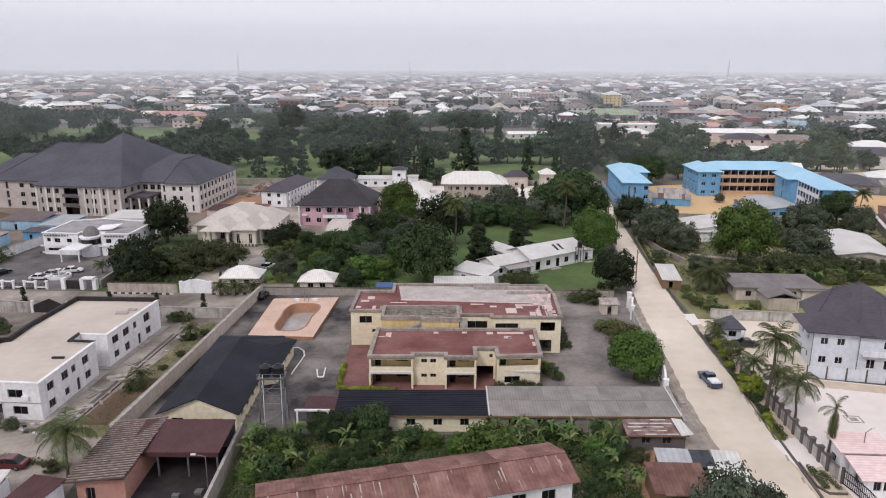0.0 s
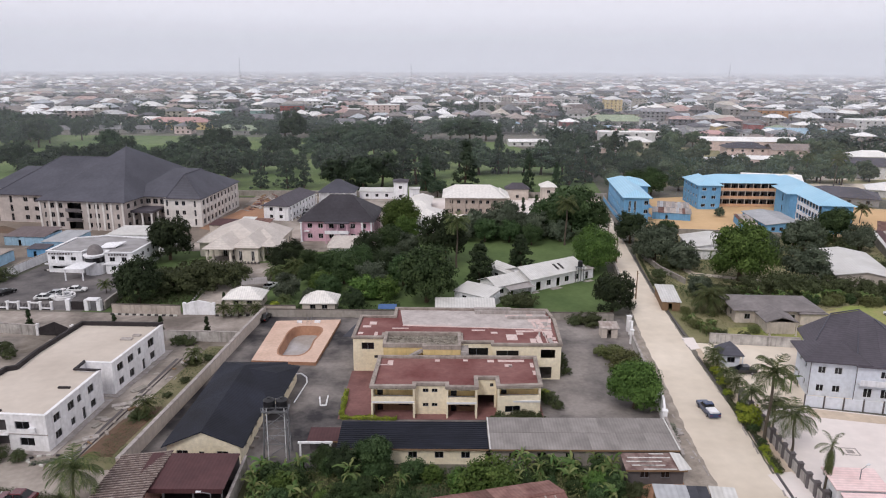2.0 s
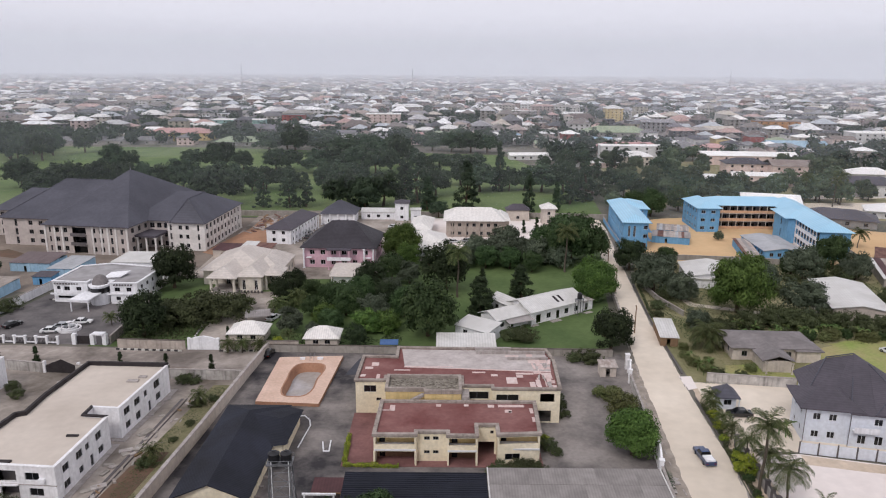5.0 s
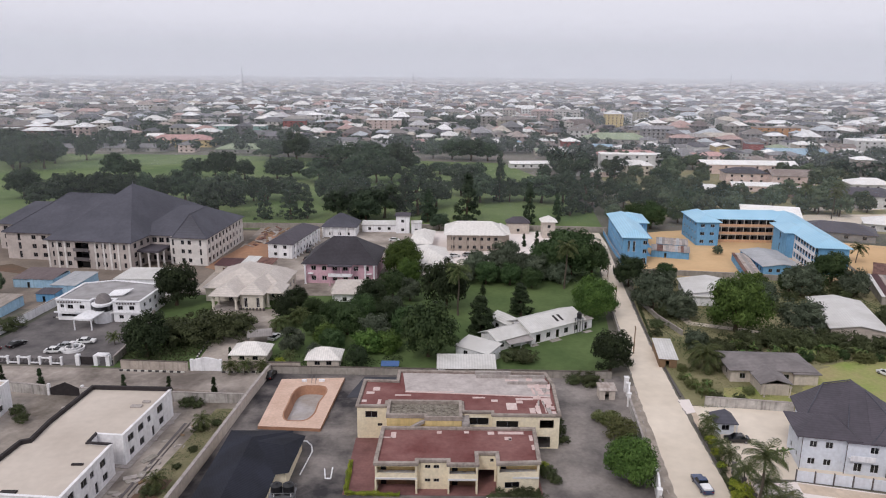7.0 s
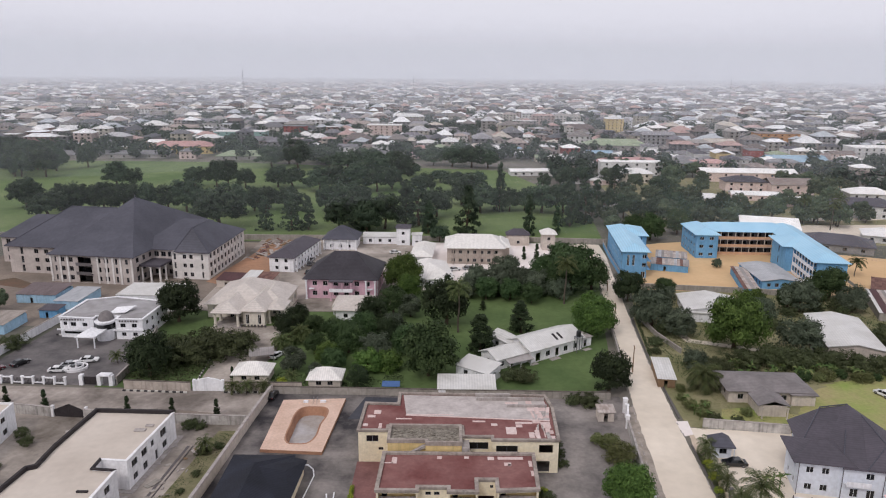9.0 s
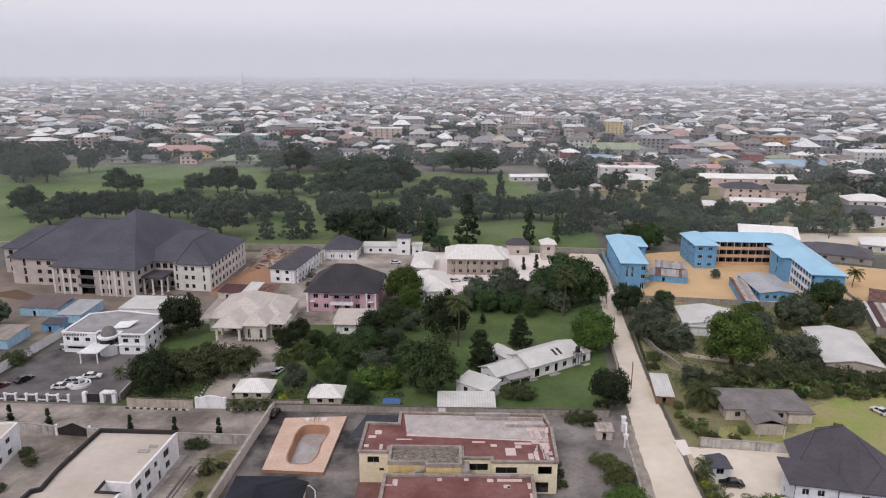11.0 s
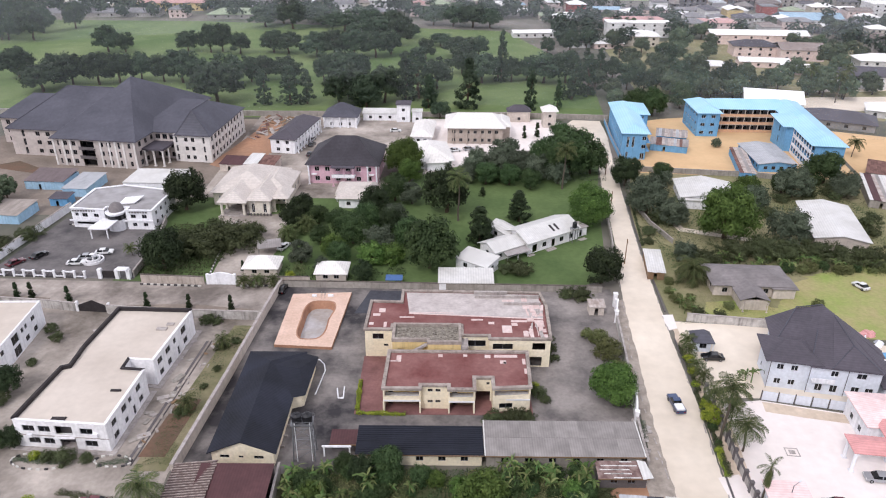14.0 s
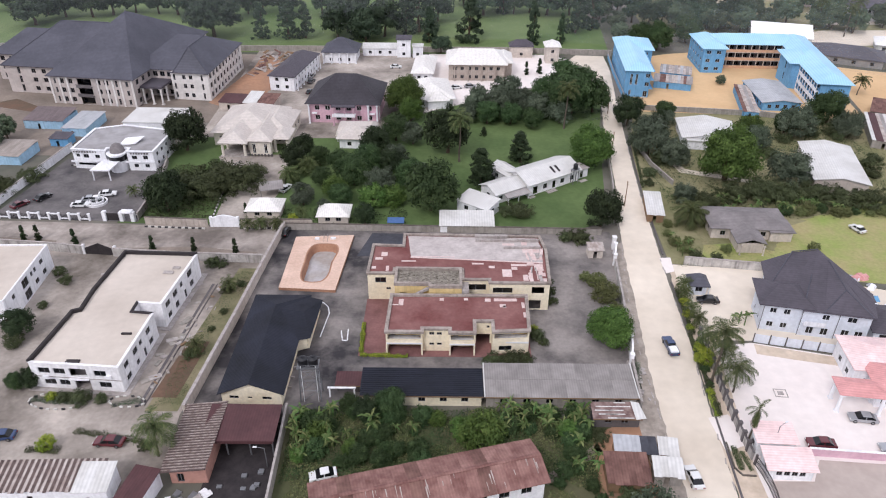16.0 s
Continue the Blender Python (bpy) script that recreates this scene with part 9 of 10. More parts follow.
leaf_field("hedge", [(-60, 80.2, -45.8, 79.0 - 1.4, .9, .6), (-66, 78.4 - 2.2, -60.5, 78.4 - 2.4, .9, .6)], 80, .13, LEAF_OLIVE, "low planted island in the dusty yard", 7, kind="")
leaf_field("hedge", [(-70.5, 87.4, -61.5, 86.6, 1.1, .5), (-56.5, 86.2, -51.8, 87.4, 1.0, .4)], 80, .13, LEAF_GREY, "planting bed before the white block", 8, kind="")
leaf_field("hedge", [(34.2, 101, 35.6, 118, .5, .7), (34.0, 93, 34.6, 98, .7, .7)], 60, .13, LEAF_GREY, "dusty weeds on the road verge", 9, kind="")


def weeds(name, poly_fn, n, h, size, leaf, label, seed, x0, x1, y0, y1):
    rng = np.random.default_rng(seed)
    n, size = int(n * 1.8), size * .78
    p = np.stack([rng.uniform(x0, x1, n * 3), rng.uniform(y0, y1, n * 3)], 1)
    p = p[[poly_fn(x, y) for x, y in p]][:n]
    tuft = np.array([noise.noise(Vector((x * .22, y * .22, seed))) for x, y in p])
    keep = tuft > -.25
    p, tuft = p[keep], tuft[keep]
    m = len(p)
    z = rng.random(m) ** 1.3 * h * np.clip(.35 + tuft * 1.5, .12, 1.3)
    nr = unit(np.stack([rng.normal(0, .7, m), rng.normal(0, .7, m), np.full(m, .7)], 1))
    return solid(name, blades_mesh(name, leaf_blades(np.column_stack([p, z]), nr, size, rng, .4), leaf), None, label, "weeds", kind="stuff")


def in_plot(x, y):
    u, v = (x + 2.5) * math.cos(radians(15)) + (y - 66) * math.sin(radians(15)), -(x + 2.5) * math.sin(radians(15)) + (y - 66) * math.cos(radians(15))
    return not (abs(u) < 17.3 and abs(v) < 5)


weeds("weeds", in_plot, 26000, 1.3, .2, WEED, "tall tangled weeds filling the overgrown plot", 41, -25.2, 23.5, 55, 85.6)
weeds("undergrowth", in_plot, 11000, 1.7, .24, LEAF_MID, "dark leafy undergrowth in the plot", 42, -25.2, 23.0, 70, 85.6)
weeds("scrub", lambda x, y: y > 152, 14000, 1.2, .26, LEAF_OLIVE, "scrubby weeds beside the bungalows", 43, 56, 128, 152, 216)
weeds("undergrowth", lambda x, y: y > 154, 8000, 1.4, .3, LEAF_MID, "dark undergrowth beneath the scrub trees", 49, 56, 124, 154, 216)
weeds("scrub", lambda x, y: True, 5000, .6, .15, WEED, "rough grass and weeds by the old bungalow", 44, 50.5, 74, 130, 150)
weeds("weeds", lambda x, y: x > -49.5 + (y - 86) * .09 and x < -44.2 + (y - 86) * .09, 4200, .5, .15, LEAF_OLIVE, "patchy weeds beside the boundary wall", 45, -51.5, -40.5, 86, 127)
weeds("undergrowth", lambda x, y: True, 1500, 1.2, .3, LEAF_DARK, "shady undergrowth beneath the garden trees", 46, -44, -10, 147, 155)
weeds("undergrowth", lambda x, y: True, 3000, 1.4, .34, LEAF_GREY, "dry undergrowth behind the lawn", 47, 6, 52, 216, 236)
weeds("undergrowth", lambda x, y: True, 3000, 1.6, .4, LEAF_OLIVE, "mixed undergrowth in the villa garden", 48, -76, -58, 150, 180)

# ---- the town beyond ----
WALLS_ = [mat("town_wall_cream", "cbc2b4", "b3aa9c", .2, 1.0, var=.12), mat("town_wall_white", "d6d5d4", "bcbab8", .2, 1.0, var=.1), mat("town_wall_pink", "d8c5be", "c4afa8", .2, 1.0, var=.12),
          mat("town_wall_grey", "a5a19e", "8d8986", .2, 1.0, var=.15), mat("town_wall_red", "97514c", "864440", .2, 1.0), mat("town_wall_yellow", "cdb784", "bba46f", .2, 1.0),
          mat("town_wall_orange", "b98a60", "a97c54", .2, 1.0), mat("town_wall_teal", "8aa9a4", "7c9a95", .2, 1.0)]
ROOFS_ = [mat("town_roof_pale", "e0dfde", "cac8c6", .12, .8, .6, var=.15), mat("town_roof_white", "f2f1f0", "dfddda", .12, .8, .6, var=.08), mat("town_roof_grey", "828184", "6e6c6e", .12, .8, .7, var=.18),
          mat("town_roof_brown", "776a65", "8c827d", .2, .8, .75, var=.15), mat("town_roof_dark", "55525a", "48454c", .12, .8, .7, var=.15), mat("town_roof_pink", "c09a96", "b08884", .12, .8, .7, var=.1),
          mat("town_roof_green", "9aa58c", "88947a", .12, .8, .7), mat("town_roof_blue", "9cb6c8", "8aa6ba", .12, .8, .6)]
pane_m = Mesh()
pane_m.box(-.7, .7, -.02, .06, 0, 1.3)
pane_d = pane_m.data("window", GLASS)
town_cache = {}


def town_house(x, y, rot, w, d, storeys, wi, ri, kind="hip", label="", st=3.0, nwin=None):
    key = (w, d, storeys, wi, ri, kind, nwin)
    h = storeys * st
    nw = nwin or max(2, min(4, int(w / 4)))
    fr = [o for s in range(storeys) for o in row(w, nw, 1.4, s * st + .9, s * st + 2.2, .6)]
    if key not in town_cache:
        ms = Mesh()
        p = rect(-w / 2, w / 2, -d / 2, d / 2)
        for i in range(4):
            ms.run(p[i], p[(i + 1) % 4], 0, h, .3, fr if i == 0 else [], 0, .3)
        rf = Mesh()
        if kind == "hip":
            rf.hip(-w / 2, w / 2, -d / 2, d / 2, h, min(w, d) * .2, .8)
        elif kind == "gable":
            rf.gable(-w / 2, w / 2, -d / 2, d / 2, h, min(w, d) * .16, .6, "x")
        else:
            rf.box(-w / 2 - .3, w / 2 + .3, -d / 2 - .3, d / 2 + .3, h, h + .4)
        town_cache[key] = ms.data("wall", WALLS_[wi]), rf.data("roof", ROOFS_[ri])
    ob = thing("town_house", x, y, 0, rot, label or "pale town house with a %s roof" % ("hipped" if kind == "hip" else "low sheet"), "house", "town houses")
    for nm, me in zip(("wall", "roof"), town_cache[key]):
        o = new(nm, me)
        o.parent = ob
    for o_ in fr:
        o = new("window", pane_d)
        o.parent = ob
        o.matrix_basis = pose((o_[0] + o_[1]) / 2 - w / 2, -d / 2 + .12, o_[2])
    return ob


TAKEN = []
for x, y, rot, w, d, s, wi, ri, k, lab in [
        (-156, 738, 2, 22, 16, 4, 4, 2, "flat", "red-brown four-storey block among the houses"), (-93, 745, 0, 17, 22, 2, 1, 0, "gable", "white chapel-like hall with a pale gabled roof"),
        (318, 694, -4, 40, 18, 4, 6, 3, "flat", "orange four-storey block with a flat roof"), (-66, 760, 1, 36, 18, 4, 2, 0, "flat", "pale pink four-storey apartment block"),
        (87, 533, -3, 20, 15, 2, 0, 1, "hip", "cream house with a white hipped roof"), (-222, 600, 3, 52, 18, 2, 5, 5, "hip", "long yellow two-storey house with a tan roof"),
        (-203, 706, 2, 50, 18, 3, 7, 0, "flat", "long teal three-storey block"), (195, 842, -2, 20, 18, 5, 5, 0, "hip", "tall yellow block with a pale roof")]:
    town_house(x, y, rot, w, d, s, wi, ri, k, lab, nwin=4 if w < 30 else 6)
    TAKEN.append((x, y, max(w, d) / 2 + 4))
for x, y, rot, w, d, s, wi, ri, k, lab in [
        (150, 636, -3, 56, 24, 2, 3, 6, "hip", "long hall with a pale green roof"), (340, 572, -5, 34, 22, 4, 1, 1, "flat", "tall white block beside a street"),
        (197, 466, -4, 60, 14, 2, 2, 1, "gable", "long building with a white sheet roof"), (146, 316, -16, 24, 21, 1, 1, 1, "gable", "low building with a bright white sheet roof"),
        (160, 284, -26, 27, 15, 1, 3, 4, "hip", "house with a dark low roof behind the school"), (203, 419, -6, 24, 18, 2, 2, 3, "gable", "brown-roofed house with gabled dormers"),
        (174, 397, -8, 26, 10, 1, 2, 1, "gable", "low building with a cream roof"), (120, 459, -4, 24, 14, 2, 0, 1, "hip", "pinkish house with a pale hipped roof"), (184.5, 380, -8, 15, 11, 1, 2, 1, "gable", "low house with a cream sheet roof"),
        (180, 428, -6, 24, 14, 2, 2, 4, "hip", "house with a dark hipped roof and pale walls"), (142, 386, -5, 18, 10, 1, 0, 0, "hip", "small pale house among trees"), (127, 491, -3, 42, 12, 3, 1, 1, "flat", "long white three-storey house with verandas"),
        (232, 388, -8, 22, 14, 2, 1, 1, "hip", "white house with a pale hipped roof")]:
    town_house(x, y, rot, w, d, s, wi, ri, k, lab, nwin=4 if w < 30 else 6)
    TAKEN.append((x, y, max(w, d) / 2 + 4))
for x, y, rot, w, d, s, wi, ri, k, lab in [
        (132, 516, -3, 44, 14, 2, 2, 5, "hip", "long two-storey house with verandas"), (209, 352, -10, 32, 16, 2, 1, 4, "hip", "grey house with a dark hipped roof"),
        (60, 485, 6, 34, 9, 1, 1, 1, "gable", "long low shed with a white roof"), (190, 297, -24, 20, 13, 1, 1, 1, "hip", "low house with a white hipped roof"),
        (271, 555, -4, 44, 24, 1, 1, 7, "gable", "low hall with a pale blue roof"), (-150, 562, 2, 60, 18, 1, 3, 6, "hip", "long low shed with a green roof"),
        (-250, 566, 3, 60, 16, 1, 3, 2, "gable", "long grey market shed"), (-310, 560, 3, 50, 16, 1, 3, 2, "gable", "long grey market shed")]:
    town_house(x, y, rot, w, d, s, wi, ri, k, lab, nwin=4 if w < 30 else 6)
    TAKEN.append((x, y, max(w, d) / 2 + 4))

rt = random.Random(77)


def in_town(x, y):
    """Where the town's houses stand: beyond the golf course, and to its right."""
    if y < 285 or abs(x) > .78 * y + 60:
        return False
    if x < 70 and y < 552:
        return False
    if 60 < x < 132 and y < 445 or 125 < x < 250 and y < 476:
        return False
    if x >= 70 and y < 300:
        return x > 165
    if -40 < x < 60 and y < 560:
        return False
    return True


near, far = [], []
step = 21.0
y = 285.0
while y < 4300:
    half = .74 * y + 60
    x = -half
    while x < half:
        px, py = x + rt.uniform(-6, 6), y + rt.uniform(-6, 6)
        dens = noise.noise(Vector((px * .004, py * .004, 3.1)))
        if in_town(px, py) and rt.random() < .80 + dens * .5 and not any((px - a) ** 2 + (py - b) ** 2 < (c + 7) ** 2 for a, b, c in TAKEN):
            (near if py < 640 and (py < 600 or rt.random() < .5) else far).append((px, py))
        x += step * rt.uniform(.85, 1.25)
    y += step * (1.0 if y < 1400 else 1.3 if y < 2600 else 1.8)
SIZES = [(15, 12), (18, 12), (13, 13), (22, 11), (12, 10)]
for x, y in near[:230]:
    w, d = rt.choice(SIZES)
    rot = 12 * noise.noise(Vector((x * .006, y * .006, 9))) + rt.choice((0, 0, 90)) + rt.uniform(-4, 4)
    s = rt.choice((1, 1, 1, 2, 2, 2, 3))
    ri = rt.choices(range(8), (4, 4, 4, 3, 2.6, 1.0, .2, .3))[0]
    wi = rt.choices(range(8), (4, 4, 2.5, 3, .3, .5, .1, .2))[0]
    town_house(x, y, rot, w, d, s, wi, ri, rt.choices(("hip", "gable", "flat"), (6, 3, 1))[0], ["pale town house with a light sheet roof", "light town house with a white sheet roof", "grey-roofed town house among its neighbours",
               "town house with a brown weathered roof", "town house with a dark roof", "town house with a pinkish roof", "town house with a pale green roof", "town house with a pale blue roof"][ri])

roof_cols = ["b9b8bb", "efeff0", "918f93", "dcdbda", "6d6c70", "98938f", "7d7673", "ebe9e6", "b2958f", "bcb3a8", "515056", "e4e4e5", "6b605e", "b5bac0", "77737a", "a0938d"]
wall_cols = ["aba59d", "c9c7c5", "a3928d", "868485", "a69f90", "6c6a6d", "c2beb9", "8c8782", "826962", "5d5b5f"]
vr, fr_, vw, fw_, vg, fg_ = [], [], [], [], [], []
for x, y in near[230:] + far:
    w, d = rt.choice(SIZES)
    w, d = w * rt.uniform(.8, 1.5), d * rt.uniform(.8, 1.4)
    a = radians(12 * noise.noise(Vector((x * .006, y * .006, 9))) + rt.choice((0, 0, 90)) + rt.uniform(-5, 5))
    c, s = math.cos(a), math.sin(a)
    h = rt.choices((3.2, 6.2, 9.3, 12.4), (3, 5, 3.4, 1.2))[0]
    flat = rt.random() < .12
    n = len(vw)
    q = [(-w / 2, -d / 2), (w / 2, -d / 2), (w / 2, d / 2), (-w / 2, d / 2)]
    P = [(x + c * u - s * v, y + s * u + c * v) for u, v in q]
    vw += [(*p, 0) for p in P] + [(*p, h) for p in P]
    fw_ += [(n, n + 1, n + 5, n + 4), (n + 1, n + 2, n + 6, n + 5), (n + 2, n + 3, n + 7, n + 6), (n + 3, n, n + 4, n + 7)]
    n = len(vr)
    o = .7
    q = [(-w / 2 - o, -d / 2 - o), (w / 2 + o, -d / 2 - o), (w / 2 + o, d / 2 + o), (-w / 2 - o, d / 2 + o)]
    P2 = [(x + c * u - s * v, y + s * u + c * v) for u, v in q]
    rise = .3 if flat else min(w, d) * rt.uniform(.18, .34)
    e = abs(w - d) / 2 * rt.choice((1, 1, 1.6))
    e = min(e, max(w, d) / 2)
    ra, rb_ = ((-e, 0), (e, 0)) if w >= d else ((0, -e), (0, e))
    R = [(x + c * u - s * v, y + s * u + c * v, h + rise) for u, v in (ra, rb_)]
    vr += [(*p, h - .2) for p in P2] + R
    fr_ += [(n, n + 1, n + 5, n + 4), (n + 1, n + 2, n + 5), (n + 2, n + 3, n + 4, n + 5), (n + 3, n, n + 4)] if w >= d else [(n, n + 1, n + 4), (n + 1, n + 2, n + 5, n + 4), (n + 2, n + 3, n + 5), (n + 3, n, n + 4, n + 5)]
    if y < 1500:
        for k in range(4):
            i, j = P[k], P[(k + 1) % 4]
            dx, dy = j[0] - i[0], j[1] - i[1]
            ln = math.hypot(dx, dy)
            nx, ny = dy / ln, -dx / ln
            if ny > -.35:
                continue
            m = max(2, int(ln / 4.2))
            for st in range(int(h // 3)):
                for t in range(m):
                    u0, u1 = (t + .32) / m, (t + .68) / m
                    n = len(vg)
                    vg += [(i[0] + dx * u + nx * .05, i[1] + dy * u + ny * .05, st * 3.1 + z) for u, z in ((u0, .9), (u1, .9), (u1, 2.3), (u0, 2.3))]
                    fg_.append((n, n + 1, n + 2, n + 3))
tm = Mesh()
nv, nr_ = len(vw), len(vr)
tm.v = vw + vr + vg
tm.f = fw_ + [tuple(i + nv for i in q) for q in fr_] + [tuple(i + nv + nr_ for i in q) for q in fg_]
town = tm.data("town", palette_mat("town_walls", wall_cols), palette_mat("town_roofs", roof_cols, .65), GLASS)
town.polygons.foreach_set("material_index", np.array([0] * len(fw_) + [1] * len(fr_) + [2] * len(fg_), dtype=np.int32))
solid("town", town, None, "countless low houses with pale roofs reaching the horizon", "houses", kind="stuff")

# trees between the houses
rng = np.random.default_rng(8)
vs = []
cnt = 0
while cnt < 6200:
    y = 300 + 2300 * rng.random() ** 1.7
    x = rng.uniform(-.75 * y - 50, .75 * y + 50)
    if not in_town(x, y) or noise.noise(Vector((x * .007, y * .007, 5.5))) < rng.uniform(-.55, .2):
        continue
    r = rng.uniform(3, 6.5)
    m = 70 if y < 1100 else 26
    dd = unit(rng.normal(size=(m, 3)))
    p = dd * r * rng.uniform(.5, 1, (m, 1)) * np.array([1, 1, .8]) + np.array([x, y, r * 1.15])
    vs.append(leaf_blades(p, unit(dd + np.array([0, 0, .5]) + rng.normal(0, .35, (m, 3))), r * .26, rng, .8))
    cnt += 1
solid("town_trees", blades_mesh("town_trees", np.concatenate(vs), leaf_mat("town_tree_leaves", ["28332a", "364238", "445042", "2e3a30"])), None, "dark trees scattered between the town houses", "trees", kind="stuff")

for x, y, h in ((-393, 1400, 64), (-67, 1450, 56), (545, 1400, 58)):
    m = thing("radio_mast", x, y, 0, 0, "slender steel lattice radio mast over the roofs", "mast")
    for sx, sy in ((-1, -1), (1, -1), (0, 1)):
        ms = Mesh()
        ms.cone((sx * 1.6, sy * 1.6, 0), (sx * .3, sy * .3, h), .22, .16, 6)
        part("leg", ms, STEEL, m)
    ms = Mesh()
    for k in range(int(h / 4)):
        t0, t1 = 1.6 - 1.3 * k * 4 / h, 1.6 - 1.3 * (k + 1) * 4 / h
        c3 = [(-1, -1), (1, -1), (0, 1)]
        for i in range(3):
            a, b = c3[i], c3[(i + 1) % 3]
            ms.cone((a[0] * t0, a[1] * t0, k * 4), (b[0] * t1, b[1] * t1, k * 4 + 4), .08, .08, 4)
    part("bracing", ms, STEEL, m)

# ---- vehicles ----
RUBBER = gloss_mat("tyre_rubber", "1b1b1c", .8)
RIM = gloss_mat("wheel_rim", "9a9a9c", .35, .8)
CARGLASS = gloss_mat("car_glass", "14171a", .08)
LAMPGLASS = gloss_mat("headlamp_glass", "d8d8d4", .15)
TAILGLASS = gloss_mat("tail_lamp_glass", "7a1a1a", .25)
tyre_m, rim_m = Mesh(), Mesh()
tyre_m.cone((0, -.11, 0), (0, .11, 0), .32, .32, 16)
rim_m.cone((0, -.115, 0), (0, .115, 0), .19, .19, 12)
tyre_d, rim_d = tyre_m.data("tyre", RUBBER), rim_m.data("rim", RIM)


def car(x, y, rot, paint, label, pickup=False, length=4.5):
    c = thing("pickup_truck" if pickup else "car", x, y, .07, rot, label, "car")
    w, k = .9, length / 4.5

    def side(prof, half, mt, name, taper=0.0, lab=""):
        n = len(prof)
        ms = Mesh()
        zs = [p[1] for p in prof]
        lo, hi = min(zs), max(zs)
        f = lambda z: half - taper * (z - lo) / (hi - lo + 1e-6)
        ms.add([(px * k, -f(pz), pz) for px, pz in prof] + [(px * k, f(pz), pz) for px, pz in prof],
               [tuple(range(n)), tuple(range(2 * n - 1, n - 1, -1))] + [(i, n + i, n + (i + 1) % n, (i + 1) % n) for i in range(n)])
        return part(name, ms, mt, c, lab)
    if pickup:
        side([(-2.25, .35), (2.2, .35), (2.25, .6), (2.2, .86), (1.1, .95), (-.45, .98), (-.46, .62), (-2.15, .62), (-2.16, .98), (-2.25, .98)], w, paint, "body", .05)
        for s in (-1, 1):
            ms = Mesh()
            ms.box(-2.2 * k, -.45 * k, s * .86 - .05, s * .86 + .05, .6, 1.0)
            part("bed_side", ms, paint, c)
        side([(-.45, .96), (1.12, .94), (.62, 1.5), (-.3, 1.52)], w * .93, CARGLASS, "glasshouse", .14)
        side([(-.34, 1.5), (.6, 1.49), (.5, 1.57), (-.25, 1.58)], w * .8, paint, "roof", .05)
        ms = Mesh()
        ms.box(-2.05 * k, -.55 * k, -.74, .74, .66, 1.15)
        part("cargo", ms, WHITE, c, "white load in the truck bed")
    else:
        side([(-2.2, .35), (2.2, .33), (2.25, .55), (2.15, .74), (1.2, .86), (-1.5, .9), (-2.15, .88), (-2.25, .62)], w, paint, "body", .06)
        side([(-1.75, .88), (1.15, .85), (.42, 1.36), (-1.0, 1.4)], w * .93, CARGLASS, "glasshouse", .16)
        side([(-1.05, 1.37), (.45, 1.34), (.3, 1.43), (-.9, 1.45)], w * .78, paint, "roof", .05)
        for s in (-1, 1):
            ms = Mesh()
            ms.hexa([(-.22, s * .82 - .03, .86), (-.1, s * .82 - .03, .86), (-.1, s * .82 + .03, .86), (-.22, s * .82 + .03, .86),
                     (-.22, s * .7 - .03, 1.38), (-.1, s * .7 - .03, 1.38), (-.1, s * .7 + .03, 1.38), (-.22, s * .7 + .03, 1.38)])
            part("door_pillar", ms, paint, c)
    for s in (-1, 1):
        for px, mt, nm in ((2.2, LAMPGLASS, "headlight"), (-2.24, TAILGLASS, "tail_light")):
            ms = Mesh()
            ms.box(px * k - .04, px * k + .05, s * .66 - .17, s * .66 + .17, .6, .74)
            part(nm, ms, mt, c)
        for px in (1.4, -1.35):
            wh = new("wheel", tyre_d)
            wh.parent = c
            wh.matrix_basis = pose(px * k, s * .83, .32)
            r = new("rim", rim_d)
            r.parent = wh
    return c


P_RED, P_WHITE, P_SILVER, P_BLACK, P_BLUE, P_DARK = (gloss_mat("maroon_car_paint", "5c2028", .25, .1, .6), gloss_mat("white_car_paint", "d8d8d8", .3, 0, .5), gloss_mat("silver_car_paint", "a8aaae", .3, .5, .5),
                                                     gloss_mat("black_car_paint", "16161a", .25, .1, .6), gloss_mat("blue_car_paint", "2a3f66", .25, .2, .6), gloss_mat("grey_car_paint", "4a4c50", .3, .3, .5))
car(41.8, 102.2, 94, P_BLUE, "dark blue pickup truck with a white load on the road", True, 5.2)
car(-53.3, 77.6, 177, P_RED, "maroon saloon car parked on the dusty yard", length=4.8)
car(-71.0, 78.6, 185, P_BLUE, "blue saloon car parked on the dusty yard")
car(-18.6, 71.4, 195, P_WHITE, "white saloon car parked in the weeds beside the barn", length=4.2)
car(37.2, 71.6, 96, P_WHITE, "white car parked at the roadside shops")
car(68.8, 84.2, 172, P_SILVER, "silver saloon car parked before the canopy")
car(59.4, 78.6, 175, P_RED, "maroon car parked by the pink wall")
car(53.3, 117.0, 178, P_BLACK, "black saloon car parked by the security post")
car(98.4, 146.6, 110, P_WHITE, "white car parked on the grass field", length=4.0)
car(-103.7, 159.4, 65, P_BLACK, "black car parked in the office car park")
car(-92.4, 155.6, 8, P_WHITE, "white car parked in the office car park")
car(-91.0, 158.6, 10, P_SILVER, "silver car parked in the office car park")
car(-88.0, 161.6, 12, P_WHITE, "white car parked before the office entrance")
car(-107.5, 155.4, 60, P_RED, "maroon car parked beside the wall")
car(-42.6, 165.5, 70, P_WHITE, "white car parked beside the shelter")
car(-20.2, 269.0, 5, P_WHITE, "white car parked in the dusty yard")
car(-52.0, 263.0, 80, P_DARK, "grey car parked before the guest house")
car(-51.0, 257.0, 80, P_SILVER, "silver car parked before the guest house")
car(-50.0, 251.0, 80, P_DARK, "dark car parked before the guest house")
car(-48.6, 240.0, 80, P_BLACK, "black car parked before the guest house")
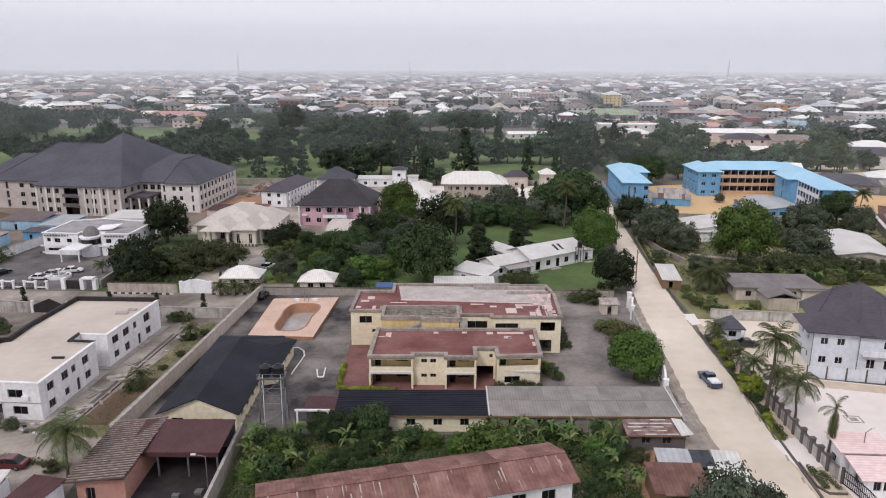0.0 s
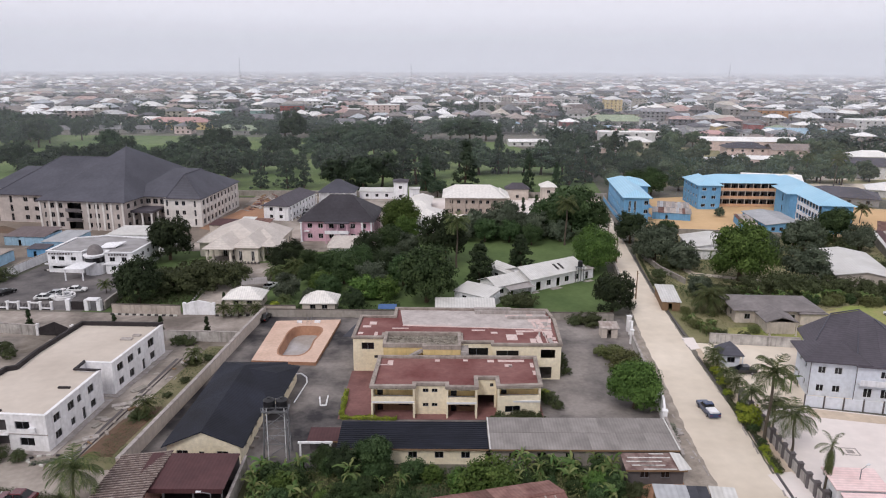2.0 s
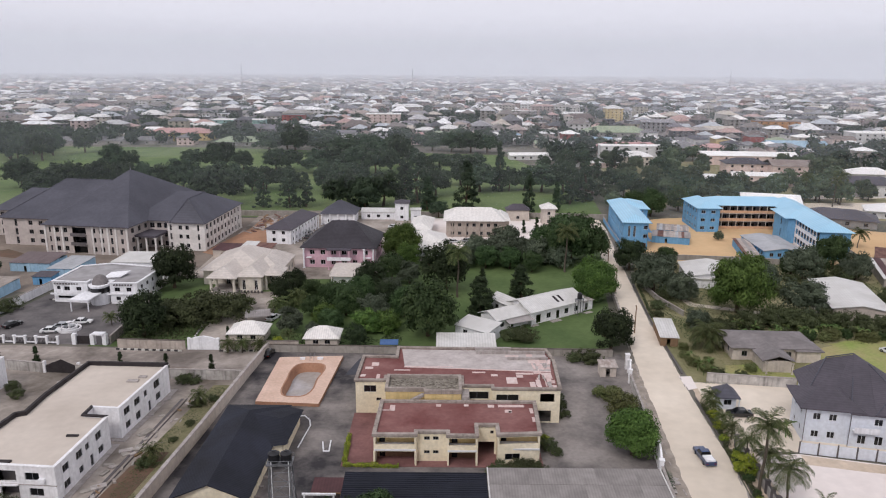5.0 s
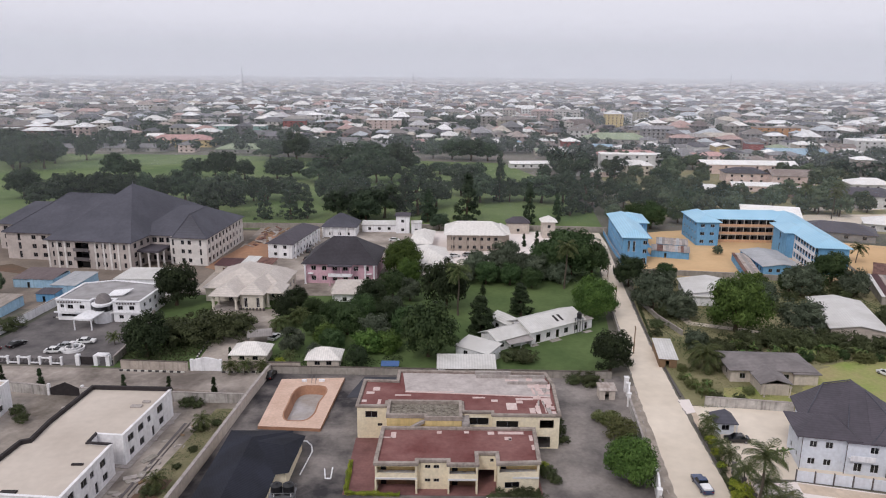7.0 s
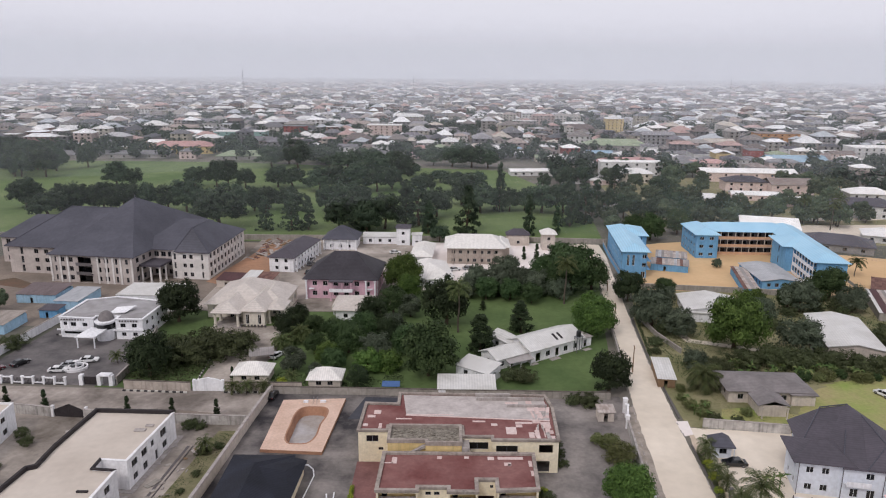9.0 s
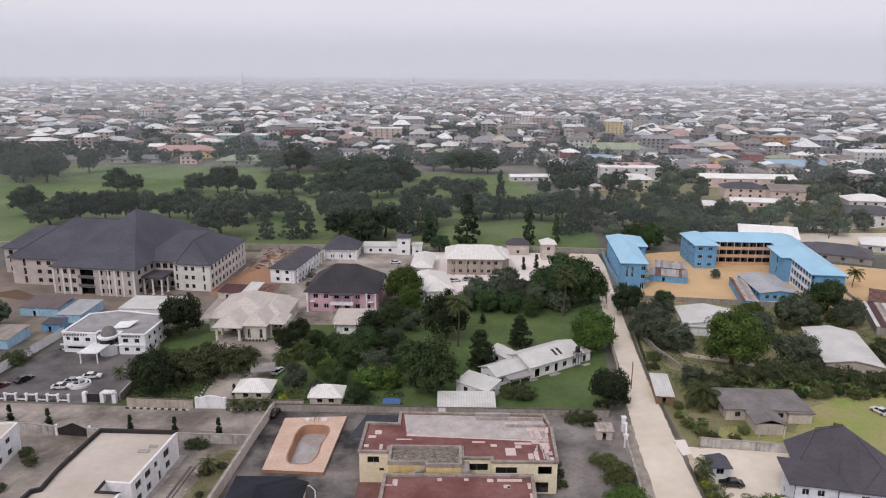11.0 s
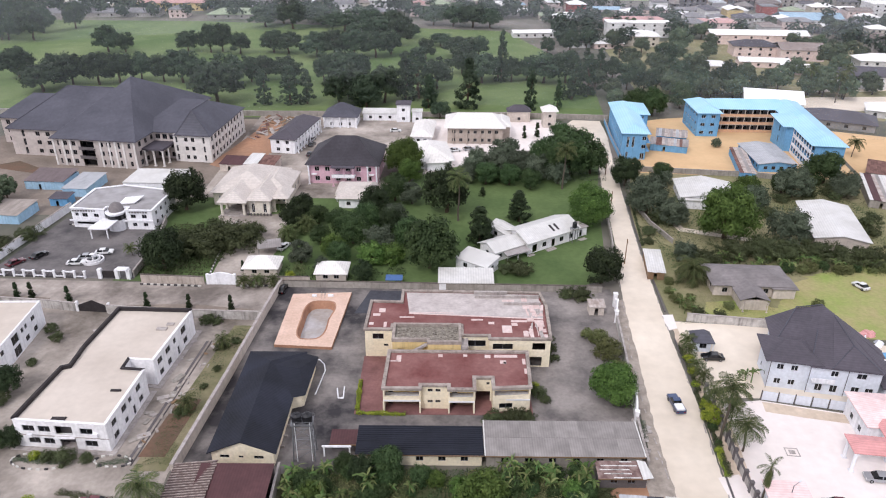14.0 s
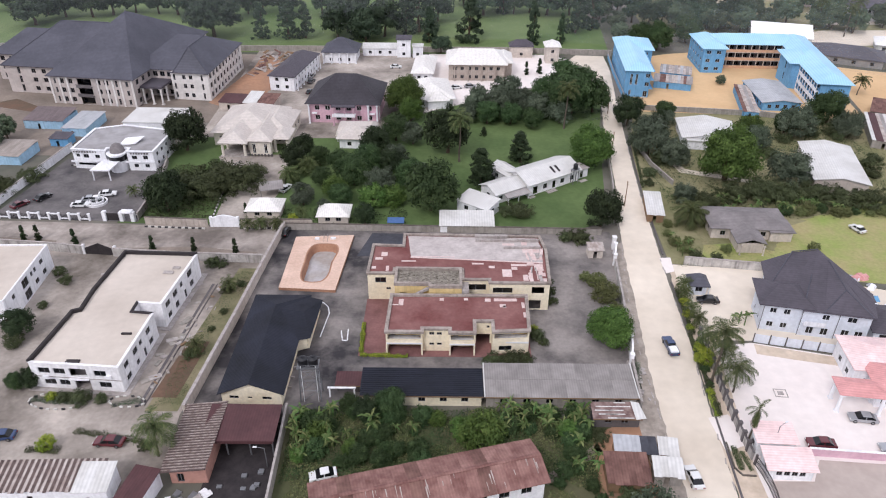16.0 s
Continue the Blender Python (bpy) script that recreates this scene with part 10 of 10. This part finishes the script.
car(-38.4, 147.6 - 4.4, 85, P_BLACK, "black car parked at the street corner")
car(3.0, 245.6, 20, P_WHITE, "white car parked before the pale house")
car(8.0, 247.0, 10, P_SILVER, "silver car parked before the beige house")
car(70.5, 77.6, 175, P_SILVER, "silver car parked on the forecourt")

# ---- small structures ----
sh = thing("car_shelter", -45.8, 163.5, 0, 15, "grey-blue car shelter on steel posts", "shelter")
ms = Mesh()
ms.sheet([(-3, -2.4, 2.2), (3, -2.4, 2.2), (3, 2.4, 2.4), (-3, 2.4, 2.4)], .08)
part("roof", ms, GREYSHEET, sh)
for x in (-2.8, 2.8):
    for y in (-2.2, 2.2):
        ms = Mesh()
        ms.cone((x, y, 0), (x, y, 2.25), .06, .06, 6)
        part("post", ms, STEEL, sh)


def lamp(x, y, rot, h=6.0):
    p = thing("street_lamp", x, y, 0, rot, "slim grey street lamp with a bent arm", "street lamp")
    ms = Mesh()
    ms.cone((0, 0, 0), (0, 0, h), .09, .06, 8)
    part("pole", ms, STEEL, p)
    ms = Mesh()
    ms.cone((0, 0, h), (1.3, 0, h + .25), .05, .04, 6)
    part("arm", ms, STEEL, p)
    ms = Mesh()
    ms.box(1.1, 1.7, -.12, .12, h + .2, h + .32)
    part("lamp_head", ms, WHITEFRAME, p)


lamp(-27.4, 73.2, 180, 4.2)
lamp(51.5, 77.8, 30, 5.0)


def pole_(x, y, h, rot=0.0):
    p = thing("utility_pole", x, y, 0, rot, "weathered timber utility pole with a crossarm", "utility pole")
    ms = Mesh()
    ms.cone((0, 0, 0), (0, 0, h), .15, .11, 8)
    part("pole", ms, WOOD, p)
    ms = Mesh()
    ms.box(-1.0, 1.0, -.06, .06, h - .5, h - .36)
    part("crossarm", ms, WOOD, p)


for x, y in ((44.9, 158.0), (47.8, 190.0), (52.8, 222.0)):
    pole_(x, y, 7.0, 85)

# rubble heap and scrap beside the workshop
rs = random.Random(15)
for i in range(34):
    ms = Mesh()
    s = rs.uniform(.25, .7)
    q = [(rs.uniform(-.2, .2) + sx * s, rs.uniform(-.2, .2) + sy * s * .8, z * s * .5) for z in (0, 1) for sx, sy in ((-1, -1), (1, -1), (1, 1), (-1, 1))]
    ms.hexa(q)
    if i < 20:
        x, y, m_, l_ = rs.uniform(-42, -34), rs.uniform(64.5, 68.8), (WHITEDIRT, COPING, STEEL)[i % 3], "broken piece of pale scrap on a heap"
    else:
        x, y, m_, l_ = rs.uniform(32.8, 35.2), rs.uniform(88, 98), COPING, "lump of grey rubble on the verge"
    solid("scrap_piece" if i < 20 else "rubble_lump", ms, m_, l_, "rubble", x, y, .05, rs.uniform(0, 180), group="scrap on the heap" if i < 20 else "rubble on the verge")

# builders' litter between the white block and the wall
for i in range(24):
    ms = Mesh()
    l_, w_, t_ = rs.uniform(.2, .7), rs.uniform(.1, .35), rs.uniform(.08, .25)
    ms.hexa([(-l_, -w_, 0), (l_, -w_ * .8, 0), (l_ * .9, w_, 0), (-l_ * .9, w_ * .9, 0), (-l_ * .9, -w_, t_), (l_, -w_ * .6, t_ * 1.2), (l_ * .8, w_ * .9, t_), (-l_ * .8, w_ * .8, t_ * .8)])
    v = rs.random()
    solid("litter_slab", ms, (COPING, DUSTROOF, WOOD, STAINWALL)[i % 4], "broken slab or board lying beside the white block", "rubble", -51.2 + 4.6 * v + rs.uniform(-1.6, 1.6), 90 + 34 * v, .1, rs.uniform(0, 180), group="litter beside the white block")

# building rubble and timber beside the hotel
for i in range(46):
    ms = Mesh()
    l_, w_ = rs.uniform(1.2, 5.5), rs.uniform(.15, .7)
    t_ = rs.uniform(0, 1.2)
    ms.hexa([(-l_ / 2, -w_, 0), (l_ / 2, -w_, t_), (l_ / 2, w_, t_), (-l_ / 2, w_, 0), (-l_ / 2, -w_, .2), (l_ / 2, -w_, t_ + .2), (l_ / 2, w_, t_ + .2), (-l_ / 2, w_, .2)])
    solid("loose_board", ms, (WOOD, DUSTROOF, RUSTROOF, COPING)[i % 4], "loose boards and rubble beside the hotel", "rubble", rs.uniform(-75, -63), rs.uniform(258, 288), .06, rs.uniform(0, 180), group="building rubble")

# ---- yard clutter ----
def fountain():
    f = thing("fountain", -89.0, 157.4, .07, 0, "round grey stone fountain in the car park", "fountain")
    ms = Mesh()
    n = 24
    for r0, r1, h in ((2.3, 2.6, .6), (1.5, 1.75, .9)):
        v, q = [], []
        for i in range(n):
            a = 2 * math.pi * i / n
            v += [(r * math.cos(a), r * math.sin(a), z) for r, z in ((r1, 0), (r1, h), (r0, h), (r0, .1))]
        for i in range(n):
            for j in range(3):
                a, b = 4 * i + j, 4 * ((i + 1) % n) + j
                q.append((a, b, b + 1, a + 1))
        ms.add(v, q)
    part("basin", ms, WHITEDIRT, f)
    ms = Mesh()
    ms.cone((0, 0, 0), (0, 0, .3), 2.3, 2.3, 24)
    part("water", ms, GLASS, f)
    ms = Mesh()
    ms.cone((0, 0, .3), (0, 0, 1.8), .3, .15, 12)
    ms.cone((0, 0, 1.8), (0, 0, 2.0), .15, .7, 12)
    part("pedestal", ms, WHITEDIRT, f)


fountain()
# broken slabs and a drain beside the white block
rc = random.Random(21)
for i in range(16):
    ms = Mesh()
    a, b = rc.uniform(.4, 1.1), rc.uniform(.3, .7)
    ms.box(-a, a, -b, b, 0, rc.uniform(.08, .25))
    solid("concrete_slab", ms, (COPING, BLOCKWALL, BLOCKWALL)[i % 3], "loose concrete slab beside the white block", "slab", rc.uniform(-53.6, -50.2), rc.uniform(92, 122), .05, rc.uniform(0, 90), group="loose slabs")
dm = Mesh()
dm.run((-51.6, 86), (-49.2, 122), 0, .1, .5)
dm.run((-50.9, 86), (-48.5, 122), 0, .22, .12)
solid("drain", dm, DARKWALL, "open concrete drain beside the planting strip", "drain", kind="structure")
# painted kerbs round the office and its car park
for (x0, y0, x1, y1) in ((-105.5, 179.2, -94.5, 178.4), (-87.5, 178.0, -79.6, 178.2), (-76.6, 150, -76.8, 164), (-57.6, 150.5, -59.2, 168), (-66.5, 168.8, -58.5, 183.0)):
    kerb = thing("kerb", x0, y0, .07, math.degrees(math.atan2(y1 - y0, x1 - x0)), "black and white painted kerb stones", "kerb", kind="structure")
    for k in range(int(math.hypot(x1 - x0, y1 - y0) / .82)):
        o = new("kerb_stone", kwd if k % 2 else kbd)
        o.parent = kerb
        o.matrix_basis = pose(k * .82, 0, 0)
# heap of bright sacks and tarpaulin behind the villa
for i in range(18):
    ms = Mesh()
    s = rc.uniform(.6, 1.5)
    ms.hexa([(-s, -s * .6, 0), (s, -s * .6, 0), (s * .9, s * .6, 0), (-s, s * .5, 0), (-s * .7, -s * .4, s * .6), (s * .6, -s * .4, s * .5), (s * .6, s * .3, s * .6), (-s * .6, s * .3, s * .5)])
    solid("sack", ms, (WHITE, SALMONROOF, WHITE, PALEGREY, BLUEWALL)[i % 5], "bright sack on a heap behind the villa", "sack", rc.uniform(85.5, 90.5), rc.uniform(115, 128), .07, rc.uniform(0, 180), group="sacks on the heap")
# square cover in the forecourt
ms = Mesh()
for x0, x1, y0, y1 in ((-1.1, 1.1, -1.0, -.85), (-1.1, 1.1, .85, 1.0), (-1.1, -.95, -.85, .85), (.95, 1.1, -.85, .85), (-.5, .5, -.45, .45)):
    ms.box(x0, x1, y0, y1, 0, .05)
solid("drain_cover", ms, COPING, "square drain cover in the pale forecourt", "cover", 57.8, 90.4, .08, -6, kind="structure")
# kerb stones round the planting beds
for cx, cy, rx, ry in ((-66.2, 86.8, 4.6, 1.9), (-54.2, 86.9, 3.0, 1.3)):
    bed = thing("bed_edging", cx, cy, .04, -4, "ring of pale kerb stones round a planting bed", "kerb", kind="structure")
    n = int((rx + ry) * 3.4)
    for k in range(n):
        a = 2 * math.pi * k / n
        o = new("kerb_stone", kwd if k % 3 else kbd)
        o.parent = bed
        o.matrix_basis = pose(rx * math.cos(a), ry * math.sin(a), 0, 0, 0, math.degrees(math.atan2(ry * math.cos(a), -rx * math.sin(a)))) @ Matrix.Diagonal((.7, .8, .8, 1))

# pale tent roof in the pink house's garden, and a blue shelter by the garden wall
tent = thing("garden_shelter", -27.5, 201.5, 0, 0, "garden shelter with a pale vaulted sheet roof", "shelter")
ms = Mesh()
sec = [(6.2 - 1.9 * math.sin(math.pi * k / 8) ** 2, -4.6 * math.cos(math.pi * k / 8), 2.3 + 2.1 * math.sin(math.pi * k / 8)) for k in range(9)]
ms.add([(-x, y, z) for x, y, z in sec] + sec, [(k, 9 + k, 10 + k, k + 1) for k in range(8)] + [tuple(range(8, -1, -1)), tuple(range(9, 18))])
part("roof", ms, CREAMROOF, tent)
ms = Mesh()
ms.prism([(-6.2, -4.6), (6.2, -4.6), (6.2, 4.6), (-6.2, 4.6)], 2.15, 2.3)
part("ceiling", ms, CREAM, tent)
for x in (-5.6, 0, 5.6):
    for y in (-4.2, 4.2):
        ms = Mesh()
        ms.cone((x, y, 0), (x, y, 2.2), .14, .14, 8)
        part("post", ms, WHITE, tent)
shelter_ = thing("lean_to", -12.4, 146.4, 0, 0, "low lean-to with a blue tarpaulin roof behind the wall", "shed")
ms = Mesh()
ms.sheet([(-2.0, -.9, 1.7), (2.0, -.9, 1.7), (2.0, 1.2, 2.1), (-2.0, 1.2, 2.1)], .06)
part("roof", ms, mat("blue_tarpaulin", "4d6c9c", "42608f", .3, 2.0, .6, .2), shelter_)
for x in (-1.8, 1.8):
    for y in (-.7, 1.0):
        ms = Mesh()
        ms.box(x - .06, x + .06, y - .06, y + .06, 0, 1.75 if y < 0 else 2.05)
        part("post", ms, WOOD, shelter_)
